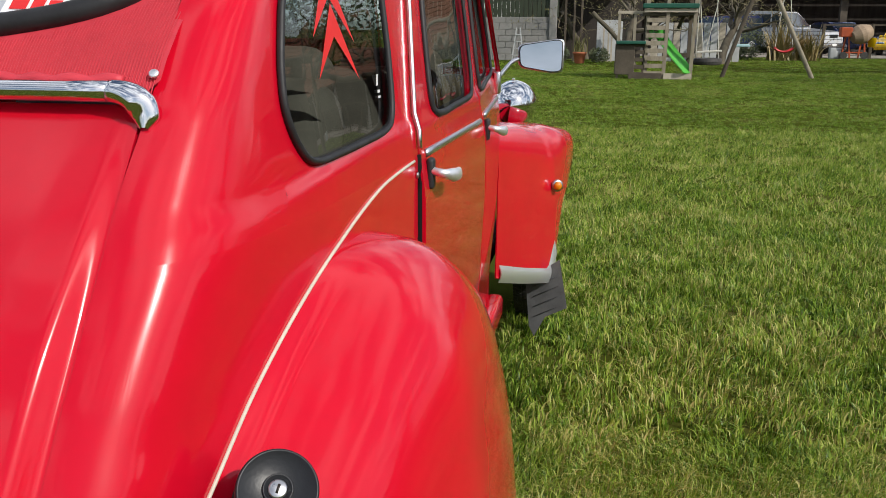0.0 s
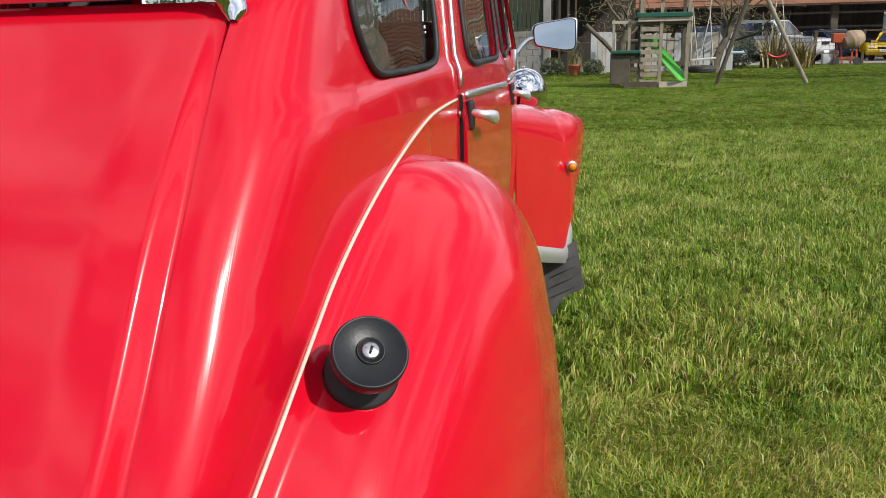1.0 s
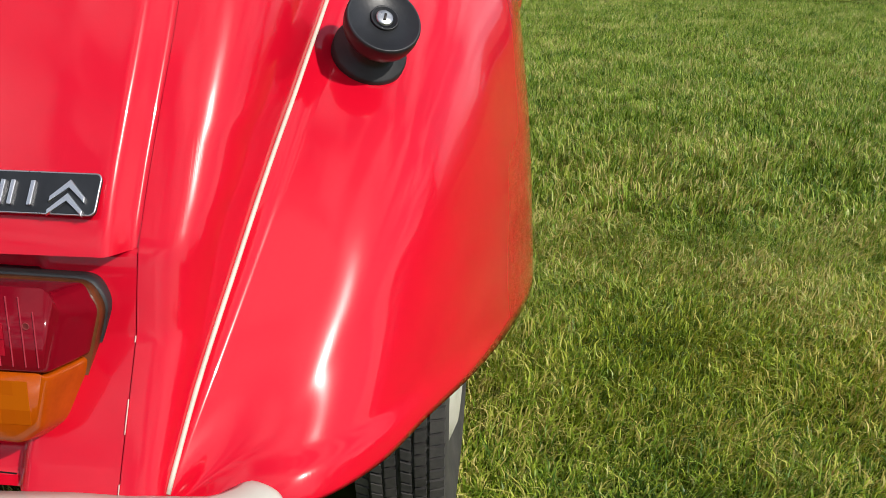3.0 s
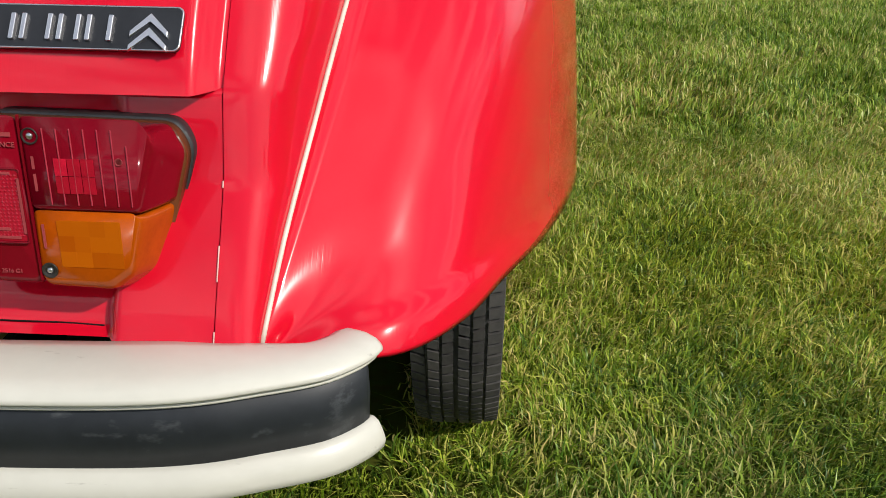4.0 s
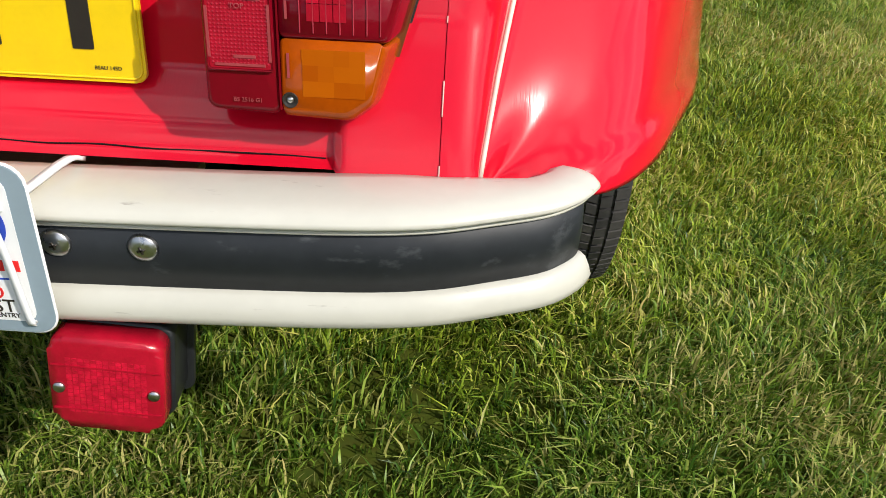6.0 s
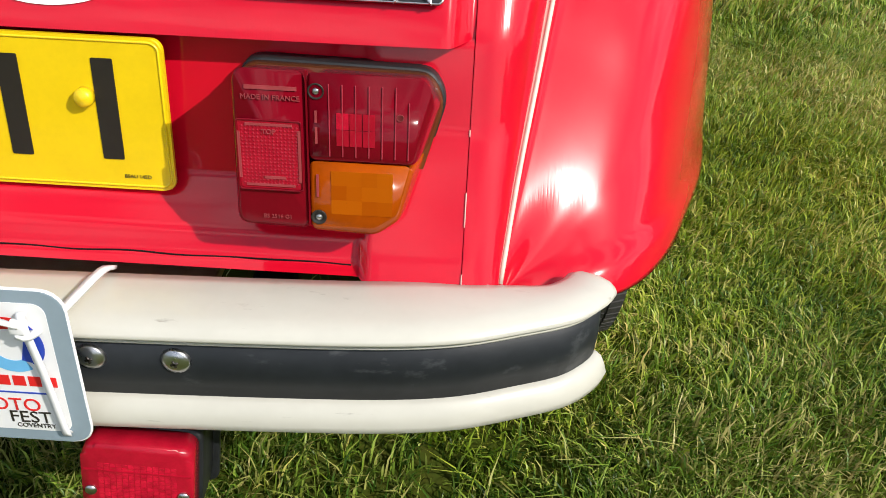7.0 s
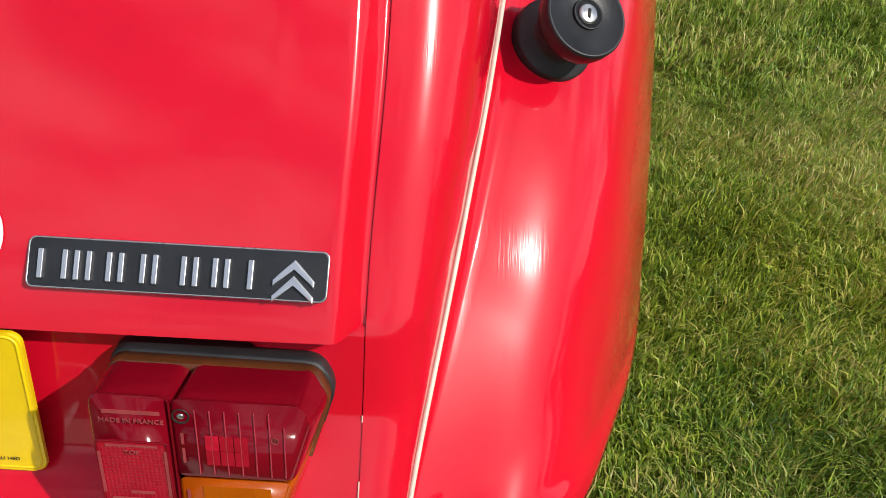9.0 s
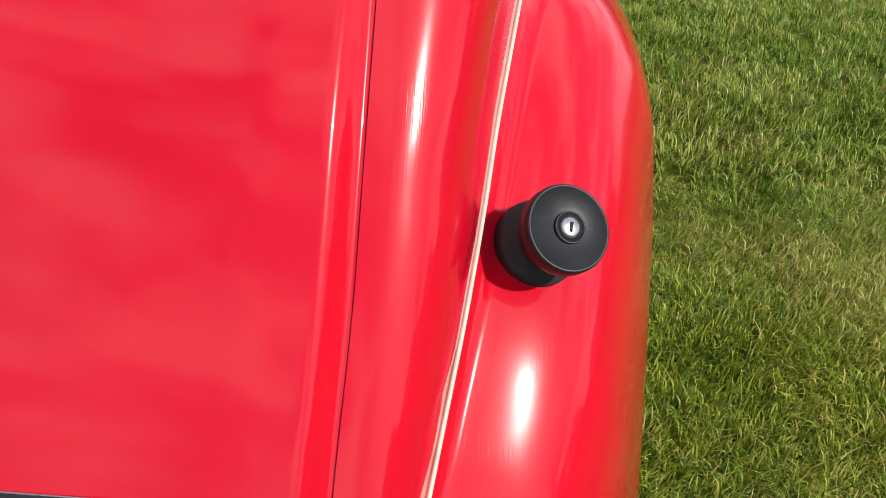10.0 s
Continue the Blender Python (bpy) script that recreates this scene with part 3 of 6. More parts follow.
def oval(f, out=0.0, n=90):
    pts = []
    for k in range(n):
        a = 2 * math.pi * k / n
        ex, es = math.cos(a), math.sin(a)
        k2 = (abs(ex) ** 2.6 + abs(es) ** 2.6) ** (-1 / 2.6)
        pts.append(roof_point(0.92 * f * ex * k2, 0.26 + 0.132 * f * es * k2) + Vector((0, -0.75, 0.65)) * out)
    return pts


roof = part("roof_cover", roof_cover(), M_VINYL, car, "ribbed red vinyl roof cover")
part("window_seal", tube(oval(1.0, 0.004), 0.0105, 12, closed=True), M_RUBBER, roof, "black rubber rear window seal")
bm = bmesh.new()
ov = [bm.verts.new(p) for p in oval(0.99)]
bm.faces.new(ov)
rear_glass = part("rear_window", bm, M_GLASS_REAR, roof)
rear_glass.visible_shadow = False
b = bmesh.new()
sq = [roof_point(x, s) + Vector((0, -0.004, 0.003)) for x, s in ((0.64, 0.172), (0.77, 0.168), (0.77, 0.215), (0.64, 0.219))]
b.faces.new([b.verts.new(p) for p in sq])
ws = part("window_sticker", b, M_WHITE, roof, "white sticker with red print", smooth=False)
for x0, x1 in ((0.655, 0.690), (0.698, 0.724), (0.732, 0.758)):
    b = bmesh.new()
    b.faces.new([b.verts.new(roof_point(x, s) + Vector((0, -0.0045, 0.0035))) for x, s in ((x0, 0.176), (x1, 0.176), (x1, 0.190), (x0, 0.190))])
    part("sticker_print", b, M_REDP, ws, "plain red bar", smooth=False)
# the ribs of the vinyl
bm = bmesh.new()
for k in range(330):
    x = lerp(-0.99, 0.99, k / 329)
    pts = [roof_point(x, s) + Vector((0, -0.0006, 0.0005)) for s in np.linspace(0.004, 0.45, 56)]
    keep = [p for p, s in zip(pts, np.linspace(0.004, 0.45, 56)) if (abs(x) / 0.95) ** 2.6 + (abs(s - 0.26) / 0.150) ** 2.6 > 1]
    run = [p for p in keep if p.y < 0.9]
    if len(run) > 1:
        sweep(run, [(-0.0007, 0), (0, 0.0006), (0.0007, 0)], bm=bm, cap=False)
part("vinyl_ribs", bm, M_VINYL, roof)
bm = lathe([(0.0, 0.0014), (0.0030, 0.0012), (0.0042, 0.0005), (0.0046, -0.001)], 20, Matrix.Translation((0.4765, 0.750, 1.0125)) @ pose(0, 0, 0, 48, 0, 8))
part("press_stud", bm, M_GUARD, roof, "silver press stud")
# a crumpled seam above the bar
bm = sweep([Vector((x, 0.744 + 0.002 * math.sin(x * 60), 1.0065 + 0.0015 * math.sin(x * 190))) for x in np.linspace(-0.45, 0.45, 160)], circle(0.005, 8))
part("hem", bm, M_VINYL, roof)

# chrome bar over the boot lid, with a curved end piece
bar_prof = [(-0.004, -0.0082), (0.004, -0.0086), (0.0085, -0.005), (0.0095, 0.001), (0.007, 0.0065), (0.001, 0.0086), (-0.006, 0.007)]
bar = part("chrome_bar", sweep([Vector((x, 0.733, 0.9985)) for x in np.linspace(-0.449, 0.449, 24)], bar_prof), M_CHROME, car, "chrome trim bar")
for flip in (False, True):
    pts = spline([(0.446, 0.731, 0.9990), (0.461, 0.731, 0.9970), (0.4715, 0.731, 0.991), (0.4765, 0.731, 0.981), (0.4765, 0.728, 0.968)], 18)
    bm = bmesh.new()
    rings = []
    for k, p in enumerate(pts):
        d = (pts[min(k + 1, 17)] - pts[max(k - 1, 0)]).normalized()
        nrm = Vector((0.25, -0.80, 0.55)).normalized()
        w = d.cross(nrm).normalized()
        half = interp(k, [(0, 0.0094), (5, 0.0112), (10, 0.0128), (14, 0.0110), (17, 0.0040)])
        rings.append([bm.verts.new(p + w * half * math.cos(a) + nrm * 0.010 * max(0, math.sin(a)) * (1 - 0.5 * k / 17)) for a in np.linspace(0, math.pi, 11)])
    for a, b in zip(rings, rings[1:]):
        for j in range(10):
            bm.faces.new((a[j], a[j + 1], b[j + 1], b[j]))
    bm.faces.new(rings[0])
    part("end_piece", mirrored(bm, flip), M_CHROME, bar)


def pane_loop(points, n=80):
    return [(q.x, q.y) for q in spline([(y, z, 0) for y, z in points], n, closed=True)]


# rear quarter windows: rubber seal and glass
for flip in (False, True):
    sg = -1 if flip else 1
    loop = [Vector((side_x(y, z) + 0.003, y, z)) for y, z in pane_loop(WIN_REAR)]
    bm = mirrored(sweep(loop, [(-0.0050, -0.002), (-0.0040, 0.003), (-0.001, 0.0045), (0.0020, 0.0030), (0.0035, -0.003)], closed=True, up=Vector((1, 0, 0))), flip)
    seal = part("quarter_window", bm, M_RUBBER, car, "rear quarter window in a black rubber seal")
    bm = bmesh.new()
    bm.faces.new([bm.verts.new((sg * (side_x(y, z) - 0.004), y, z)) for y, z in pane_loop(WIN_REAR)])
    bmesh.ops.triangulate(bm, faces=bm.faces)
    g = part("pane", bm, M_GLASS, seal)
    g.visible_shadow = False
# red chevron stickers on the window
for dz in (0.0, 0.043):
    bm = bmesh.new()
    for s, tip in ((-1, (0.976, 0.996)), (1, (1.113, 0.990))):
        pts = [(1.046, 1.076 + dz), (tip[0], tip[1] + dz), (1.043, 1.040 + dz)]
        bm.faces.new([bm.verts.new((side_x(y, z) - 0.0025, y, z)) for y, z in pts])
    part("sticker", bm, M_REDP, car, "red chevron window sticker", smooth=False)
bm = bmesh.new()
for k, (w, h, z) in enumerate(((0.010, 0.014, 0.985), (0.012, 0.004, 0.971), (0.012, 0.003, 0.964))):
    bm.faces.new([bm.verts.new((side_x(1.18, z) - 0.0025, 1.18 + a * w, z + b * h)) for a, b in ((-.5, -.5), (.5, -.5), (.5, .5), (-.5, .5))])
part("glass_mark", bm, M_WHITE, car, smooth=False)


# doors
def door(y0, y1, win, flip, name):
    """A door between two upright edges with its own window."""
    def edge0(z):
        return y0(z)

    def edge1(z):
        return y1(z)
    swell = 0.010

    def surf(y, z):
        low = 0.02 * smoothstep(0.60, 0.30, z)
        return side_x(y, z) + swell * smoothstep(0.90, 0.80, z) - low
    bm = grid(lambda u, v: (lambda z: (lambda y: Vector((surf(y, z), y, z)))(lerp(edge0(z), edge1(z), u)))(lerp(0.275, 0.895, v)), 40, 50)
    hole = pane_loop(win, 72)
    cy = sum(p[0] for p in hole) / len(hole)
    cz = sum(p[1] for p in hole) / len(hole)
    rows = []
    ring = bmesh.new()
    for y, z in hole:
        d = Vector((y - cy, z - cz))
        lo, hi = 1.0, 5.0
        for _ in range(24):
            f = (lo + hi) / 2
            py, pz = cy + d.x * f, cz + d.y * f
            ok = 0.895 <= pz <= 1.40 and edge0(pz) <= py <= edge1(pz)
            lo, hi = (f, hi) if ok else (lo, f)
        rows.append([ring.verts.new((side_x(lerp(y, cy + d.x * lo, f), lerp(z, cz + d.y * lo, f)), lerp(y, cy + d.x * lo, f), lerp(z, cz + d.y * lo, f))) for f in np.linspace(0, 1, 7)])
    for k in range(len(rows)):
        a, b = rows[k], rows[(k + 1) % len(rows)]
        for j in range(6):
            ring.faces.new((a[j], b[j], b[j + 1], a[j + 1]))
    join(bm, ring)
    sg = -1 if flip else 1
    d = sharp(part(name, mirrored(thicken(bm, 0.012), flip), M_RED, car))
    loop = [Vector((side_x(y, z) + 0.002, y, z)) for y, z in hole]
    part("window_seal", mirrored(sweep(loop, [(-0.0065, 0.0), (-0.004, 0.005), (0.003, 0.005), (0.006, -0.004)], closed=True, up=Vector((1, 0, 0))), flip), M_RUBBER, d)
    b = bmesh.new()
    b.faces.new([b.verts.new((sg * (side_x(y, z) - 0.005), y, z)) for y, z in hole])
    bmesh.ops.triangulate(b, faces=b.faces)
    g = part("pane", b, M_GLASS, d)
    g.visible_shadow = False
    # bright strip along the belt
    z = 0.868
    ya, yb = edge0(z) + 0.035, edge1(z) - 0.03
    pts = [Vector((surf(y, z) + 0.001, y, z + 0.004 - 0.010 * (y - ya))) for y in np.linspace(ya, yb, 14)]
    part("belt_strip", mirrored(sweep(pts, [(-0.004, -0.006), (0.001, -0.0055), (0.0035, 0), (0.001, 0.0055), (-0.004, 0.006)]), flip), M_ALU, d, "bright metal strip")
    # handle: backing with a swept lever
    yh = edge0(0.85) + 0.040
    xh = surf(yh, 0.842)
    h = part("door_handle", mirrored(rbox((0.012, 0.020, 0.046), (xh + 0.003, yh, 0.842), 0.005, 3), flip), M_RUBBER, d, "black handle backing")
    b = bmesh.new()
    lev = spline([(xh + 0.006, yh - 0.004, 0.846), (xh + 0.024, yh - 0.006, 0.843), (xh + 0.034, yh + 0.016, 0.838), (xh + 0.036, yh + 0.055, 0.834), (xh + 0.033, yh + 0.085, 0.831)], 20)
    rings = []
    for k, p in enumerate(lev):
        t = (lev[min(k + 1, 19)] - lev[max(k - 1, 0)]).normalized()
        w = t.cross(Vector((0, 0, 1))).normalized()
        hh = interp(k, [(0, 0.006), (5, 0.007), (9, 0.0105), (15, 0.0105), (19, 0.004)])
        ww = interp(k, [(0, 0.006), (5, 0.006), (9, 0.009), (19, 0.003)])
        rings.append([b.verts.new(p + Vector((0, 0, 1)) * hh * math.sin(a) + w * ww * math.cos(a)) for a in np.linspace(0, 2 * math.pi, 13)[:-1]])
    for r0, r1 in zip(rings, rings[1:]):
        for j in range(12):
            b.faces.new((r0[j], r0[(j + 1) % 12], r1[(j + 1) % 12], r1[j]))
    b.faces.new(rings[0])
    b.faces.new(rings[-1])
    part("lever", mirrored(b, flip), M_GUARD, h, "chrome lever")
    return d


def rear_cut(z):
    """Rear edge of the rear door: upright, then round the fender."""
    return max(interp(z, DOOR_EDGE) + 0.007, interp(z, [(0.27, 1.49), (0.45, 1.46), (0.58, 1.40), (0.69, 1.31), (0.76, 1.2)]))


WIN_RD = [(1.47, 1.10), (1.447, 0.99), (1.445, 0.935), (1.475, 0.917), (1.62, 0.918), (1.79, 0.922), (1.832, 0.94), (1.845, 1.0), (1.85, 1.1), (1.85, 1.22), (1.80, 1.27), (1.65, 1.28), (1.53, 1.25)]
WIN_FD = [(1.965, 1.10), (1.958, 0.99), (1.963, 0.94), (1.99, 0.922), (2.2, 0.928), (2.42, 0.935), (2.45, 0.96), (2.43, 1.05), (2.37, 1.20), (2.32, 1.27), (2.2, 1.28), (2.02, 1.28), (1.975, 1.22)]
for flip in (False, True):
    door(rear_cut, lambda z: 1.888, WIN_RD, flip, "rear_door")
    door(lambda z: 1.897, lambda z: interp(z, [(0.3, 2.56), (0.9, 2.53), (1.3, 2.36), (1.5, 2.28)]), WIN_FD, flip, "front_door")
    # bright gutter strip down the pillar; below it a dark strip added for the open gap
    pts = [Vector((side_x(interp(z, DOOR_EDGE), z) + 0.004, interp(z, DOOR_EDGE) - 0.004, z)) for z in np.linspace(0.885, 1.42, 24)]
    part("pillar_strip", mirrored(sweep(pts, [(-0.0036, -0.002), (-0.003, 0.003), (0, 0.0045), (0.003, 0.003), (0.0036, -0.002)], up=Vector((1, 0, 0))), flip), M_ALU, car, "bright metal pillar strip")
    pts = [Vector((side_x(interp(z, DOOR_EDGE), z) - 0.002, interp(z, DOOR_EDGE) + 0.002, z)) for z in np.linspace(0.66, 0.875, 12)]
    part("door_gap_strip", mirrored(tube([p + Vector((0.0015, 0.001, 0)) for p in pts], 0.0058, 8), flip), M_DARK, car)
    bm = lathe([(0.0, 0.003), (0.004, 0.0025), (0.005, 0.0)], 14, Matrix.Translation((side_x(1.277, 0.848) + 0.001, 1.277, 0.848)) @ pose(0, 0, 0, 0, 90, 0))
    part("screw", mirrored(bm, flip), M_STEEL, car)
    # sill under the doors
    part("sill", mirrored(rbox((0.05, 1.12, 0.07), (0.565, 2.02, 0.245), 0.015, 3), flip), M_RED, car)
    # roof rail between cover and doors
    rail = [Vector((side_x(y, z) - 0.012, y, z)) for y, z in ((1.30, 1.40), (1.5, 1.43), (1.8, 1.455), (2.1, 1.455), (2.3, 1.42))]
    part("roof_rail", mirrored(sweep(spline(rail, 20), circle(0.03, 12, 0.02)), flip), M_RED, car)


# front fenders
FF_TOP = [(2.60, 0.546, 0.775), (2.75, 0.594, 0.774), (2.90, 0.644, 0.768), (3.06, 0.697, 0.752), (3.25, 0.728, 0.730), (3.42, 0.738, 0.700), (3.60, 0.73, 0.62), (3.74, 0.70, 0.47), (3.80, 0.67, 0.34)]


def front_fender(u, v):
    k = u * (len(FF_TOP) - 1)
    i = min(len(FF_TOP) - 2, int(k))
    y, xo, zt = [lerp(FF_TOP[i][c], FF_TOP[i + 1][c], k - i) for c in range(3)]
    zb = interp(y, [(2.60, 0.320), (2.80, 0.262), (3.02, 0.205), (3.08, 0.27), (3.18, 0.46), (3.4, 0.58), (3.62, 0.50), (3.76, 0.36), (3.8, 0.32)])
    a, b = Vector((0.50, y, zt - 0.01)), Vector((xo + 0.018, y, min(zb, zt - 0.02)))
    p1, p2 = Vector((xo + 0.03, y, zt + 0.012)), Vector((xo + 0.020, y, lerp(b.z, zt, 0.74)))
    return a * (1 - v) ** 3 + p1 * 3 * v * (1 - v) ** 2 + p2 * 3 * v * v * (1 - v) + b * v ** 3


for flip in (False, True):
    sg = -1 if flip else 1
    ff = sharp(part("front_fender", mirrored(thicken(grid(front_fender, 70, 34), 0.004), flip), M_RED, car))
    # bright guard along the rear lower edge
    def guard(u, v):
        y = lerp(2.62, 3.068, u)
        zb = interp(y, [(2.60, 0.320), (2.80, 0.262), (3.02, 0.205), (3.07, 0.25)])
        xo = interp(y, [(t[0], t[1]) for t in FF_TOP]) + 0.024
        top = 0.068 - 0.006 * u + 0.075 * smoothstep(0.82, 1.0, u) ** 1.5
        return Vector((xo - 0.012 * (1 - math.sin(math.pi * min(1, v * 1.2 + 0.1))) , y, lerp(zb - 0.012, zb + top, v)))
    sharp(part("guard", mirrored(thicken(grid(guard, 30, 8), 0.003), flip), M_GUARD, ff, "bright metal stone guard"))
    m = Matrix.Translation((sg * 0.7205, 3.030, 0.537)) @ pose(0, 0, 0, 90, 0, sg * 24)
    ind = part("side_indicator", lathe([(0.0, 0.004), (0.019, 0.004), (0.021, 0.001), (0.021, -0.006)], 24, m), M_STEEL, ff, "round metal indicator bezel")
    part("indicator_lens", lathe([(0.0, 0.016), (0.008, 0.015), (0.013, 0.011), (0.015, 0.004)], 24, m), mat("clear_amber_lens", (0.68, 0.21, 0.008), rough=0.25, var=0.1, scale=40, coat=0.3), ind, "amber lens")
    # rubber mud flap
    b = bmesh.new()
    quad = [(0.622, 0.20), (0.738, 0.275), (0.770, 0.101), (0.695, 0.065), (0.657, -0.010), (0.638, 0.03)]
    lo = [b.verts.new((x, 3.02 + 0.05 * (x - 0.63), z)) for x, z in quad]
    b.faces.new(lo)
    flap = part("mud_flap", mirrored(thicken(b, 0.006), flip), M_FLAP, car, "grey rubber mud flap", smooth=False)
    for k in range(4):
        part("rib", mirrored(rbox((0.095, 0.0012, 0.0016), (0.693, 3.0165, 0.085 + 0.038 * k), 0, turn=pose(0, 0, 0, 0, -26, 3)), flip), M_RUBBER, flap)


# wheels: tyre with tread blocks, rim and hub
def wheel(x, y, flip):
    r, w = 0.306, 0.106
    sec = [(-0.40, 0.66), (-0.47, 0.76), (-0.50, 0.86), (-0.485, 0.93), (-0.43, 0.972), (-0.36, 0.985), (0, 0.99), (0.36, 0.985), (0.43, 0.972), (0.485, 0.93), (0.50, 0.86), (0.47, 0.76), (0.40, 0.66)]
    axis = Matrix.Translation((x, y, r - 0.012)) @ pose(0, 0, 0, 0, 90, 0)
    wh = new("wheel")
    wh.parent = car
    ty = part("tyre", lathe([(r * b, w * a) for a, b in sec], 72, axis), M_TYRE, wh)
    verts, faces = [], []
    n = 116
    for row, (o, ww, skew) in enumerate(((-0.405, 0.165, 0.2), (-0.235, 0.130, 0.5), (-0.085, 0.125, -0.5), (0.085, 0.125, 0.5), (0.235, 0.130, -0.5), (0.405, 0.165, -0.2))):
        top = r * (1.004 if abs(o) < 0.3 else 0.996)
        for k in range(n):
            a0 = 2 * math.pi * (k + 0.37 * row) / n
            da = 2 * math.pi / n * (0.40 if (k + row) % 3 else 0.46)
            base = len(verts)
            for rr, g in ((r * 0.965, 1.0), (top, 0.90)):
                for sa, sw in ((-1, -1), (1, -1), (1, 1), (-1, 1)):
                    a1 = a0 + da * g * sa + skew * sw * da * 0.5
                    drop = 0.012 * r if abs(o) > 0.3 and sw * o > 0 and rr > r * 0.98 else 0.0
                    verts.append(axis @ Vector(((rr - drop) * math.cos(a1), (rr - drop) * math.sin(a1), w * (o + ww * 0.5 * g * sw))))
            faces += [tuple(base + q for q in f) for f in ((4, 5, 6, 7), (0, 1, 5, 4), (1, 2, 6, 5), (2, 3, 7, 6), (3, 0, 4, 7))]
    b = bpy.data.meshes.new("tread")
    b.from_pydata(verts, [], faces)
    part("tread", b, M_TYRE, ty, smooth=False)
    part("rim", lathe([(r * 0.67, -0.045), (r * 0.66, -0.03), (r * 0.60, -0.02), (r * 0.60, 0.040), (r * 0.50, 0.052), (r * 0.28, 0.056), (r * 0.27, 0.05)] if not flip else
                      [(r * 0.67, 0.045), (r * 0.66, 0.03), (r * 0.60, 0.02), (r * 0.60, -0.040), (r * 0.50, -0.052), (r * 0.28, -0.056), (r * 0.27, -0.05)], 48, axis), M_RIM, wh)
    s = -1 if flip else 1
    part("hub_cap", lathe([(0.0, s * 0.068), (0.03, s * 0.067), (0.062, s * 0.062), (0.085, s * 0.054)], 32, axis), M_STEEL, wh)


RIDE[0] = 0.0
for y in (1.0, 3.40):
    wheel(0.618, y, False)
    wheel(-0.618, y, True)
RIDE[0] = 0.024

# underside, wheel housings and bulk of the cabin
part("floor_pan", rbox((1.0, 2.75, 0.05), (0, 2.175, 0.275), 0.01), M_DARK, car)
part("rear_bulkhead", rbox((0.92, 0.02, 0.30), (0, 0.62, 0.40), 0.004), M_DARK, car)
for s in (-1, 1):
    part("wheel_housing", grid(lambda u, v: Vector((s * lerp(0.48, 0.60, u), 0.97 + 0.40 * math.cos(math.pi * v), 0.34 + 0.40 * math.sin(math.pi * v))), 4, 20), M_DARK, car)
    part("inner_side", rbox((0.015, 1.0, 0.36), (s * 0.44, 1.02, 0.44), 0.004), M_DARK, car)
# bonnet and scuttle ahead of the doors
part("bonnet", grid(lambda u, v: Vector((lerp(-1, 1, u) * lerp(0.52, 0.30, v), lerp(2.52, 3.75, v), lerp(0.92, 0.66, v) + 0.10 * math.cos(lerp(-1, 1, u) * 1.5) - 0.10 * v * v)), 24, 20), M_RED, car)
for s in (-1, 1):
    part("bonnet_side", grid(lambda u, v: Vector((s * lerp(0.535, 0.36, u), lerp(2.50, 3.75, u), lerp(0.35, lerp(0.93, 0.60, u), v))), 16, 10), M_RED, car)
part("windscreen", grid(lambda u, v: Vector((lerp(-0.54, 0.54, u) * lerp(1, 0.85, v), lerp(2.53, 2.33, v), lerp(0.95, 1.45, v))), 6, 6), M_GLASS, car).visible_shadow = False
part("windscreen_frame", tube([Vector(p) for p in ((-0.56, 2.54, 0.93), (0.56, 2.54, 0.93), (0.49, 2.32, 1.47), (-0.49, 2.32, 1.47))], 0.018, 8, closed=True), M_RED, car)

# headlamps on their stalks
for s in (-1, 1):
    m = Matrix.Translation((s * 0.515, 3.46, 0.772)) @ pose(0, 0, 0, -90, 0, 0)
    hl = part("headlamp", lathe([(0.0, -0.115), (0.03, -0.11), (0.06, -0.085), (0.078, -0.045), (0.085, 0.0), (0.088, 0.02), (0.08, 0.03)], 36, m), M_CHROME, car, "round chrome headlamp")
    part("knob", lathe([(0.0, 0.012), (0.006, 0.010), (0.007, 0.0)], 14, Matrix.Translation((s * 0.515, 3.45, 0.858))), M_CHROME, hl)
    part("lens", lathe([(0.0, 0.045), (0.05, 0.04), (0.08, 0.03)], 30, m), M_GLASS, hl)
    part("stalk", tube([Vector((s * 0.515, 3.46, 0.70)), Vector((s * 0.42, 3.45, 0.62))], 0.015, 10), M_DARK, hl)

# door mirrors
for flip in (False, True):
    m = Matrix.Translation((0.667, 2.672, 0.973)) @ pose(0, 0, 0, 86, 0, 8)
    outline = smooth_corners([(-0.063, 0.030), (0.045, 0.046), (0.064, 0.044), (0.063, -0.042), (0.035, -0.046), (-0.060, -0.030)], 0.018, 6)
    mir = part("mirror_housing", mirrored(slab([(x * 1.06, y * 1.06) for x, y in outline], 0.014, m @ Matrix.Translation((0, 0, -0.016)), 0.004), flip), M_ALU, car, "bright metal door mirror")
    part("rim", mirrored(slab(outline, 0.002, m @ Matrix.Translation((0, 0, -0.0015)), 0), flip), M_RUBBER, mir, "dark rim round the glass")
    part("mirror_glass", mirrored(slab([(x * 0.95, y * 0.95) for x, y in outline], 0.0025, m @ Matrix.Translation((0, 0, -0.001)), 0), flip), M_MIRROR, mir, smooth=False)
    part("arm", mirrored(tube(spline([(0.608, 2.672, 0.966), (0.585, 2.640, 0.955), (0.560, 2.58, 0.92), (0.560, 2.53, 0.905)], 12), 0.006, 10), flip), M_ALU, mir)
    part("mirror_foot", mirrored(rbox((0.018, 0.03, 0.06), (0.560, 2.525, 0.905), 0.005, 2), flip), M_ALU, mir)

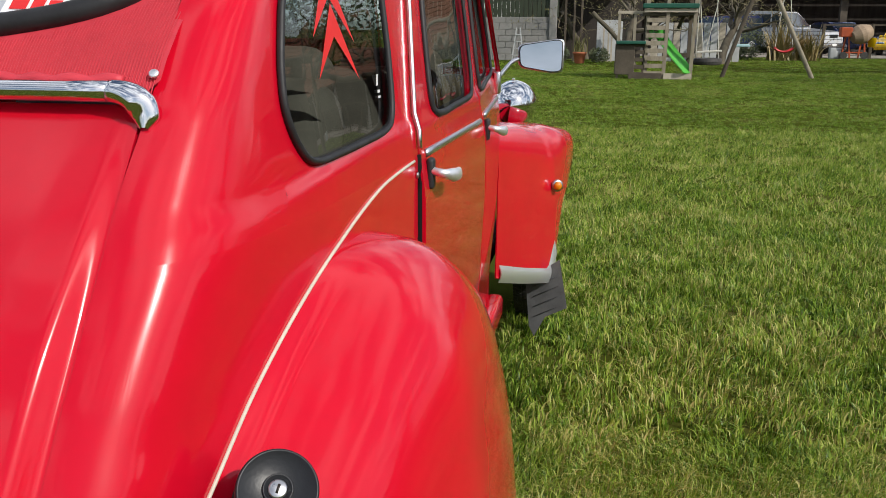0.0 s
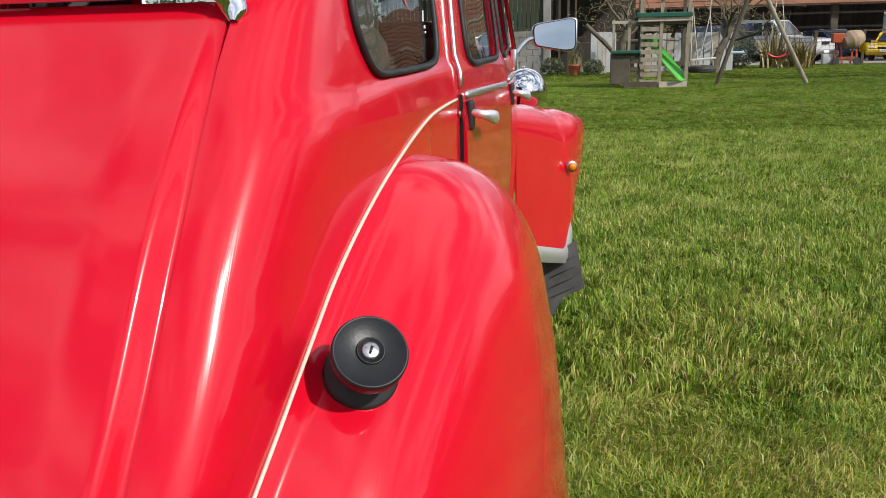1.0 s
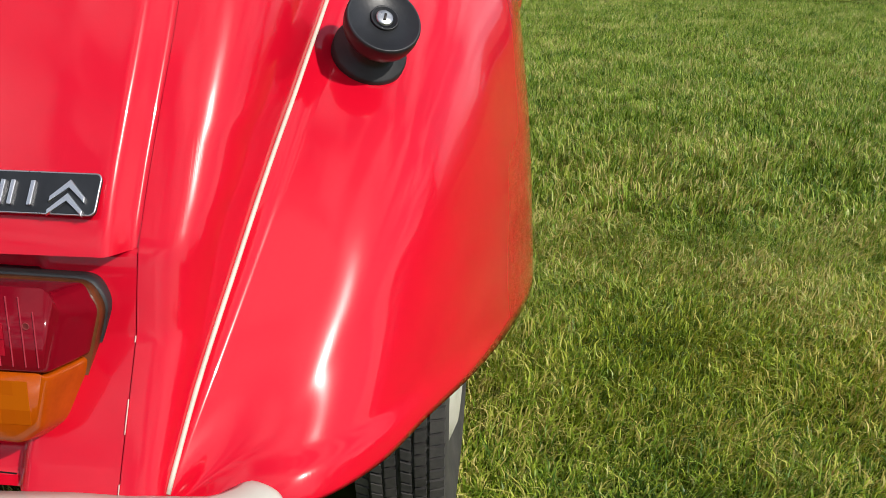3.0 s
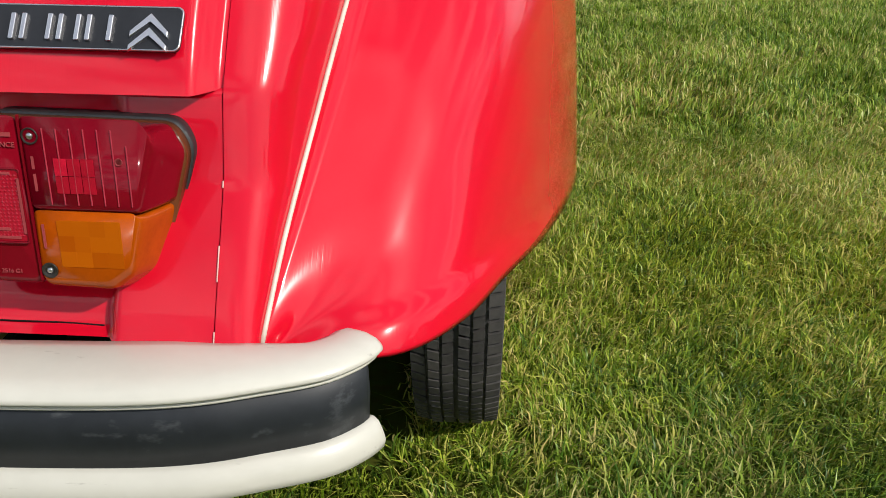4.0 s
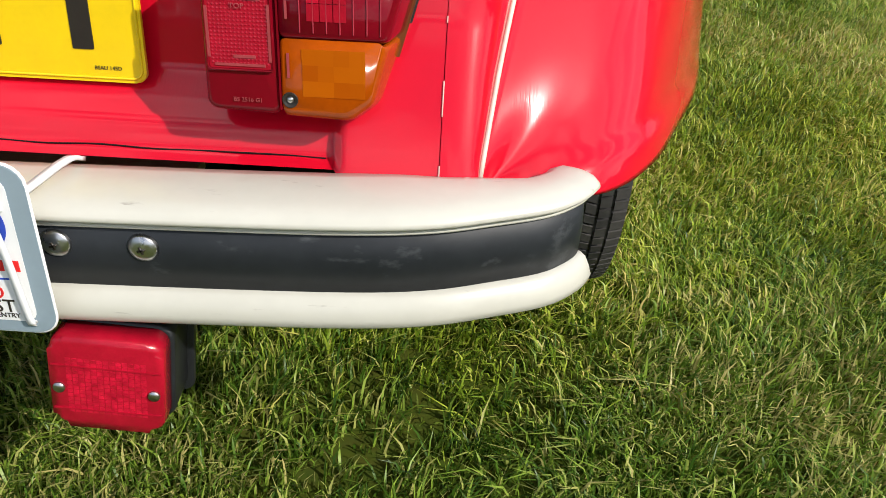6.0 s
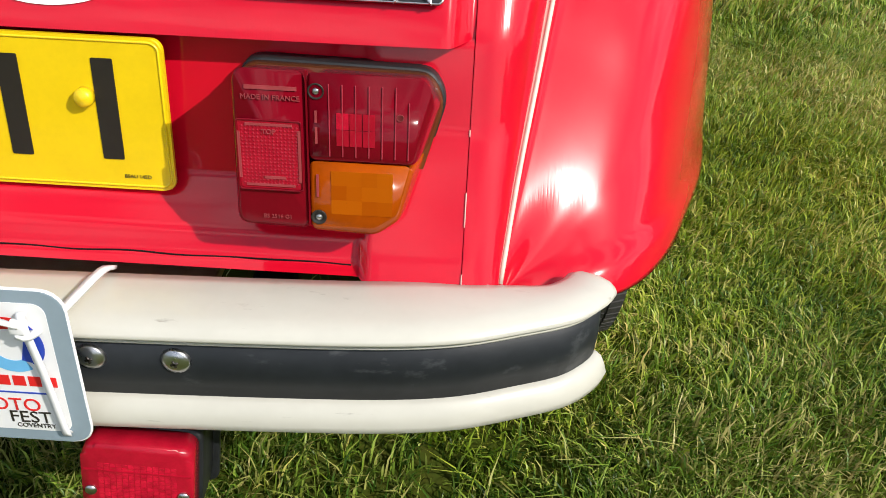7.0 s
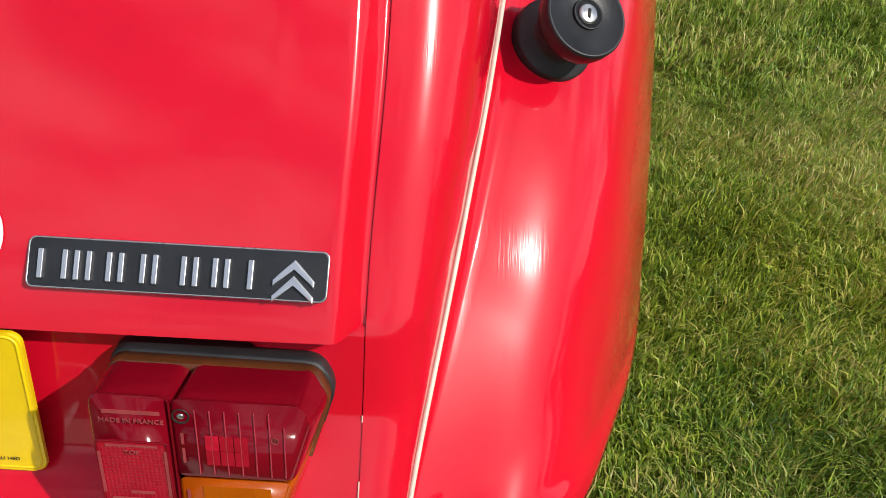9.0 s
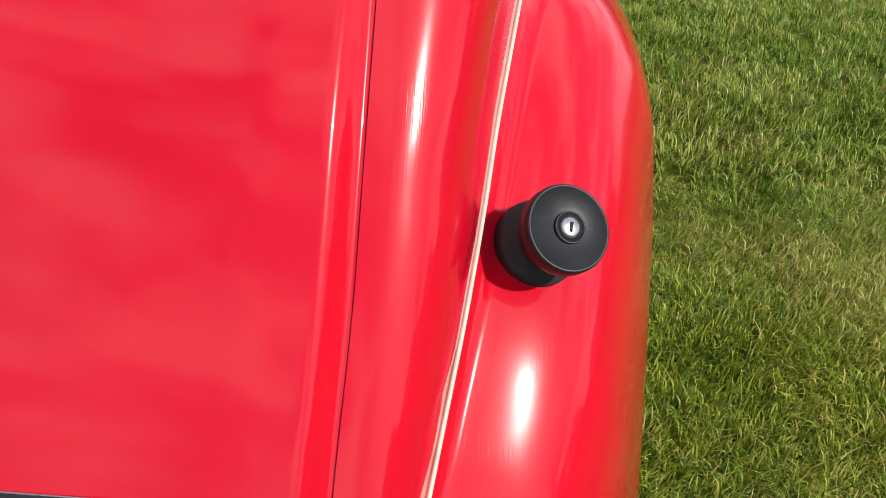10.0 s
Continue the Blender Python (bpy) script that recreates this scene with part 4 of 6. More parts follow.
# seats seen through the panes
for y, z0 in ((1.12, 0.62), (1.98, 0.60)):
    for s in (-1, 1):
        seat = part("car_seat", rbox((0.50, 0.44, 0.13), (s * 0.27, y + 0.30, z0 - 0.10), 0.05, 4), M_SEAT, car, "grey cloth seat")
        part("backrest", rbox((0.47, 0.12, 0.42), (s * 0.27, y + 0.04, z0 + 0.16), 0.055, 4, turn=pose(0, 0, 0, -14, 0, 0)), M_SEAT, seat)
        part("cushion_roll", rbox((0.24, 0.10, 0.09), (s * 0.36, y + 0.12, z0 + 0.36), 0.04, 4), M_SEAT, seat)
part("dashboard", rbox((1.0, 0.16, 0.14), (0, 2.42, 0.86), 0.04, 3), M_INTERIOR, car)
part("parcel_shelf", rbox((0.94, 0.34, 0.02), (0, 0.98, 0.86), 0.005), M_INTERIOR, car)
part("floor_mat", rbox((0.98, 1.5, 0.02), (0, 1.9, 0.32), 0.004), M_INTERIOR, car)

# fuel filler: flange, neck and lockable cap
RIDE[0] = 0.0
CAP_BASE, CAP_TOP = Vector((0.5905, 0.6938, 0.6857)), Vector((0.6136, 0.652, 0.727))
cap_dir = (CAP_TOP - CAP_BASE).normalized()
CAP_BASE = CAP_BASE + cap_dir * 0.009
cap_m = Matrix.Translation(CAP_BASE) @ cap_dir.to_track_quat("Z", "Y").to_matrix().to_4x4()
L = (CAP_TOP - CAP_BASE).length
filler = part("fuel_filler", lathe([(0.0343, -0.012), (0.0343, 0.004), (0.0326, 0.0065), (0.0228, 0.0085), (0.0196, 0.012), (0.0185, 0.022)], 48, cap_m), M_RUBBER, car, "black rubber filler neck")
part("fuel_cap", lathe([(0.0185, 0.018), (0.0201, L - 0.034), (0.0228, L - 0.030), (0.0283, L - 0.025), (0.0324, L - 0.018), (0.0335, L - 0.012), (0.0335, L - 0.004), (0.0326, L - 0.0015), (0.0310, L - 0.0012), (0.0305, L - 0.0022), (0.0, L - 0.001)], 64, cap_m), M_PLASTIC, filler, "black plastic locking cap")
part("cap_ring", lathe([(0.0125, L - 0.002), (0.0122, L + 0.0006), (0.0109, L + 0.0006), (0.0107, L - 0.001)], 40, cap_m), M_PLASTIC, filler)
lock_m = cap_m @ Matrix.Translation((0, 0, L))
lock = part("cap_lock", lathe([(0.0, 0.0012), (0.0065, 0.0012), (0.0078, 0.0002), (0.0078, -0.002)], 32, lock_m), M_STEEL, filler, "silver key lock")
part("key_slot", rbox((0.0023, 0.0075, 0.0008), (0, 0, 0), 0, turn=lock_m @ Matrix.Translation((0, 0, 0.0014)) @ pose(0, 0, 0, 0, 0, -25)), M_BLACK, filler)

RIDE[0] = 0.024

# bumper: two cream rolls with a black band between
PLAN = [(0.0, 0.297), (0.12, 0.298), (0.24, 0.302), (0.34, 0.306), (0.42, 0.311), (0.47, 0.319), (0.51, 0.333), (0.545, 0.348), (0.565, 0.366), (0.573, 0.379)]
plan_r = spline([(x, y, 0) for x, y in PLAN], 40)
plan_all = [Vector((-p.x, p.y, 0)) for p in plan_r[:0:-1]] + plan_r


def bump_z(x):
    return 0.001


def along(profile, tip=0.010):
    """A bumper section (out, up) carried round the plan; out points away from the car."""
    b = bmesh.new()
    rings = []
    n = len(plan_all)
    for k, p in enumerate(plan_all):
        d = (plan_all[min(k + 1, n - 1)] - plan_all[max(k - 1, 0)]).normalized()
        out = Vector((d.y, -d.x, 0))
        deep = 1 - 0.5 * smoothstep(0.44, 0.575, abs(p.x))
        rings.append([b.verts.new(p + out * (o * deep if o < -0.01 else o) + Vector((0, 0, h + bump_z(p.x)))) for o, h in profile])
    if tip < 0:
        rings = rings[1:-1]
    # rounded ends
    for at, sgn in ((0, -1), (-1, 1)):
        ring = [v.co.copy() for v in rings[at]]
        mid = sum(ring, Vector()) / len(ring)
        d = (plan_all[-1] - plan_all[-2]).normalized() if sgn > 0 else (plan_all[0] - plan_all[1]).normalized()
        extra = []
        for f in (0.35, 0.65, 0.87, 1.0) if tip > 0 else ():
            k = math.sqrt(max(0.0, 1 - f * f)) * 0.92 + 0.08
            extra.append([b.verts.new(mid + (v - mid) * k + d * (tip * f)) for v in ring])
        rings = extra[::-1] + rings if sgn < 0 else rings + extra
    m = len(profile)
    for a, c in zip(rings, rings[1:]):
        for j in range(m):
            b.faces.new((a[j], a[(j + 1) % m], c[(j + 1) % m], c[j]))
    b.faces.new(rings[0])
    b.faces.new(rings[-1])
    return b


bumper = new("bumper")
bumper.parent = car
bumper["label"] = "cream painted rear bumper with a black centre band"
top_prof = [(-0.062, 0.402), (-0.059, 0.4095), (-0.045, 0.4135), (-0.025, 0.4145), (-0.008, 0.4145), (0.002, 0.4125), (0.0075, 0.4085), (0.0088, 0.4060), (0.0066, 0.4030), (0.0028, 0.4018), (0.0022, 0.4008), (0.0036, 0.3994), (0.0032, 0.3980), (-0.001, 0.3975), (-0.006, 0.399), (-0.03, 0.400)]
low_prof = [(-0.004, 0.3510), (0.001, 0.3515), (0.0055, 0.3490), (0.009, 0.3425), (0.0115, 0.3355), (0.010, 0.3290), (0.005, 0.3245), (-0.006, 0.3215), (-0.022, 0.3215), (-0.05, 0.324), (-0.05, 0.328), (-0.01, 0.336)]
band_prof = [(-0.006, 0.346), (0.0, 0.3465), (0.0015, 0.374), (0.0, 0.4015), (-0.006, 0.402)]
part("upper_roll", along(top_prof), M_CREAM, bumper, "cream painted steel roll")
part("lower_roll", along(low_prof, 0.003), M_CREAM, bumper, "cream painted steel roll")
part("centre_band", along(band_prof, -1), M_BAND, bumper, "black painted centre band")
for s in (-1, 1):
    part("bracket", rbox((0.03, 0.09, 0.04), (s * 0.33, 0.37, 0.375), 0.004), M_DARK, bumper)
part("stay_board", rbox((0.19, 0.060, 0.010), (0.185, 0.420, 0.3695), 0.001), mat("bare_board", (0.42, 0.31, 0.19), rough=0.8, var=0.2, scale=12, bump=0.2), bumper, "bare tan board behind the bumper")
for x, z in ((0.284, 0.3838), (0.228, 0.3850), (-0.284, 0.3838), (-0.228, 0.3850)):
    y = interp(abs(x), PLAN) - 0.001
    m = facing(x, y, z)
    sc = part("bolt", lathe([(0.0, 0.0042), (0.005, 0.004), (0.009, 0.0022), (0.0105, 0.0)], 28, m), M_STEEL, bumper, "domed steel bolt")
    b = rbox((0.0055, 0.0014, 0.0012), (0, 0, 0), 0, turn=m @ Matrix.Translation((0, 0, 0.0042)) @ pose(0, 0, 0, 0, 0, 20))
    rbox((0.0014, 0.0055, 0.0012), (0, 0, 0), 0, turn=m @ Matrix.Translation((0, 0, 0.0042)) @ pose(0, 0, 0, 0, 0, 20), bm=b)
    part("slot", b, M_BLACK, sc)

# number plate: yellow, with bars for its characters
pl_m = facing(0.0, 0.4195, 0.505, 5.5)
plate = part("number_plate", slab(rounded(0.520, 0.111, 0.008), 0.0035, pl_m, 0.0012), M_YELLOW, car, "yellow reflective number plate", smooth=False)
part("plate_rim", tube([pl_m @ Vector((x, y, 0.0035)) for x, y in rounded(0.514, 0.105, 0.007)], 0.0010, 6, closed=True), M_YELLOW, plate)
for x in (-0.213, -0.154, -0.095, -0.012, 0.047, 0.152, 0.2175):
    part("plate_bar", slab(rounded(0.015, 0.073, 0.001, 2, x, 0.004), 0.0006, pl_m @ Matrix.Translation((0, 0, 0.0036))), M_BLACK, plate, "plain black bar", smooth=False)
for x in (-0.207, 0.208 - 0.005):
    part("plate_screw", lathe([(0.0, 0.008), (0.005, 0.0075), (0.0068, 0.005), (0.007, 0.0)], 24, pl_m @ Matrix.Translation((x, 0.013, 0.0035))), M_YELLOW, plate, "yellow plastic screw cap")
lettering("plate_mark", "BSAU 145D", 0.0040, pl_m @ Matrix.Translation((0.233, -0.0455, 0.0037)), M_BLACK, plate, 0.0002)
part("plate_backing", slab(rounded(0.50, 0.095, 0.006), 0.012, pl_m @ Matrix.Translation((0, 0, -0.0125))), M_DARK, plate)


# rear lamps: gasket, brown rim, red and amber lenses
def rear_lamp(flip):
    lean, turn = 4.5, 0.0
    m = facing(0.0, 0.3660, 0.512, lean, turn)     # frame of the lens face

    def P(x, z, out=0.0):
        return x, z - 0.512

    face = [(0.3195, 0.4585), (0.4085, 0.4580), (0.4240, 0.4700), (0.4425, 0.5560), (0.4350, 0.5655), (0.3205, 0.5655)]
    back = [(0.308, 0.447), (0.414, 0.437), (0.429, 0.451), (0.4515, 0.533), (0.441, 0.551), (0.312, 0.553)]

    def outline(pts, r):
        return smooth_corners([P(*p) for p in pts], r, 5)

    def scaled(pts, k):
        cx, cz = 0.378, 0.497
        return [(cx + (x - cx) * k, cz + (z - cz) * k) for x, z in pts]
    body = new("rear_lamp")
    body.parent = car
    body["label"] = "rear lamp cluster with dark red and amber lenses"
    b = slab(outline(scaled(back, 1.030), 0.016), 0.016, m @ Matrix.Translation((0, 0, -0.072)), 0.003)
    part("gasket", mirrored(b, flip), M_RUBBER, body, "black rubber gasket")
    b = slab(outline(scaled(back, 1.006), 0.014), 0.012, m @ Matrix.Translation((0, 0, -0.058)), 0.003)
    part("lens_rim", mirrored(b, flip), M_LENS_BROWN, body, "brown translucent lens rim")

    def loft(lo, hi, depth0, depth1, material, name, label, parent=body):
        """A lens body that narrows towards its rounded face."""
        n = len(lo)
        bb = bmesh.new()
        rings = []
        for inset, rise in ((0.0, 0.0), (0.30, 0.45), (0.56, 0.82), (0.68, 0.925), (0.82, 0.975), (0.94, 0.995), (1.0, 1.0)):
            rings.append([bb.verts.new(m @ Vector((lerp(a[0], c[0], inset), lerp(a[1], c[1], inset), lerp(depth0, depth1, rise)))) for a, c in zip(lo, hi)])
        for a, c in zip(rings, rings[1:]):
            for j in range(n):
                bb.faces.new((a[j], a[(j + 1) % n], c[(j + 1) % n], c[j]))
        bb.faces.new(rings[-1])
        return part(name, mirrored(bb, flip), material, parent, label)

    x_div, z_div = 0.3665, 0.5065
    left_lo = [(0.3095, 0.448), (x_div, 0.442), (x_div, 0.552), (0.3130, 0.552)]
    left_hi = [(0.3205, 0.4600), (x_div - 0.001, 0.4595), (x_div - 0.001, 0.5645), (0.3215, 0.5650)]
    red_lo = [(x_div, z_div - 0.009), (0.4405, z_div - 0.009), (0.4505, 0.533), (0.4400, 0.551), (x_div, 0.552)]
    red_hi = [(x_div + 0.001, z_div + 0.001), (0.4325, z_div + 0.001), (0.4455, 0.556), (0.4395, 0.5640), (x_div + 0.001, 0.5645)]
    amb_lo = [(x_div, 0.442), (0.4130, 0.438), (0.4280, 0.452), (0.4405, z_div - 0.009), (x_div, z_div - 0.009)]
    amb_hi = [(x_div + 0.001, 0.4595), (0.4085, 0.4590), (0.4245, 0.4705), (0.4325, z_div - 0.001), (x_div + 0.001, z_div - 0.001)]

    def o(pts, r=0.006):
        return smooth_corners([P(*p) for p in pts], r, 4)
    loft(o(left_lo, 0.012), o(left_hi), -0.05, 0.0, M_LENS_RED, "inner_lens", "dark red lens")
    red = loft(o(red_lo), o(red_hi, 0.004), -0.05, 0.0008, M_LENS_RED, "brake_lens", "dark red ribbed lens")
    amb = loft(o(amb_lo), o(amb_hi, 0.004), -0.05, 0.0004, M_LENS_AMBER, "indicator_lens", "amber lens")
    # square reflector with a raised frame
    ref = part("reflector", mirrored(slab(rounded(0.0405, 0.047, 0.002, 3, 0.3420, 0.5080 - 0.512), 0.0016, m, 0.0005), flip), M_LENS_BRIGHT, body, "bright red reflector", smooth=False)
    part("reflector_frame", mirrored(tube([m @ Vector((x, y, 0.0018)) for x, y in rounded(0.0415, 0.048, 0.002, 3, 0.3420, 0.5080 - 0.512)], 0.0007, 6, closed=True), flip), M_LENS_RED, ref)
    b = bmesh.new()
    for i in range(15):
        for j in range(17):
            x, z = lerp(0.3245, 0.3595, i / 14), lerp(0.4885, 0.5275, j / 16)
            cen = m @ Vector((x, z - 0.512, 0.0016))
            n = m.to_3x3() @ Vector((0, 0, 1))
            q = [b.verts.new(m @ Vector((x + dx, z - 0.512 + dz, 0.0016))) for dx, dz in ((-0.00125, 0), (0, -0.00125), (0.00125, 0), (0, 0.00125))]
            top = b.verts.new(cen + n * 0.0003)
            for k in range(4):
                b.faces.new((q[k], q[(k + 1) % 4], top))
    part("prism_grid", mirrored(b, flip), M_LENS_BRIGHT, ref, smooth=False)
    # ribs of the brake lens and its bright block
    for k in range(7):
        x = 0.3805 + 0.0084 * k
        top = 0.5575 if x < 0.425 else 0.548
        low = z_div + 0.003
        b = rbox((0.0009, top - low, 0.0010), (0, 0, 0), 0.0003, 1, turn=m @ Matrix.Translation((x, (top + low) / 2 - 0.512, 0.0010)))
        part("lens_rib", mirrored(b, flip), M_LENS_RIB, red, smooth=False)
    for i in range(4):
        for j in range(3):
            tilt = pose(0, 0, 0, 1.2 - 0.8 * ((i + 2 * j) % 4), 0.8 * ((3 * i + j) % 3) - 0.8, 0)
            b = slab(rounded(0.0102, 0.0104, 0.0002, 1), 0.0010, m @ Matrix.Translation((0.3860 + 0.0101 * i, 0.4735 + 0.0103 * j - 0.512, -0.0002)) @ tilt)
            part("facet", mirrored(b, flip), M_FACET, amb, smooth=False)
    for i in range(3):
        for j in range(2):
            b = slab(rounded(0.0078, 0.0108, 0.0002, 1), 0.0004, m @ Matrix.Translation((0.3890 + 0.0084 * i, 0.5225 + 0.0112 * j - 0.512, 0.0010)))
            part("facet", mirrored(b, flip), M_LENS_HOT if i == 0 and j == 1 else M_LENS_BRIGHT, red, smooth=False)
    for z in (0.5525, 0.4655):
        mm = m @ Matrix.Translation((0.3725, z - 0.512, 0.0))
        # black disc on the lens gives the shade of a sunk screw hole
        part("recess", mirrored(lathe([(0.0052, 0.0004), (0.0052, 0.0014), (0.0046, 0.0014), (0.0040, 0.0006), (0.0, 0.0006)], 24, mm), flip), M_BLACK, body)
        part("lamp_screw", mirrored(lathe([(0.0, 0.0018), (0.0016, 0.0016), (0.0024, 0.0007)], 20, mm), flip), M_STEEL, body)
    # raised edge between the lenses, tick marks and writing
    part("divider", mirrored(rbox((0.0012, 0.106, 0.002), (0, 0, 0), 0, turn=m @ Matrix.Translation((x_div, 0, 0.0005))), flip), M_LENS_RED, body, smooth=False)
    if not flip:
        for x, z, w, h in ((0.3225, 0.5080, 0.0018, 0.032), (0.3615, 0.5080, 0.0020, 0.036), (0.3420, 0.5292, 0.030, 0.0016), (0.3420, 0.4875, 0.032, 0.0016), (0.3450, 0.4930, 0.014, 0.0018)):
            part("lens_mark", rbox((w, h, 0.0004), (0, 0, 0), 0, turn=m @ Matrix.Translation((x, z - 0.512, 0.0021))), M_LENS_EMBOSS, ref, smooth=False)
        for z, h in ((0.5360, 0.008), (0.5235, 0.011), (0.4885, 0.016)):
            part("lens_mark", rbox((0.0016, h, 0.0004), (0, 0, 0), 0, turn=m @ Matrix.Translation((0.3722, z - 0.512, 0.0012))), M_LENS_EMBOSS, body, smooth=False)
        part("lens_mark", lathe([(0.0024, 0.0), (0.0024, 0.0004), (0.0019, 0.0004), (0.0019, 0.0)], 18, m @ Matrix.Translation((0.4255, 0.5380 - 0.512, 0.0010))), M_LENS_EMBOSS, red, smooth=False)
        lettering("lens_writing", "MADE IN FRANCE", 0.0047, m @ Matrix.Translation((0.3435, 0.5465 - 0.512, 0.0006)), M_LENS_EMBOSS, body, 0.0003)
        part("lens_mark", rbox((0.033, 0.0026, 0.0004), (0, 0, 0), 0, turn=m @ Matrix.Translation((0.3440, 0.5530 - 0.512, 0.0006))), M_LENS_EMBOSS, body, smooth=False)
        lettering("top_writing", "TOP", 0.0048, m @ Matrix.Translation((0.3420, 0.5245 - 0.512, 0.0026)), M_LENS_EMBOSS, ref, 0.0002)
        lettering("standard_writing", "BS 2516 G1", 0.0040, m @ Matrix.Translation((0.3450, 0.4640 - 0.512, 0.0006)), M_LENS_EMBOSS, body, 0.0003)


rear_lamp(False)
rear_lamp(True)

# maker's badge: black plate with plain raised metal bars and two chevrons
bd_m = facing(0.3570, 0.4450, 0.5985, 38) @ Matrix.Translation((0, 0, 0.0042))
badge = part("badge", slab(rounded(0.180, 0.0295, 0.004), 0.0035, bd_m, 0.001), M_PLASTIC, car, "black badge with raised silver bars", smooth=False)
part("badge_rim", tube([bd_m @ Vector((x, y, 0.003)) for x, y in rounded(0.180, 0.0295, 0.004)], 0.0007, 6, closed=True), M_STEEL, badge)
x = -0.0835
for w in (0.018, 0.0034, 0.0155, 0.0165, 0.0205, 0.0150, 0.0175):
    for at in ((0.0,) if w < 0.01 else (0.0, w - 0.0034)):
        part("raised_bar", slab(rounded(0.0034, 0.0178, 0.0006, 2, x + at + 0.0017, -0.0010), 0.0024, bd_m @ Matrix.Translation((0, 0, 0.0034)), 0.0006), M_ALU, badge, smooth=False)
    x += w + 0.0038
for k in (0, 1):
    b = bmesh.new()
    y = 0.0095 - 0.0095 * k
    slab([(0.070, y), (0.0825, y - 0.0125), (0.0825, y - 0.0165), (0.070, y - 0.0050), (0.0575, y - 0.0165), (0.0575, y - 0.0125)], 0.0024, bd_m @ Matrix.Translation((0, 0, 0.0034)), 0.0006, bm=b)
    part("chevron", b, M_ALU, badge, smooth=False)

# oval club sticker on the lid
st_m = Matrix()
RIDE[0] = 0.0
sticker = part("oval_sticker", grid(lambda u, v: Vector((0.0675 * math.cos(2 * math.pi * u) * v, 0.0455 * math.sin(2 * math.pi * u) * v, 0.0006)), 64, 8, close_u=True), M_WHITE, car, "white oval club sticker")
flat = [sticker]
for ch_, x in (("G", -0.042), ("B", 0.0386)):
    flat.append(lettering("sticker_letter", ch_, 0.053, Matrix.Translation((x, 0.006, 0.0012)) @ pose(0, 0, 0, 0, 0, -2), M_BLACK, sticker, 0.0003, bold=0.0016))
flat.append(part("sticker_car", slab(smooth_corners([(-0.023, 0.000), (0.022, 0.000), (0.023, 0.012), (0.017, 0.020), (0.010, 0.037), (-0.011, 0.037), (-0.018, 0.020), (-0.023, 0.012)], 0.005), 0.0004, Matrix.Translation((0, 0, 0.0008))), M_REDP, sticker, "plain red car shape", smooth=False))
flat.append(part("sticker_pane", slab([(-0.013, 0.024), (0.012, 0.024), (0.008, 0.034), (-0.009, 0.034)], 0.0004, Matrix.Translation((0, 0, 0.0013))), M_WHITE, sticker, smooth=False))
for k in range(4):
    flat.append(part("sticker_grille", slab(rounded(0.020, 0.0009, 0.0003, 2, -0.003, 0.0085 + 0.0024 * k), 0.0004, Matrix.Translation((0, 0, 0.0013))), M_BLACK, sticker, smooth=False))
flat.append(part("sticker_bumper", slab(smooth_corners([(-0.020, -0.006), (0.013, -0.006), (0.017, 0.004), (-0.022, 0.004)], 0.002), 0.0004, Matrix.Translation((0, 0, 0.0013))), M_BLACK, sticker, smooth=False))
flat.append(lettering("sticker_words", "CLUB", 0.0088, Matrix.Translation((0.036, 0.0305, 0.0012)) @ pose(0, 0, 0, 0, 0, -31), M_BLACK, sticker, 0.0003))
flat.append(lettering("sticker_words", "GREAT", 0.0078, Matrix.Translation((-0.018, -0.0250, 0.0012)) @ pose(0, 0, 0, 0, 0, -4), M_BLACK, sticker, 0.0003))
flat.append(lettering("sticker_words", "BRITAIN", 0.0078, Matrix.Translation((0.0195, -0.0235, 0.0012)) @ pose(0, 0, 0, 0, 0, 9), M_BLACK, sticker, 0.0003))
flat.append(part("sticker_bar", slab(rounded(0.030, 0.0085, 0.001, 2, -0.003, -0.0140), 0.0004, Matrix.Translation((0, 0, 0.0010))), M_BLACK, sticker, smooth=False))
flat.append(part("sticker_line", slab(rounded(0.058, 0.0042, 0.001, 2, -0.004, -0.0365), 0.0004, Matrix.Translation((0, 0, 0.0010))), M_BLACK, sticker, smooth=False))
RIDE[0] = 0.024
for ob in flat:
    for vert in ob.data.vertices:
        lx, ly, h = vert.co
        z = 0.613 + ly * 0.79
        p = lid_at(0.1832 + lx, (z - 0.5645) / (0.987 - 0.5645))
        vert.co = p + Vector((0.05, -0.80, 0.60)) * (h + 0.0006)
    settle(ob.data)
    ob.data.update()

# rally plaque tied to the bumper
rp_m = facing(0.0385, 0.2810, 0.3905, 1.5)
plaque = part("rally_plaque", slab(rounded(0.382, 0.122, 0.014), 0.003, rp_m, 0.0008), M_GREYP, None, "", smooth=False)
part("rim", tube([rp_m @ Vector((x, y, 0.0016)) for x, y in rounded(0.382, 0.122, 0.014)], 0.0012, 6, closed=True), M_WHITE, plaque, "white rim")
tagged(plaque, "white and grey event plaque tied to the cream bumper", "plaque")
up = rp_m @ Matrix.Translation((0, 0, 0.0031))
part("field", slab(rounded(0.358, 0.104, 0.008), 0.0003, up), M_WHITE, plaque, "white printed field", smooth=False)
up = rp_m @ Matrix.Translation((0, 0, 0.0036))


def arc(r0, r1, a0, a1, n=14):
    out = [(r1 * math.cos(radians(lerp(a0, a1, k / n))), r1 * math.sin(radians(lerp(a0, a1, k / n)))) for k in range(n + 1)]
    return out + [(r0 * math.cos(radians(lerp(a1, a0, k / n))), r0 * math.sin(radians(lerp(a1, a0, k / n)))) for k in range(n + 1)]


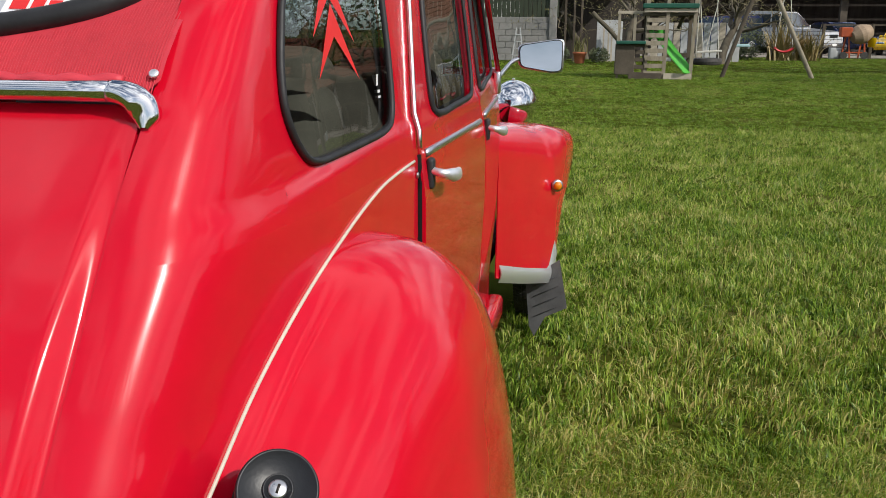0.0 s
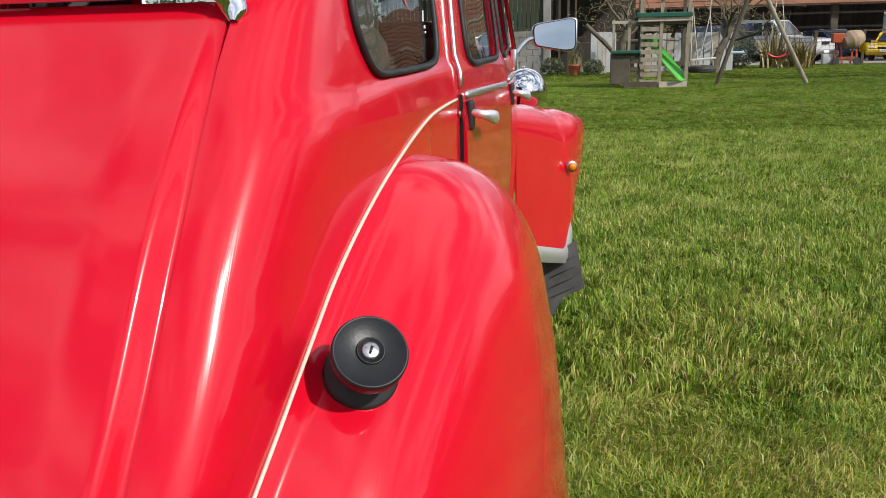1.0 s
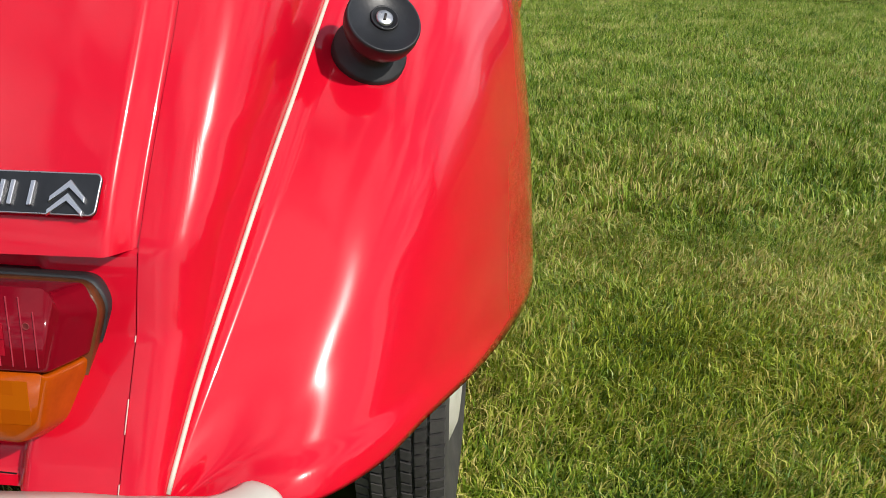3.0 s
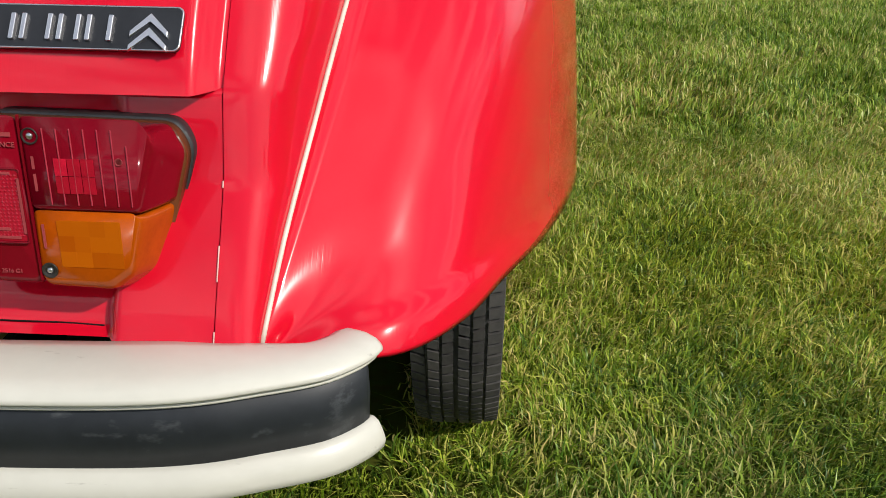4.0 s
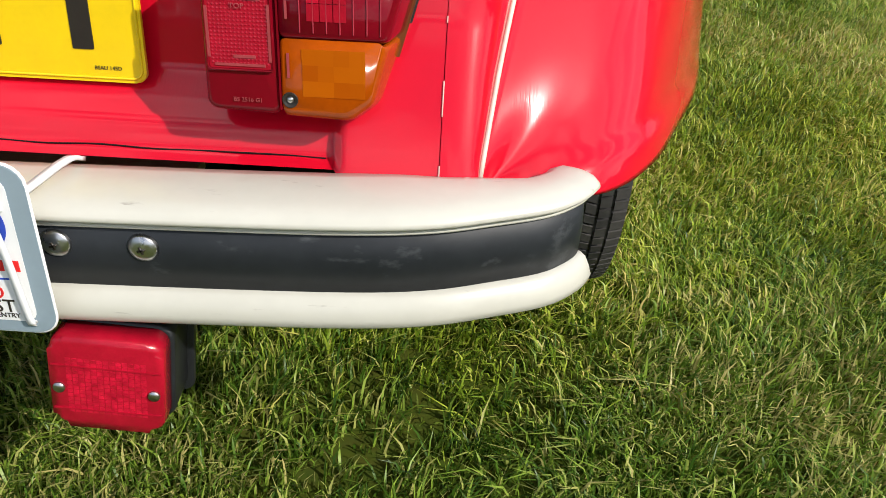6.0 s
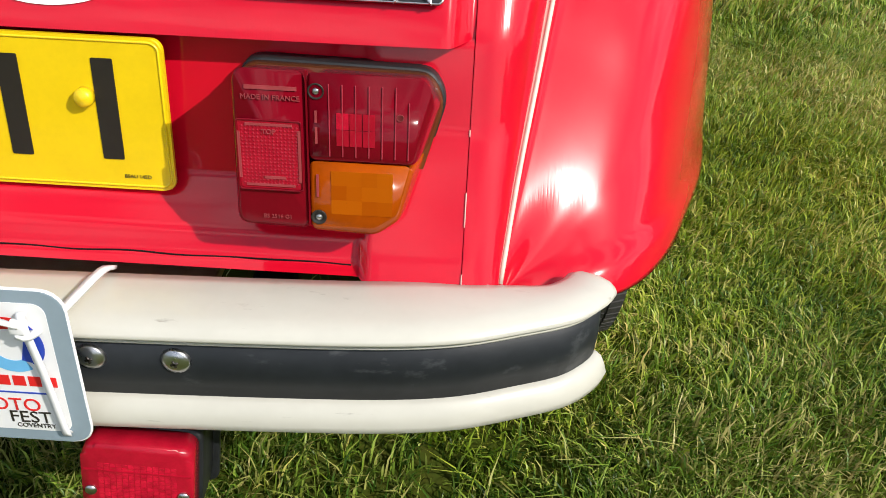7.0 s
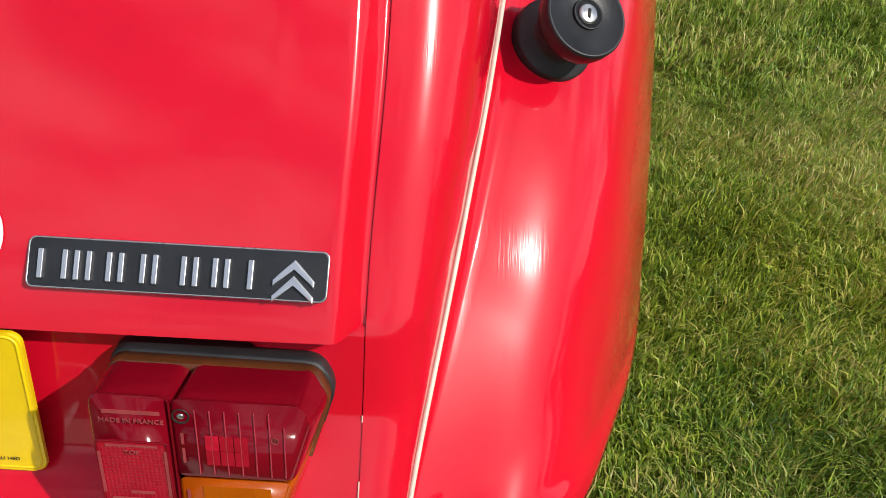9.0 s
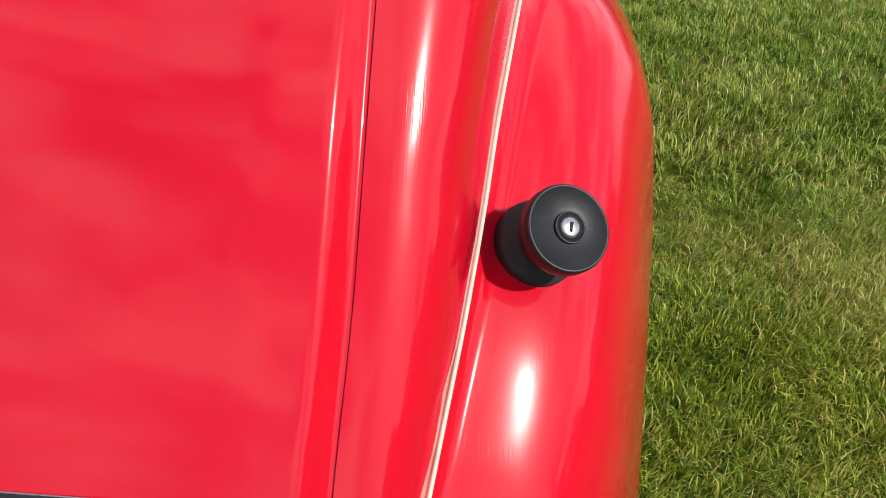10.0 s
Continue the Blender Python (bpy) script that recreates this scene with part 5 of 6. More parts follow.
for (a0, a1, material, h) in ((40, 170, M_REDP, 0.0002), (-50, 60, M_BLUEP, 0.0003), (185, 300, M_SKYP, 0.0002), (150, 200, M_ORANGEP, 0.0003)):
    part("emblem", slab(arc(0.0125, 0.0215, a0, a1), h, up @ Matrix.Translation((0.152, 0.0195, 0))), material, plaque, smooth=False)
part("emblem", rbox((0.006, 0.026, 0.0004), (0, 0, 0), 0, turn=up @ Matrix.Translation((0.163, 0.0195, 0)) @ pose(0, 0, 0, 0, 0, -14)), M_BLUEP, plaque, smooth=False)
for k in range(5):
    part("printed_bar", rbox((0.0080, 0.0080, 0.0003), (0, 0, 0), 0, turn=up @ Matrix.Translation((0.1310 + 0.0102 * k, -0.0095, 0))), M_REDP, plaque, smooth=False)
part("printed_rule", rbox((0.34, 0.0012, 0.0003), (0, 0, 0), 0, turn=up @ Matrix.Translation((0.0, -0.0195, 0))), M_BLUEP, plaque, smooth=False)
lettering("plaque_words", "MOTO", 0.0150, up @ Matrix.Translation((0.1390, -0.0305, 0)), M_REDP, plaque, 0.0002)
lettering("plaque_words", "FEST", 0.0140, up @ Matrix.Translation((0.1525, -0.0410, 0)), M_BLACK, plaque, 0.0002)
lettering("plaque_words", "COVENTRY", 0.0050, up @ Matrix.Translation((0.1550, -0.0480, 0)), M_BLACK, plaque, 0.0002)
# white cable tie through the plaque and round the bumper
tie = [rp_m @ Vector(p) for p in ((0.176, -0.053, 0.003), (0.175, -0.048, 0.006), (0.171, 0.0, 0.0075), (0.166, 0.040, 0.0085), (0.166, 0.047, 0.006))]
b = sweep(spline(tie, 20), [(-0.0026, -0.0008), (0.0026, -0.0008), (0.0026, 0.0008), (-0.0026, 0.0008)], up=Vector((0, -1, 0)))
ct = part("cable_tie", b, M_WHITE, plaque, "white plastic cable tie")
part("tie_head", rbox((0.010, 0.009, 0.006), (0, 0, 0), 0.001, 2, turn=rp_m @ Matrix.Translation((0.164, 0.039, 0.010))), M_WHITE, ct)
part("tie_tail", sweep(spline([rp_m @ Vector(p) for p in ((0.164, 0.040, 0.011), (0.156, 0.047, 0.016), (0.144, 0.051, 0.019))], 8), [(-0.0025, -0.0008), (0.0025, -0.0008), (0.0025, 0.0008), (-0.0025, 0.0008)]), M_WHITE, ct)
part("tie_loop", sweep(spline([(0.2005, 0.272, 0.424), (0.2075, 0.274, 0.4215), (0.2165, 0.300, 0.4225), (0.2235, 0.345, 0.4215), (0.2235, 0.365, 0.412)], 14), [(-0.003, -0.0012), (0.003, -0.0012), (0.003, 0.0016), (-0.003, 0.0016)]), M_WHITE, ct)

# fog lamp under the bumper
fog_m = facing(0.2485, 0.2990, 0.2790, 3, 4, -6)
fog = part("fog_lamp", slab(rounded(0.078, 0.082, 0.010), 0.040, fog_m @ Matrix.Translation((0.002, 0, -0.043)), 0.003), M_PLASTIC, None, "")
tagged(fog, "square red fog lamp in a black housing under the bumper", "lamp")
part("fog_back", slab(rounded(0.084, 0.090, 0.008), 0.006, fog_m @ Matrix.Translation((0.004, 0, -0.046)), 0.002), M_PLASTIC, fog)
fl = part("fog_lens", slab(rounded(0.077, 0.078, 0.011, 6), 0.020, fog_m @ Matrix.Translation((0, 0, -0.003)), 0.006, 4), M_LENS_BRIGHT, fog, "bright red ribbed lens")
b = bmesh.new()
for i in range(13):
    for j in range(14):
        rbox((0.0036, 0.0029, 0.0010), (0, 0, 0), 0, turn=fog_m @ Matrix.Translation((-0.0252 + 0.0042 * i, -0.0195 + 0.0034 * j - 0.004, 0.0167)) @ pose(0, 0, 0, 6 * ((i + j) % 3 - 1), 5 * ((i * 2 + j) % 3 - 1), 0), bm=b)
part("lens_pattern", b, M_LENS_HOT, fl, smooth=False)
part("lens_line", rbox((0.074, 0.0012, 0.0012), (0, 0, 0), 0, turn=fog_m @ Matrix.Translation((0, 0.0155, 0.0172))), M_LENS_BRIGHT, fl, smooth=False)
part("lens_line", rbox((0.074, 0.0012, 0.0012), (0, 0, 0), 0, turn=fog_m @ Matrix.Translation((0, -0.022, 0.0172))), M_LENS_BRIGHT, fl, smooth=False)
for x in (-0.0325, 0.0320):
    part("fog_screw", lathe([(0.0042, 0.017), (0.004, 0.0185), (0.0, 0.0185)], 16, fog_m @ Matrix.Translation((x, -0.004, 0))), M_STEEL, fog)
part("fog_bracket", rbox((0.05, 0.05, 0.006), (0.25, 0.345, 0.325), 0.001), M_DARK, fog)
RIDE[0] = 0.0

# ---- the garden beyond ----
M_WOOD = mat("weathered_wood", (0.20, 0.165, 0.115), rough=0.8, color2=(0.34, 0.30, 0.23), scale=3, bump=0.3, bump_scale=40, stretch=(4, 4, 1))
M_WOODDARK = mat("dark_stained_wood", (0.055, 0.042, 0.03), rough=0.8, color2=(0.11, 0.09, 0.065), scale=3, bump=0.3, bump_scale=40)
M_WOODPALE = mat("pale_timber", (0.42, 0.37, 0.29), rough=0.75, var=0.2, scale=4, bump=0.2)
M_GREENPL = mat("green_plastic", (0.012, 0.085, 0.055), rough=0.5, var=0.2, scale=4)
M_SLIDE = mat("bright_green_plastic", (0.09, 0.42, 0.06), rough=0.35, var=0.12, scale=4)
M_BLOCK = mat("concrete_block", (0.19, 0.19, 0.18), rough=0.9, color2=(0.29, 0.28, 0.26), scale=1.2, bump=0.4, bump_scale=30)
M_CLAD = mat("dark_green_cladding", (0.030, 0.040, 0.022), rough=0.6, var=0.25, scale=2)
M_PANEL = mat("pale_panel", (0.45, 0.46, 0.46), rough=0.8, var=0.15, scale=2)
M_TERRA = mat("terracotta", (0.42, 0.13, 0.06), rough=0.75, var=0.15, scale=6)
M_ROPE = mat("pale_rope", (0.55, 0.53, 0.47), rough=0.9, var=0.1, scale=30)
M_BARK = mat("bark", (0.065, 0.052, 0.038), rough=0.9, color2=(0.15, 0.13, 0.09), scale=6, bump=0.5, bump_scale=50)
M_TWIG = mat("twig", (0.17, 0.135, 0.08), rough=0.85, color2=(0.30, 0.26, 0.15), scale=3)
M_BUD = mat("young_leaf", (0.10, 0.11, 0.03), rough=0.7, color2=(0.22, 0.20, 0.07), scale=3)
M_FLAX = mat("flax_leaf", (0.16, 0.15, 0.05), rough=0.55, color2=(0.42, 0.30, 0.14), scale=2.5)
M_SHRUB = mat("shrub_leaf", (0.035, 0.055, 0.02), rough=0.6, color2=(0.09, 0.10, 0.04), scale=3)
M_CARWHITE = mat("silver_white_paint", (0.55, 0.57, 0.60), rough=0.3, var=0.05, scale=2, coat=0.8)
M_CARBLUE = mat("dark_blue_paint", (0.012, 0.022, 0.075), rough=0.25, var=0.1, scale=2, coat=1.0)
M_CARYELLOW = mat("yellow_paint", (0.80, 0.50, 0.005), rough=0.3, var=0.06, scale=2, coat=0.8)
M_CARGLASS = mat("car_glass", (0.02, 0.03, 0.04), rough=0.06, var=0.2, scale=2, spec=0.8)
M_ORANGE = mat("orange_machine_paint", (0.50, 0.09, 0.02), rough=0.5, color2=(0.33, 0.07, 0.03), scale=4)
M_DRUM = mat("dusty_drum", (0.33, 0.24, 0.16), rough=0.75, var=0.25, scale=4)
M_TILE = mat("red_roof_tile", (0.16, 0.06, 0.035), rough=0.85, color2=(0.26, 0.12, 0.07), scale=1.5, bump=0.6, bump_scale=12)
M_GRAVEL = mat("pale_yard", (0.26, 0.23, 0.19), rough=0.95, var=0.2, scale=3, bump=0.5, bump_scale=40)
M_REDPLASTIC = mat("red_plastic", (0.55, 0.02, 0.03), rough=0.4, var=0.1, scale=5)
M_BLUEPLASTIC = mat("pale_blue_plastic", (0.40, 0.58, 0.62), rough=0.5, var=0.1, scale=5)
M_BARNDARK = mat("barn_boards", (0.025, 0.02, 0.017), rough=0.9, color2=(0.06, 0.05, 0.042), scale=1.5, stretch=(3, 3, 0.5))


def beam(a, b, w, d=None):
    """A squared timber from a to b."""
    d = d or w
    return sweep([Vector(a), Vector(b)], [(-w / 2, -d / 2), (w / 2, -d / 2), (w / 2, d / 2), (-w / 2, d / 2)], up=Vector((0, 1, 0.01)))


# play tower
tower = empty("play_tower", "wooden play tower with a green slide and climbing slats", "play tower", at=(2.2, 20.4, 0))
TP = Matrix.Translation((-2.2, -20.4, 0))


def tpart(name, bm, material, label="", parent=tower):
    bmesh.ops.transform(bm, matrix=TP, verts=bm.verts)
    return part(name, bm, material, parent, label, smooth=False)


for x0, x1, y in ((2.20, 2.25, 20.4), (2.78, 2.84, 20.4), (1.80, 1.80, 21.3), (2.80, 2.80, 21.3), (1.80, 1.80, 20.45)):
    tpart("post", beam((x0, y, 0), (x1, y, 2.6), 0.075), M_WOOD if y < 21 else M_WOODDARK)
tpart("platform", rbox((1.20, 1.0, 0.06), (2.28, 20.88, 1.40), 0.005), M_WOODDARK)
tpart("fascia", rbox((1.14, 0.03, 0.07), (2.28, 20.33, 1.475), 0.004), M_WOODPALE, "pale timber fascia")
tpart("rail", rbox((1.20, 0.07, 0.10), (2.27, 20.30, 1.575), 0.02, 3), M_GREENPL, "dark green plastic rail")
for k in range(3):
    tpart("side_board", rbox((0.62, 0.025, 0.10), (2.50, 20.33, 1.95 + 0.12 * k), 0.004), M_WOODPALE)
for k in range(8):
    tpart("climbing_slat", rbox((0.40, 0.035, 0.095), (1.98, 20.37 + 0.02 * (k % 2), 0.12 + 0.165 * k), 0.004), M_WOOD)
for k in range(5):
    tpart("ladder_rung", rbox((0.34, 0.03, 0.085), (1.60, 20.40, 0.10 + 0.16 * k), 0.004), M_WOODDARK)
tpart("foot_board", rbox((0.60, 0.04, 0.13), (2.50, 20.33, 0.065), 0.004), M_WOODPALE)
tpart("foot_board", rbox((0.72, 0.04, 0.13), (1.80, 20.33, 0.065), 0.004), M_WOODDARK)
tpart("brace", beam((2.20, 21.2, 0.5), (2.84, 21.2, 0.5), 0.10), M_WOODDARK)
tpart("brace", beam((2.5, 20.9, 1.1), (2.62, 21.0, 1.4), 0.07), M_WOODDARK)
# lidded box at its side
tpart("side_box", rbox((0.42, 0.55, 0.66), (1.34, 20.60, 0.42), 0.01), M_WOODDARK, "dark wooden box")
tpart("box_lid", rbox((0.64, 0.70, 0.07), (1.46, 20.58, 0.79), 0.015, 2), M_GREENPL, "dark green lid")
for x in (1.19, 1.53):
    tpart("box_post", beam((x, 20.45, 0.0), (x, 20.45, 1.50), 0.06), M_WOOD)
tpart("top_beam", beam((1.15, 20.45, 1.44), (1.80, 20.45, 1.44), 0.06, 0.09), M_WOODPALE)


def slide(u, v):
    s = smoothstep(0, 1, u)
    x, y, z = lerp(2.02, 2.70, u), lerp(20.95, 20.30, u), lerp(1.02, 0.10, u ** 0.9) + 0.10 * u * u * u * 0.3
    a = lerp(-1, 1, v)
    return Vector((x + a * 0.14, y + a * 0.12, z + 0.09 * abs(a) ** 3))


tpart("slide", thicken(grid(slide, 24, 13), 0.02), M_SLIDE, "bright green plastic slide")
for x, z in ((1.98, 0.98), (2.20, 0.98)):
    tpart("slide_handle", rbox((0.13, 0.05, 0.24), (x - 0.1, 20.6, z), 0.04, 3), M_SLIDE)

# swing frame with its seats
swing = empty("swing_frame", "weathered timber swing frame with hanging seats", "swing", at=(4.35, 21.5, 0))
TP = Matrix.Translation((-4.35, -21.5, 0))
tpart("leg", tube([Vector((3.60, 21.5, 0)), Vector((4.36, 21.5, 2.45))], 0.05, 10), M_WOODDARK, parent=swing)
tpart("leg", tube([Vector((5.59, 21.5, 0)), Vector((4.34, 21.5, 2.45))], 0.05, 10), M_WOOD, parent=swing)
tpart("top_beam", tube([Vector((2.80, 20.9, 2.42)), Vector((4.40, 21.55, 2.44)), Vector((6.9, 22.4, 2.46))], 0.05, 10), M_WOOD, parent=swing)
b = lathe([(0.20, -0.05), (0.27, -0.08), (0.32, -0.06), (0.335, 0.0), (0.32, 0.06), (0.27, 0.08), (0.20, 0.05)], 30, Matrix.Translation((3.25, 21.5, 0.36)))
tyre_seat = tpart("tyre_seat", b, M_TYRE, "black tyre seat", swing)
for x0, x1 in ((2.99, 3.16), (3.38, 3.16), (3.38, 3.50), (2.96, 2.99)):
    tpart("rope", tube([Vector((x0, 21.4, 2.42 if x0 > 3 else 1.75)), Vector((x0 if x0 > 3.3 else x0 + 0.02, 21.45, 1.6)), Vector((x1, 21.5, 0.42))], 0.011, 6), M_ROPE, parent=swing)
tpart("bar_seat", rbox((0.56, 0.06, 0.05), (3.27, 21.42, 0.585), 0.015, 2, turn=pose(0, 0, 0, 0, -4, 0)), M_ROPE, "white bar seat", swing)
tpart("board_seat", rbox((0.36, 0.16, 0.06), (4.02, 21.7, 0.72), 0.02, 2), M_BLUEPLASTIC, "pale blue seat", swing)


def bucket(u, v):
    a = lerp(-1.25, 1.25, u)
    return Vector((4.93 + 0.22 * math.sin(a), 21.6 + lerp(-0.09, 0.09, v), 0.72 - 0.13 * math.cos(a) - 0.03 * math.sin(math.pi * v)))


tpart("toddler_seat", thicken(grid(bucket, 20, 6), 0.03), M_REDPLASTIC, "red plastic toddler seat", swing)
for x in (4.74, 5.12):
    tpart("rope", tube([Vector((x, 21.6, 0.70)), Vector((4.93, 21.75, 2.44))], 0.009, 6), M_ROPE, parent=swing)


# bare trees
def bare_tree(at, seed, height, spread, lean=(0, 0), leaves=500, limbs=5, name_label="bare spring tree with twiggy branches"):
    rng = random.Random(seed)
    tree = empty("tree", name_label, "tree", at=at)
    wood, twig, bud = bmesh.new(), bmesh.new(), bmesh.new()
    tips = []

    def grow(p, d, length, r, depth):
        steps = 4
        pts = [p.copy()]
        q, dd = p.copy(), d.copy()
        for _ in range(steps):
            dd = (dd + Vector((rng.gauss(0, 0.18), rng.gauss(0, 0.18), rng.gauss(0.02, 0.12)))).normalized()
            q = q + dd * length / steps
            pts.append(q.copy())
        rr = [lerp(r, r * 0.62, k / steps) for k in range(steps + 1)]
        n = 8 if depth < 2 else 4
        target = wood if depth < 3 else twig
        rings = []
        for k, c in enumerate(pts):
            t = (pts[min(k + 1, steps)] - pts[max(k - 1, 0)]).normalized()
            s = t.orthogonal().normalized()
            w = t.cross(s)
            rings.append([target.verts.new(c + (s * math.cos(a) + w * math.sin(a)) * rr[k]) for a in [2 * math.pi * j / n for j in range(n)]])
        for a, c in zip(rings, rings[1:]):
            for j in range(n):
                target.faces.new((a[j], a[(j + 1) % n], c[(j + 1) % n], c[j]))
        if depth >= 5:
            tips.extend(pts[1:])
            return
        for _ in range(limbs if depth == 0 else rng.choice((2, 3, 3))):
            k = rng.randint(2, steps) if depth else rng.randint(3, steps)
            side = Vector((rng.gauss(0, 1), rng.gauss(0, 1), rng.gauss(0.25, 0.6))).normalized()
            nd = (dd * 0.55 + side * spread).normalized()
            grow(pts[k], nd, length * rng.uniform(0.6, 0.85), rr[k] * rng.uniform(0.5, 0.72), depth + 1)

    grow(Vector((0, 0, -0.05)), Vector((lean[0], lean[1], 1)).normalized(), height * 0.33, height * 0.030, 0)
    for _ in range(leaves):
        c = rng.choice(tips) + Vector((rng.gauss(0, 0.05), rng.gauss(0, 0.05), rng.gauss(0, 0.05)))
        s = rng.uniform(0.015, 0.04)
        u = Vector((rng.gauss(0, 1), rng.gauss(0, 1), rng.gauss(0, 1))).normalized()
        w = u.orthogonal().normalized()
        bud.faces.new([bud.verts.new(c + u * s * a + w * s * 0.5 * b2) for a, b2 in ((-1, 0), (0, -1), (1, 0), (0, 1))])
    part("trunk", wood, M_BARK, tree)
    part("twigs", twig, M_TWIG, tree)
    part("crown", bud, M_BUD, tree)
    return tree


bare_tree((1.75, 27.5, 0), 3, 4.6, 0.95, (-0.35, 0), 900, 7)
bare_tree((4.6, 30.0, 0), 8, 5.2, 1.0, (0.15, 0), 900, 7)
bare_tree((0.2, 33.0, 0), 5, 6.0, 0.85, (0, 0), 700, 6)
bare_tree((13.0, 6.0, 0), 12, 7.5, 0.85, (0, 0), 600, 5)
bare_tree((9.6, 17.5, 0), 21, 8.0, 0.9, (0, 0), 400, 6)
bare_tree((12.2, 24.8, 0), 33, 11.0, 0.9, (-0.12, 0), 500, 8)
bare_tree((16.0, -4.0, 0), 15, 8.0, 0.85, (0, 0), 600, 5)
b = sweep(spline([(0.50, 27.2, 1.55), (0.75, 27.2, 1.30), (1.05, 27.3, 1.02), (1.40, 27.4, 0.62), (1.65, 27.5, 0.25), (1.75, 27.5, 0.0)], 24), circle(0.065, 8))
limb = part("leaning_trunk", b, M_BARK)
tagged(limb, "leaning bare dark tree limb beside the tower", "branch")

# block-walled shed with dark green cladding
shed = empty("shed", "grey block shed with dark green cladding above", "shed", at=(-3.2, 31, 0))
TP = Matrix.Translation((3.2, -31, 0))
tpart("block_wall", rbox((6.0, 0.2, 1.46), (-3.75, 31.0, 0.73), 0.01), M_BLOCK, "grey concrete block wall", shed)
for i in range(7):
    for j in range(12):
        tpart("block", rbox((0.43, 0.03, 0.20), (-6.3 + 0.45 * j + (0.22 if i % 2 else 0), 30.89, 0.11 + 0.208 * i), 0.008, 1), M_BLOCK, parent=shed)
for k in range(40):
    tpart("cladding_board", rbox((0.135, 0.04, 2.2), (-6.6 + 0.15 * k, 30.95, 2.56), 0.01, 1), M_CLAD, parent=shed)
tpart("corner_post", rbox((0.26, 0.26, 3.6), (-0.86, 30.95, 1.8), 0.02), M_BLOCK, parent=shed)
tpart("back_wall", rbox((3.2, 0.1, 3.6), (0.6, 33.5, 1.8), 0.01), M_BARNDARK, parent=shed)
for x in (-0.45, -0.15, 0.1):
    tpart("bay_post", rbox((0.07, 0.07, 3.2), (x, 31.2, 1.6), 0.005), M_WOODDARK, parent=shed)
tpart("lean_to_roof", rbox((3.4, 3.0, 0.08), (0.7, 32.2, 3.3), 0.01), M_TILE, parent=shed)
panel = part("panel", rbox((0.85, 0.05, 1.35), (1.05, 30.9, 0.70), 0.01, turn=pose(0, 0, 0, -4, 0, 0)), M_PANEL, smooth=False)
tagged(panel, "pale weathered sheet panel leaning on the shed", "panel")
for x in (0.86, 1.02, 1.13):
    stake = part("stake", rbox((0.055, 0.04, 1.1), (x, 30.6, 0.55), 0.006), M_WOODPALE, smooth=False)
    tagged(stake, "pale wooden stake standing against the panel", "stake", "stakes by the panel")
pal = empty("fence_panel", "grey upright boards fence behind the swing", "fence", at=(3.4, 32, 0))
TP = Matrix.Translation((-3.4, -32, 0))
for k in range(12):
    tpart("board", rbox((0.22, 0.03, 1.3), (2.6 + 0.25 * k, 32.0, 0.65), 0.006), M_PANEL if k % 3 else M_WOODPALE, parent=pal)

# flower pot with a young plant
pot = part("flower_pot", lathe([(0.0, 0.02), (0.13, 0.0), (0.15, 0.03), (0.20, 0.30), (0.22, 0.31), (0.22, 0.36), (0.19, 0.36), (0.18, 0.30), (0.0, 0.28)], 24, Matrix.Translation((0.13, 28.9, 0.0))), M_TERRA)
tagged(pot, "terracotta flower pot with a young plant", "flower pot")


def strap_leaves(name, at, n, length, width, material, seed, up=1.1, parent=None):
    """A tuft of long arching leaves."""
    rng = random.Random(seed)
    bm = bmesh.new()
    for _ in range(n):
        a = rng.uniform(0, 2 * math.pi)
        l = length * rng.uniform(0.5, 1.15)
        out = rng.uniform(0.15, 1.0)
        base = Vector(at) + Vector((rng.gauss(0, width * 3), rng.gauss(0, width * 3), 0))
        prev = None
        side = Vector((-math.sin(a), math.cos(a), 0))
        for k in range(6):
            f = k / 5
            p = base + Vector((math.cos(a) * out * l * f * (0.5 + 0.5 * f), math.sin(a) * out * l * f * (0.5 + 0.5 * f), l * up * (f - 0.5 * out * f * f)))
            w = width * (1 - f ** 2) + 0.002
            row = (bm.verts.new(p - side * w / 2), bm.verts.new(p + side * w / 2))
            if prev:
                bm.faces.new((prev[0], prev[1], row[1], row[0]))
            prev = row
    return part(name, bm, material, parent, smooth=False)


strap_leaves("plant", (0.13, 28.9, 0.32), 30, 0.55, 0.03, M_BUD, 2, 1.3, pot)
flax = strap_leaves("flax_bush", (7.2, 34.0, 0), 170, 1.45, 0.06, M_FLAX, 4)
tagged(flax, "spiky tan and green flax bush by the fence", "bush")
flax = strap_leaves("flax_bush", (8.1, 34.2, 0), 120, 1.2, 0.06, M_FLAX, 6)
tagged(flax, "spiky tan and green flax bush by the fence", "bush")


def shrub(at, n, size, seed):
    rng = random.Random(seed)
    bm = bmesh.new()
    for _ in range(n):
        d = Vector((rng.gauss(0, 1), rng.gauss(0, 1), rng.gauss(0, 1))).normalized() * rng.uniform(0.3, 1) ** 0.5
        c = Vector(at) + Vector((d.x * size[0], d.y * size[1], size[2] * (0.5 + 0.5 * d.z)))
        u = Vector((rng.gauss(0, 1), rng.gauss(0, 1), rng.gauss(0, 1))).normalized()
        w = u.orthogonal().normalized()
        s = rng.uniform(0.03, 0.07)
        bm.faces.new([bm.verts.new(c + u * s * a + w * s * 0.5 * b2) for a, b2 in ((-1, 0), (0, -1), (1, 0), (0, 1))])
    ob = part("shrub", bm, M_SHRUB, smooth=False)
    return tagged(ob, "dark leafy garden shrub by the wire fence", "shrub")


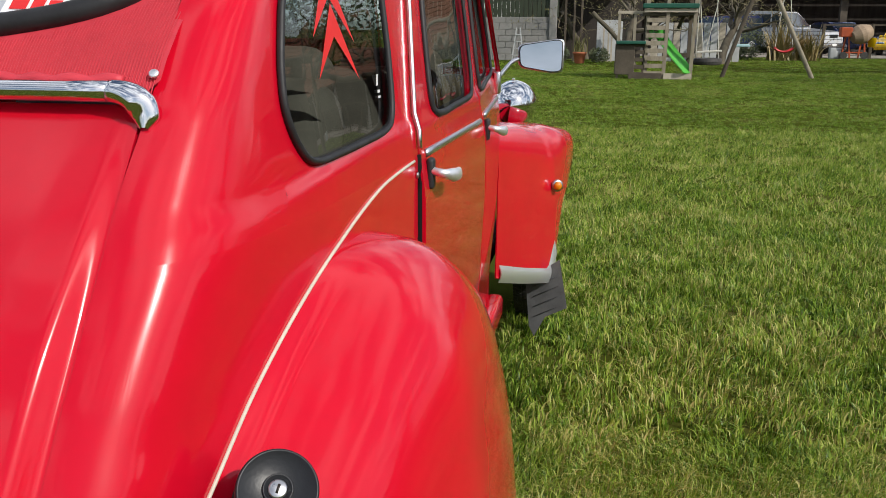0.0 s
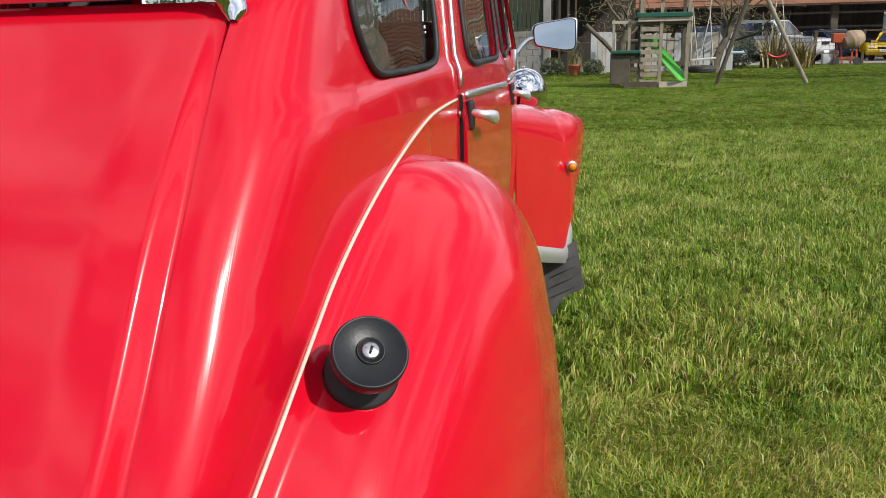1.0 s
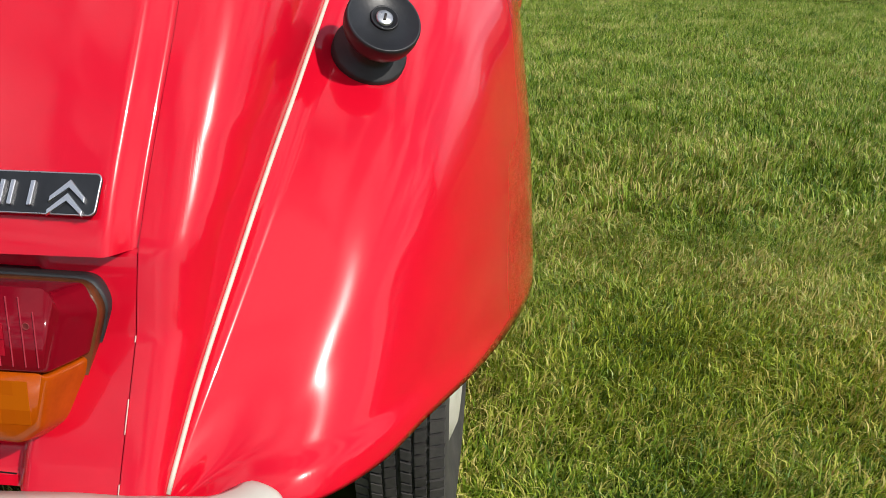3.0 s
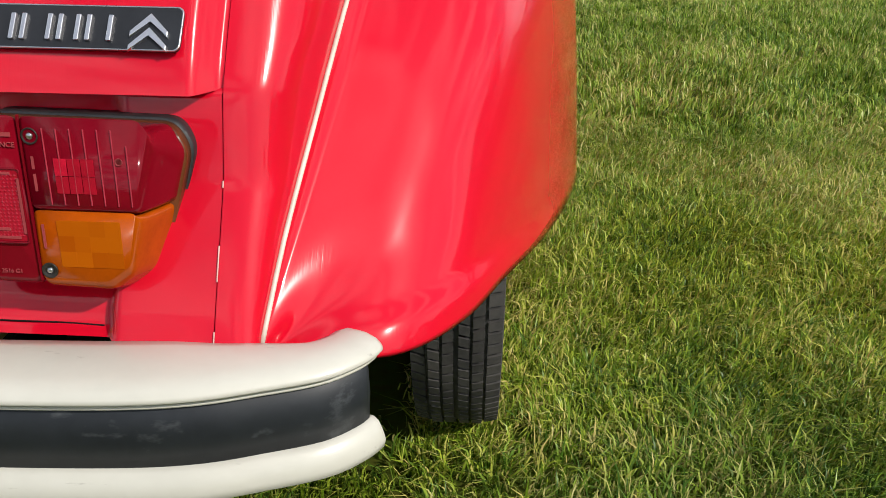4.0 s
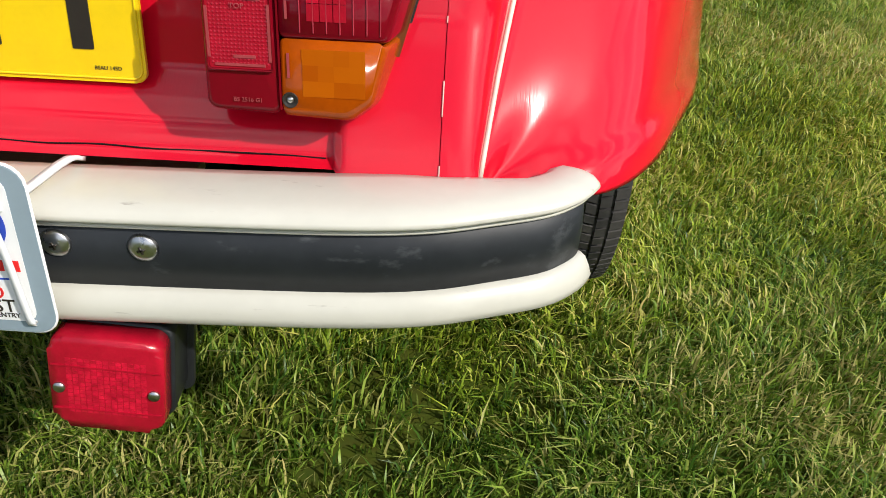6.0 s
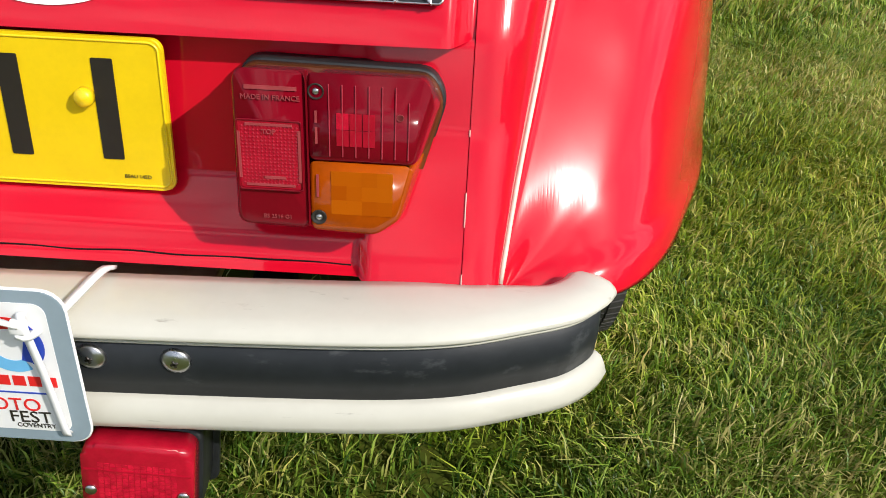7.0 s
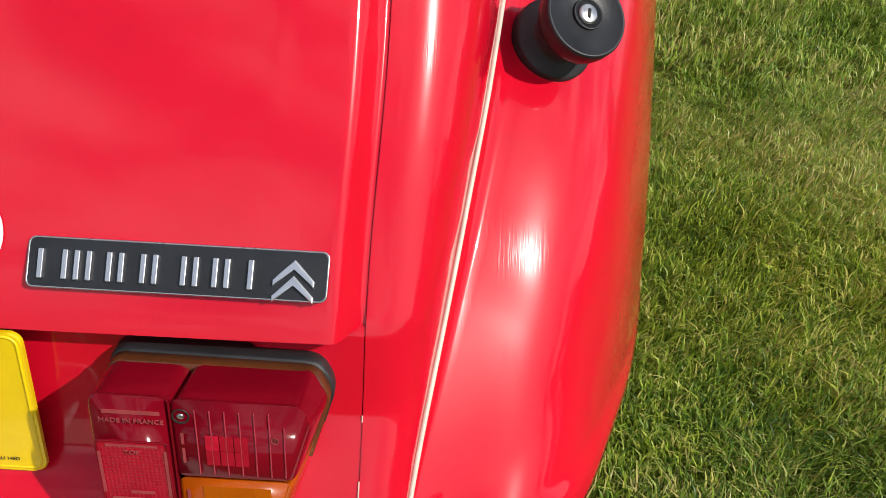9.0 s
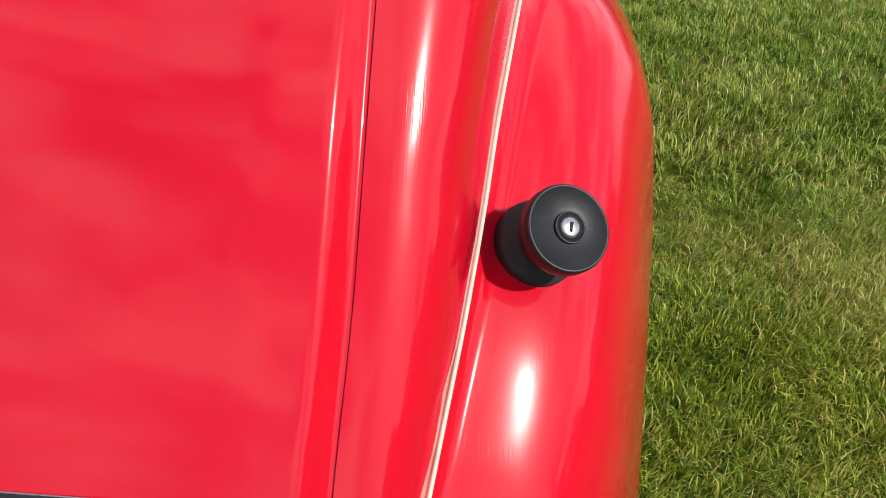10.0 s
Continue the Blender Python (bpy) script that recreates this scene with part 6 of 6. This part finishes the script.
shrub((6.0, 34.4, 0), 1500, (0.8, 0.5, 1.2), 3)
shrub((5.1, 34.8, 0), 900, (0.6, 0.4, 0.7), 4)
shrub((-0.6, 29.6, 0), 500, (0.4, 0.3, 0.6), 5)
shrub((0.75, 29.7, 0), 400, (0.35, 0.3, 0.5), 6)

# step ladder by the shed
sl = empty("step_ladder", "pale aluminium step ladder standing open by the shed", "ladder", at=(-1.9, 29.6, 0))
TP = Matrix.Translation((1.9, -29.6, 0))
for x0, x1, y0, y1 in ((-2.10, -1.98, 29.5, 29.65), (-1.70, -1.86, 29.5, 29.65), (-2.05, -1.98, 30.0, 29.65), (-1.75, -1.86, 30.0, 29.65)):
    tpart("stile", beam((x0, y0, 0), (x1, y1, 1.10), 0.035), M_PANEL, parent=sl)
for k in range(4):
    f = 0.2 + 0.2 * k
    tpart("tread", rbox((lerp(0.38, 0.14, f), 0.08, 0.03), (lerp(-1.9, -1.92, f), lerp(29.5, 29.65, f), 1.1 * f), 0.004), M_PANEL, parent=sl)

# wire fence
fence = empty("wire_fence", "dark wire fence with timber posts along the yard", "fence", at=(9.0, 37, 0))
TP = Matrix.Translation((-9.0, -37, 0))
for x in (3.6, 5.5, 7.4, 9.25, 11.03, 12.9, 14.8, 16.7):
    tpart("post", beam((x, 37, 0), (x + 0.02, 37, 1.32), 0.10), M_WOODDARK, parent=fence)
for k in range(8):
    tpart("wire", tube([Vector((3.5, 37, 0.12 + 0.15 * k)), Vector((17, 37, 0.12 + 0.15 * k))], 0.006, 5), M_DARK, parent=fence)
tpart("top_rail", beam((9.2, 37.0, 1.27), (17, 37.0, 1.29), 0.05), M_WOODDARK, parent=fence)
b = bmesh.new()
for k in range(90):
    tube([Vector((3.5 + 0.15 * k, 37, 0.12)), Vector((3.5 + 0.15 * k, 37, 1.17))], 0.003, 4, bm=b)
tpart("uprights", b, M_DARK, parent=fence)

# yard beyond the fence
yard = part("yard", rbox((60, 22, 0.02), (22, 48.5, 0.012), 0), M_GRAVEL, smooth=False)
tagged(yard, "pale gravel yard beyond the fence", "yard", kind="structure")
for x, y in ((9.65, 36.6), (16.6, 36.4)):
    kb = part("block", rbox((0.40, 0.3, 0.42), (x, y, 0.21), 0.03), M_PANEL)
    tagged(kb, "pale concrete block at the foot of the fence", "block")
stone = part("boulder", lathe([(0.0, 0.0), (0.38, 0.02), (0.42, 0.15), (0.30, 0.32), (0.0, 0.38)], 14, Matrix.Translation((13.6, 35.8, 0))), M_PANEL)
tagged(stone, "pale rounded stone on the lawn's edge", "stone")


# parked vehicles
def vehicle(at, turn, length, width, height, paint, label, shape):
    """A parked car from its side profile; x along its length, front at +x."""
    v = empty("parked_car", label, "car", at=at)
    v.rotation_euler = (0, 0, radians(turn))
    L2, h = length / 2, height
    if shape == "suv":
        low = [(-L2, 0.45), (-L2 * 0.98, h * 0.60), (L2 * 0.36, h * 0.60), (L2 * 0.92, h * 0.53), (L2, h * 0.46), (L2, 0.42), (L2 * 0.9, 0.34), (-L2 * 0.95, 0.34)]
        top = [(-L2 * 0.97, h * 0.60), (-L2 * 0.86, h * 0.97), (-L2 * 0.7, h), (L2 * 0.02, h * 0.985), (L2 * 0.36, h * 0.60)]
    else:
        low = [(-L2, 0.40), (-L2 * 0.97, h * 0.62), (-L2 * 0.5, h * 0.64), (L2 * 0.45, h * 0.62), (L2 * 0.93, h * 0.50), (L2, h * 0.36), (L2 * 0.95, 0.24), (-L2 * 0.95, 0.24)]
        top = [(-L2 * 0.72, h * 0.62), (-L2 * 0.45, h * 0.98), (L2 * 0.05, h), (L2 * 0.46, h * 0.62)]
    lay = Matrix.Translation((0, width / 2, 0)) @ pose(0, 0, 0, 90, 0, 0)
    part("body", slab(smooth_corners(low, 0.12, 4), width, lay, 0.05, 2), paint, v, smooth=False)
    lay2 = Matrix.Translation((0, width * 0.45, 0)) @ pose(0, 0, 0, 90, 0, 0)
    part("cabin", slab(smooth_corners(top, 0.10, 4), width * 0.90, lay2, 0.07, 2), paint, v, smooth=False)
    # panes
    for s in (-1, 1):
        x0, x1 = top[0][0] + 0.2, top[-1][0] - 0.30
        zs, zt = h * 0.63, h * 0.92
        n = 3 if shape == "suv" else 2
        for k in range(n):
            a, c = lerp(x0, x1, k / n) + 0.04, lerp(x0, x1, (k + 1) / n) - 0.04
            cut = 0.28 if k == n - 1 else 0.0
            q = [(a, zs), (c, zs), (c - cut, zt), (a, zt)]
            b = bmesh.new()
            b.faces.new([b.verts.new((x, s * (width * 0.45 + 0.004), z)) for x, z in q])
            part("side_window", thicken(b, 0.01), M_CARGLASS, v, smooth=False)
    xa, xb = top[-1][0], top[-2][0]
    b = bmesh.new()
    b.faces.new([b.verts.new((lerp(xa, xb, f) + 0.03, y * width * 0.40, lerp(top[-1][1], top[-2][1], f) + 0.01)) for f, y in ((0.08, -1), (0.08, 1), (0.88, 0.88), (0.88, -0.88))])
    part("windscreen", thicken(b, 0.012), M_CARGLASS, v, smooth=False)
    b = bmesh.new()
    b.faces.new([b.verts.new((lerp(top[0][0], top[1][0], f) - 0.02, y * width * 0.38, lerp(top[0][1], top[1][1], f))) for f, y in ((0.1, -1), (0.1, 1), (0.85, 0.9), (0.85, -0.9))])
    part("rear_window", thicken(b, 0.012), M_CARGLASS, v, smooth=False)
    for s in (-1, 1):
        part("headlight", rbox((0.05, 0.32, 0.16), (L2 * 0.985, s * width * 0.34, h * 0.42), 0.03, 2), M_CHROME, v)
        part("tail_light", rbox((0.05, 0.16, 0.30), (-L2 * 0.985, s * width * 0.40, h * 0.46), 0.02, 2), M_LENS_BRIGHT, v)
        part("wing_mirror", rbox((0.12, 0.18, 0.14), (L2 * 0.26, s * (width / 2 + 0.08), h * 0.64), 0.03, 2), paint, v)
    part("grille", rbox((0.04, width * 0.42, 0.16), (L2 * 0.992, 0, h * 0.42), 0.01), M_PLASTIC, v)
    part("front_bumper", rbox((0.16, width * 0.98, 0.18), (L2 * 0.98, 0, 0.42), 0.05, 2), M_STEEL if shape == "suv" else paint, v)
    part("rear_bumper", rbox((0.16, width * 0.98, 0.18), (-L2 * 0.98, 0, 0.42), 0.05, 2), M_PLASTIC, v)
    part("plate_blank", rbox((0.02, 0.5, 0.11), (L2 * 1.005 + 0.06, 0, 0.44), 0.005), M_WHITE, v)
    wr = 0.36 if shape == "suv" else 0.30
    for x in (-L2 * 0.62, L2 * 0.64):
        for s in (-1, 1):
            m = Matrix.Translation((x, s * (width / 2 - 0.10), wr)) @ pose(0, 0, 0, 90, 0, 0)
            w = part("wheel", lathe([(0.0, -0.09), (wr * 0.9, -0.10), (wr, -0.07), (wr, 0.07), (wr * 0.9, 0.10), (0.0, 0.09)], 24, m), M_TYRE, v)
            part("rim", lathe([(0.0, -s * 0.115), (wr * 0.5, -s * 0.112), (wr * 0.62, -s * 0.10)], 20, m), M_STEEL, w)
    return v


vehicle((9.1, 43.5, 0), -38, 4.5, 1.85, 1.92, M_CARWHITE, "silver white off-road car parked in the yard", "suv")
vehicle((5.9, 43.0, 0), -150, 4.4, 1.85, 1.72, M_CARBLUE, "dark blue estate car parked in the yard", "suv")
vehicle((14.2, 43.0, 0), -120, 4.2, 1.75, 1.25, M_CARYELLOW, "bright yellow sports car parked in the yard", "coupe")
vehicle((12.0, 46.0, 0), -60, 4.2, 1.75, 1.45, M_CARBLUE, "dark blue saloon car parked by the barn", "coupe")

# cement mixer
mixer = empty("cement_mixer", "orange cement mixer with a dusty drum", "mixer", at=(10.2, 36.4, 0))
TP = Matrix.Translation((-10.2, -36.4, 0))
tpart("drum", lathe([(0.0, -0.38), (0.22, -0.36), (0.36, -0.12), (0.37, 0.05), (0.25, 0.36), (0.23, 0.38), (0.20, 0.36)], 26, Matrix.Translation((10.48, 36.4, 0.93)) @ pose(0, 0, 0, 0, 70, 15)), M_DRUM, "dusty drum", mixer)
tpart("motor_box", rbox((0.42, 0.35, 0.36), (9.93, 36.4, 1.0), 0.03, 2), M_ORANGE, "orange motor box", mixer)
for x0, x1 in ((9.95, 9.85), (10.05, 10.15), (10.55, 10.45), (10.6, 10.7)):
    tpart("leg", beam((x0, 36.4, 0.9), (x1, 36.4, 0.05), 0.055), M_ORANGE, parent=mixer)
tpart("cross_bar", beam((9.85, 36.4, 0.25), (10.7, 36.4, 0.25), 0.05), M_ORANGE, parent=mixer)
for x in (9.9, 10.65):
    tpart("wheel", lathe([(0.0, -0.03), (0.13, -0.03), (0.14, 0.0), (0.13, 0.03), (0.0, 0.03)], 18, Matrix.Translation((x, 36.3, 0.14)) @ pose(0, 0, 0, 90, 0, 0)), M_TYRE, parent=mixer)
bucket_ob = part("bucket", lathe([(0.0, 0.0), (0.13, 0.0), (0.17, 0.34), (0.18, 0.35), (0.16, 0.34), (0.12, 0.03), (0.0, 0.03)], 20, Matrix.Translation((10.95, 36.6, 0.45))), M_CARYELLOW)
tagged(bucket_ob, "yellow bucket hanging on the fence", "bucket")

# open barn with a tiled roof
barn = empty("barn", "open-fronted dark barn with a red tiled roof", "barn", at=(14, 50, 0))
TP = Matrix.Translation((-14, -50, 0))
tpart("back_wall", rbox((44, 0.2, 4.0), (18, 54.0, 2.0), 0), M_BARNDARK, parent=barn)
tpart("side_wall", rbox((0.2, 7.5, 4.0), (-3.0, 50.5, 2.0), 0), M_BARNDARK, parent=barn)
for x in (4.0, 8.2, 12.4, 16.0, 19.6, 23.2):
    tpart("post", beam((x, 47.2, 0), (x, 47.2, 2.9), 0.32), M_WOODDARK if x < 16 else M_BLOCK, parent=barn)
tpart("pier", rbox((1.6, 0.3, 2.9), (17.2, 47.2, 1.45), 0.01), M_BLOCK, parent=barn)
tpart("wall_plate", beam((-3, 47.2, 2.75), (40, 47.2, 2.75), 0.25), M_WOODDARK, parent=barn)
for k in range(16):
    b = bmesh.new()
    rbox((43.4, 0.40, 0.05), (18.4, 46.7 + 0.36 * k, 2.80 + 0.27 * k), 0, turn=pose(0, 0, 0, 36, 0, 0), bm=b)
    tpart("tile_course", b, M_TILE, parent=barn)
tpart("hanging_sheet", rbox((0.35, 0.05, 1.4), (15.1, 48.0, 1.6), 0.01), M_PANEL, parent=barn)


# far woods that close the view all round
def woods(n, r0, r1, a0, a1, h, seed):
    rng = np.random.default_rng(seed)
    a = np.radians(rng.uniform(a0, a1, n))
    r = rng.uniform(r0, r1, n)
    top = h * (0.65 + 0.35 * np.sin(a * 17 + 1.3) * np.sin(a * 7.1))
    z = top * rng.uniform(0, 1, n) ** 0.8
    c = np.stack([r * np.sin(a), r * np.cos(a), z], 1)
    u = rng.normal(0, 1, (n, 3))
    w = np.cross(u, rng.normal(0, 1, (n, 3)))
    u /= np.linalg.norm(u, axis=1)[:, None]
    w /= np.linalg.norm(w, axis=1)[:, None]
    s = rng.uniform(0.10, 0.32, n)[:, None]
    v = np.stack([c - u * s, c - w * s * 0.4, c + u * s, c + w * s * 0.4], 1).reshape(-1, 3)
    me = bpy.data.meshes.new("woods")
    me.from_pydata(v.tolist(), [], np.arange(4 * n).reshape(-1, 4).tolist())
    ob = part("woods", me, M_SHRUB, smooth=False)
    return tagged(ob, "dark leafless woods far behind the garden", "woods", kind="stuff")


woods(26000, 60, 72, -60, 60, 7, 1)
# unseen woods beside and behind, added for the paint and mirror to reflect
woods(46000, 45, 60, 60, 130, 9.0, 2)
woods(40000, 45, 60, 130, 300, 4.5, 7)


# ---- ground ----
def grass_mat(name, dark, mid, light, dry, patch=0.9):
    """Blades or turf: green by patches, with dry straw here and there."""
    m = bpy.data.materials.new(name)
    m.use_nodes = True
    nt = m.node_tree
    b = nt.nodes["Principled BSDF"]
    b.inputs["Roughness"].default_value = 0.36
    b.inputs["Specular IOR Level"].default_value = 0.22
    if "blade" not in name:
        b.inputs["Roughness"].default_value, b.inputs["Specular IOR Level"].default_value = 1.0, 0.0
    ge = nt.nodes.new("ShaderNodeNewGeometry")
    co = nt.nodes.new("ShaderNodeTexCoord")
    big = nt.nodes.new("ShaderNodeTexNoise")
    big.inputs["Scale"].default_value = patch
    big.inputs["Detail"].default_value = 5
    nt.links.new(co.outputs["Object"], big.inputs["Vector"])
    fine = nt.nodes.new("ShaderNodeTexNoise")
    fine.inputs["Scale"].default_value = 60
    fine.inputs["Detail"].default_value = 5
    nt.links.new(co.outputs["Object"], fine.inputs["Vector"])
    add = nt.nodes.new("ShaderNodeMath")
    add.operation = "MULTIPLY_ADD"
    add.inputs[1].default_value = 0.62
    nt.links.new(ge.outputs["Random Per Island"], add.inputs[0])
    mul = nt.nodes.new("ShaderNodeMath")
    mul.operation = "MULTIPLY"
    mul.inputs[1].default_value = 0.75
    nt.links.new(big.outputs["Fac"], mul.inputs[0])
    nt.links.new(mul.outputs[0], add.inputs[2])
    rp = nt.nodes.new("ShaderNodeValToRGB")
    el = rp.color_ramp.elements
    el[0].position, el[0].color = 0.25, (*dark, 1)
    el[1].position, el[1].color = 0.99, (*dry, 1)
    e = el.new(0.5)
    e.color = (*mid, 1)
    e = el.new(0.76)
    e.color = (*light, 1)
    nt.links.new(add.outputs[0], rp.inputs["Fac"])
    mx = nt.nodes.new("ShaderNodeMixRGB")
    mx.blend_type = "MULTIPLY"
    mx.inputs["Fac"].default_value = 0.5
    nt.links.new(rp.outputs["Color"], mx.inputs["Color1"])
    nt.links.new(fine.outputs["Color"], mx.inputs["Color2"])
    nt.links.new(rp.outputs["Color"] if "blade" in name else mx.outputs["Color"], b.inputs["Base Color"])
    if "blade" in name:
        tl = nt.nodes.new("ShaderNodeBsdfTranslucent")
        ms = nt.nodes.new("ShaderNodeMixShader")
        ms.inputs["Fac"].default_value = 0.25
        nt.links.new(rp.outputs["Color"], tl.inputs["Color"])
        nt.links.new(b.outputs["BSDF"], ms.inputs[1])
        nt.links.new(tl.outputs["BSDF"], ms.inputs[2])
        nt.links.new(ms.outputs["Shader"], nt.nodes["Material Output"].inputs["Surface"])
    return m


# turf darkened: the shade in the gaps between blades is put into its colour
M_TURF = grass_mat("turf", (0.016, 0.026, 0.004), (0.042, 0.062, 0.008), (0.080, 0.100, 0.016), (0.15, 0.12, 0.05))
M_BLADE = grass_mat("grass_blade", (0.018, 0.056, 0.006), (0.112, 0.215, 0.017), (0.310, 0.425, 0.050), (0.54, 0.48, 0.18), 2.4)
# lit copy of the blades: yellower, with the brightness in their colour
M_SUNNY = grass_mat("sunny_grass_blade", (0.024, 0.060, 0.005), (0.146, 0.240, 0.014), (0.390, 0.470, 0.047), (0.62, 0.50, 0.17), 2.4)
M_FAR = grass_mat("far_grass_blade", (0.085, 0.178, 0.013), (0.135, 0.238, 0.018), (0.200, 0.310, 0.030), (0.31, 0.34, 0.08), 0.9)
# darker copy that carries a soft shadow on the lawn in its colour
M_SHADED = grass_mat("shaded_grass_blade", (0.012, 0.038, 0.004), (0.062, 0.136, 0.011), (0.240, 0.345, 0.040), (0.48, 0.42, 0.15), 2.4)

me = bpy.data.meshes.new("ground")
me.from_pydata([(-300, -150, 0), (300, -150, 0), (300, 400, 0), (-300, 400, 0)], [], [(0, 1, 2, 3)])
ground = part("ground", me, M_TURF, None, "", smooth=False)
tagged(ground, "mown green lawn with dry straw patches", "lawn", kind="structure")


def blades(n, box, height, width, seed, bend=1.0, segs=2, tuft=9, hole=None, material=None, edge=None):
    """Lawn in a rectangle: n blades in small tufts, each tuft combed its own way, with thick and worn patches."""
    rng = np.random.default_rng(seed)
    k = max(1, n // tuft)
    tx, ty = rng.uniform(box[0], box[1], k), rng.uniform(box[2], box[3], k)
    worn = np.sin(tx * 7.1 + 2 * np.sin(ty * 4.3)) * np.sin(ty * 6.3 + 1.7 * np.sin(tx * 5.1)) + 0.6 * np.sin(tx * 19 + 2 * np.sin(ty * 13)) * np.sin(ty * 17 + 2 * np.sin(tx * 11))
    keep = rng.uniform(0, 1, k) < np.clip(1.0 - 0.24 * worn, 0.6, 1)
    if hole:
        keep &= ~((tx > hole[0]) & (tx < hole[1]) & (ty > hole[2]) & (ty < hole[3]))
    # wavy bounds between the darker, brighter and plain blade zones
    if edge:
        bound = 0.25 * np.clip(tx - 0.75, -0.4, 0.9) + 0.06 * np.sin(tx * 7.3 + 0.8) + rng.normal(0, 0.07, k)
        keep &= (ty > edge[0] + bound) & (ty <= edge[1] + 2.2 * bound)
    tx, ty, worn = tx[keep], ty[keep], worn[keep]
    k = len(tx)
    comb = 1.6 * np.sin(tx * 9 + 1.5 * np.sin(ty * 7)) + 1.6 * np.sin(ty * 8 + 1.3 * np.sin(tx * 10)) + rng.normal(0, 1.2, k)
    tall = rng.uniform(0.55, 1.25, k) * (1 - 0.22 * worn)
    flat = rng.uniform(0.5, 1.6, k)
    i = np.repeat(np.arange(k), tuft)
    n = len(i)
    spread = 0.009 if segs == 2 else width * 3
    x, y = tx[i] + rng.normal(0, spread, n), ty[i] + rng.normal(0, spread, n)
    h = height * rng.uniform(0.35, 1.3, n) * tall[i]
    la = comb[i] + rng.normal(0, 1.0, n)
    lean = h * bend * flat[i] * rng.uniform(0.2, 1.4, n)
    h = h * np.clip(1.15 - 0.25 * lean / np.maximum(h, 1e-6), 0.35, 1)
    a = la + np.pi / 2 + rng.normal(0, 0.9, n)
    w = width * rng.uniform(0.55, 1.35, n)
    sx, sy = np.cos(a) * w / 2, np.sin(a) * w / 2
    lx, ly = np.cos(la) * lean, np.sin(la) * lean
    z = 0 * h
    if segs == 2:
        pts = [(x - sx, y - sy, z), (x + sx, y + sy, z), (x - sx * 0.9 + lx * 0.32, y - sy * 0.9 + ly * 0.32, h * 0.72),
               (x + sx * 0.9 + lx * 0.32, y + sy * 0.9 + ly * 0.32, h * 0.72), (x + lx, y + ly, h * 0.92)]
        faces = np.array([[0, 1, 3], [0, 3, 2], [2, 3, 4]])
    else:
        pts = [(x - sx, y - sy, z), (x + sx, y + sy, z), (x + lx, y + ly, h)]
        faces = np.array([[0, 1, 2]])
    m = len(pts)
    co = np.stack([np.stack(p, 1) for p in pts], 1).reshape(-1, 3)
    tri = (faces[None] + (np.arange(n) * m)[:, None, None]).reshape(-1, 3)
    me = bpy.data.meshes.new("grass")
    me.vertices.add(len(co))
    me.vertices.foreach_set("co", co.ravel())
    me.loops.add(tri.size)
    me.loops.foreach_set("vertex_index", tri.ravel().astype(np.int32))
    me.polygons.add(len(tri))
    me.polygons.foreach_set("loop_start", np.arange(0, tri.size, 3, dtype=np.int32))
    me.polygons.foreach_set("loop_total", np.full(len(tri), 3, dtype=np.int32))
    me.update(calc_edges=True)
    ob = part("grass", me, material or M_BLADE, None, "", smooth=False)
    return tagged(ob, "short lawn grass blades with some dry straw", "grass", kind="stuff")


# soft shadow near the car, painted by darker blades; brighter ones beyond it
blades(210000, (-0.5, 2.0, 0.10, 1.3), 0.034, 0.0026, 8, material=M_SHADED, edge=(-1.0, 0.80), hole=(-0.6, 0.5, 0.95, 3))
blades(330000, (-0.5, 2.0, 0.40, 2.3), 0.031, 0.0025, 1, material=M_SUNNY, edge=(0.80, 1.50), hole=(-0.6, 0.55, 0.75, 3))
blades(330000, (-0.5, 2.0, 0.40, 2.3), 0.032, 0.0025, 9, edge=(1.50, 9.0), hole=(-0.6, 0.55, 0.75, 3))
blades(170000, (0.55, 4.0, 2.2, 5.5), 0.040, 0.0038, 2, bend=0.8)
blades(40000, (2.0, 3.2, 0.10, 2.3), 0.040, 0.0036, 7)
blades(150000, (0.3, 7.0, 5.4, 10.0), 0.040, 0.0060, 3, bend=0.8, segs=1)
blades(340000, (-3.0, 14.0, 9.8, 24.0), 0.026, 0.010, 4, segs=1, material=M_FAR)
blades(90000, (-8.0, 24.0, 24.0, 37.0), 0.026, 0.022, 5, segs=1, material=M_FAR)
blades(110000, (-5.0, 7.0, -5.0, 8.0), 0.036, 0.010, 6, segs=1, hole=(-0.4, 3.2, 0.1, 5.5))
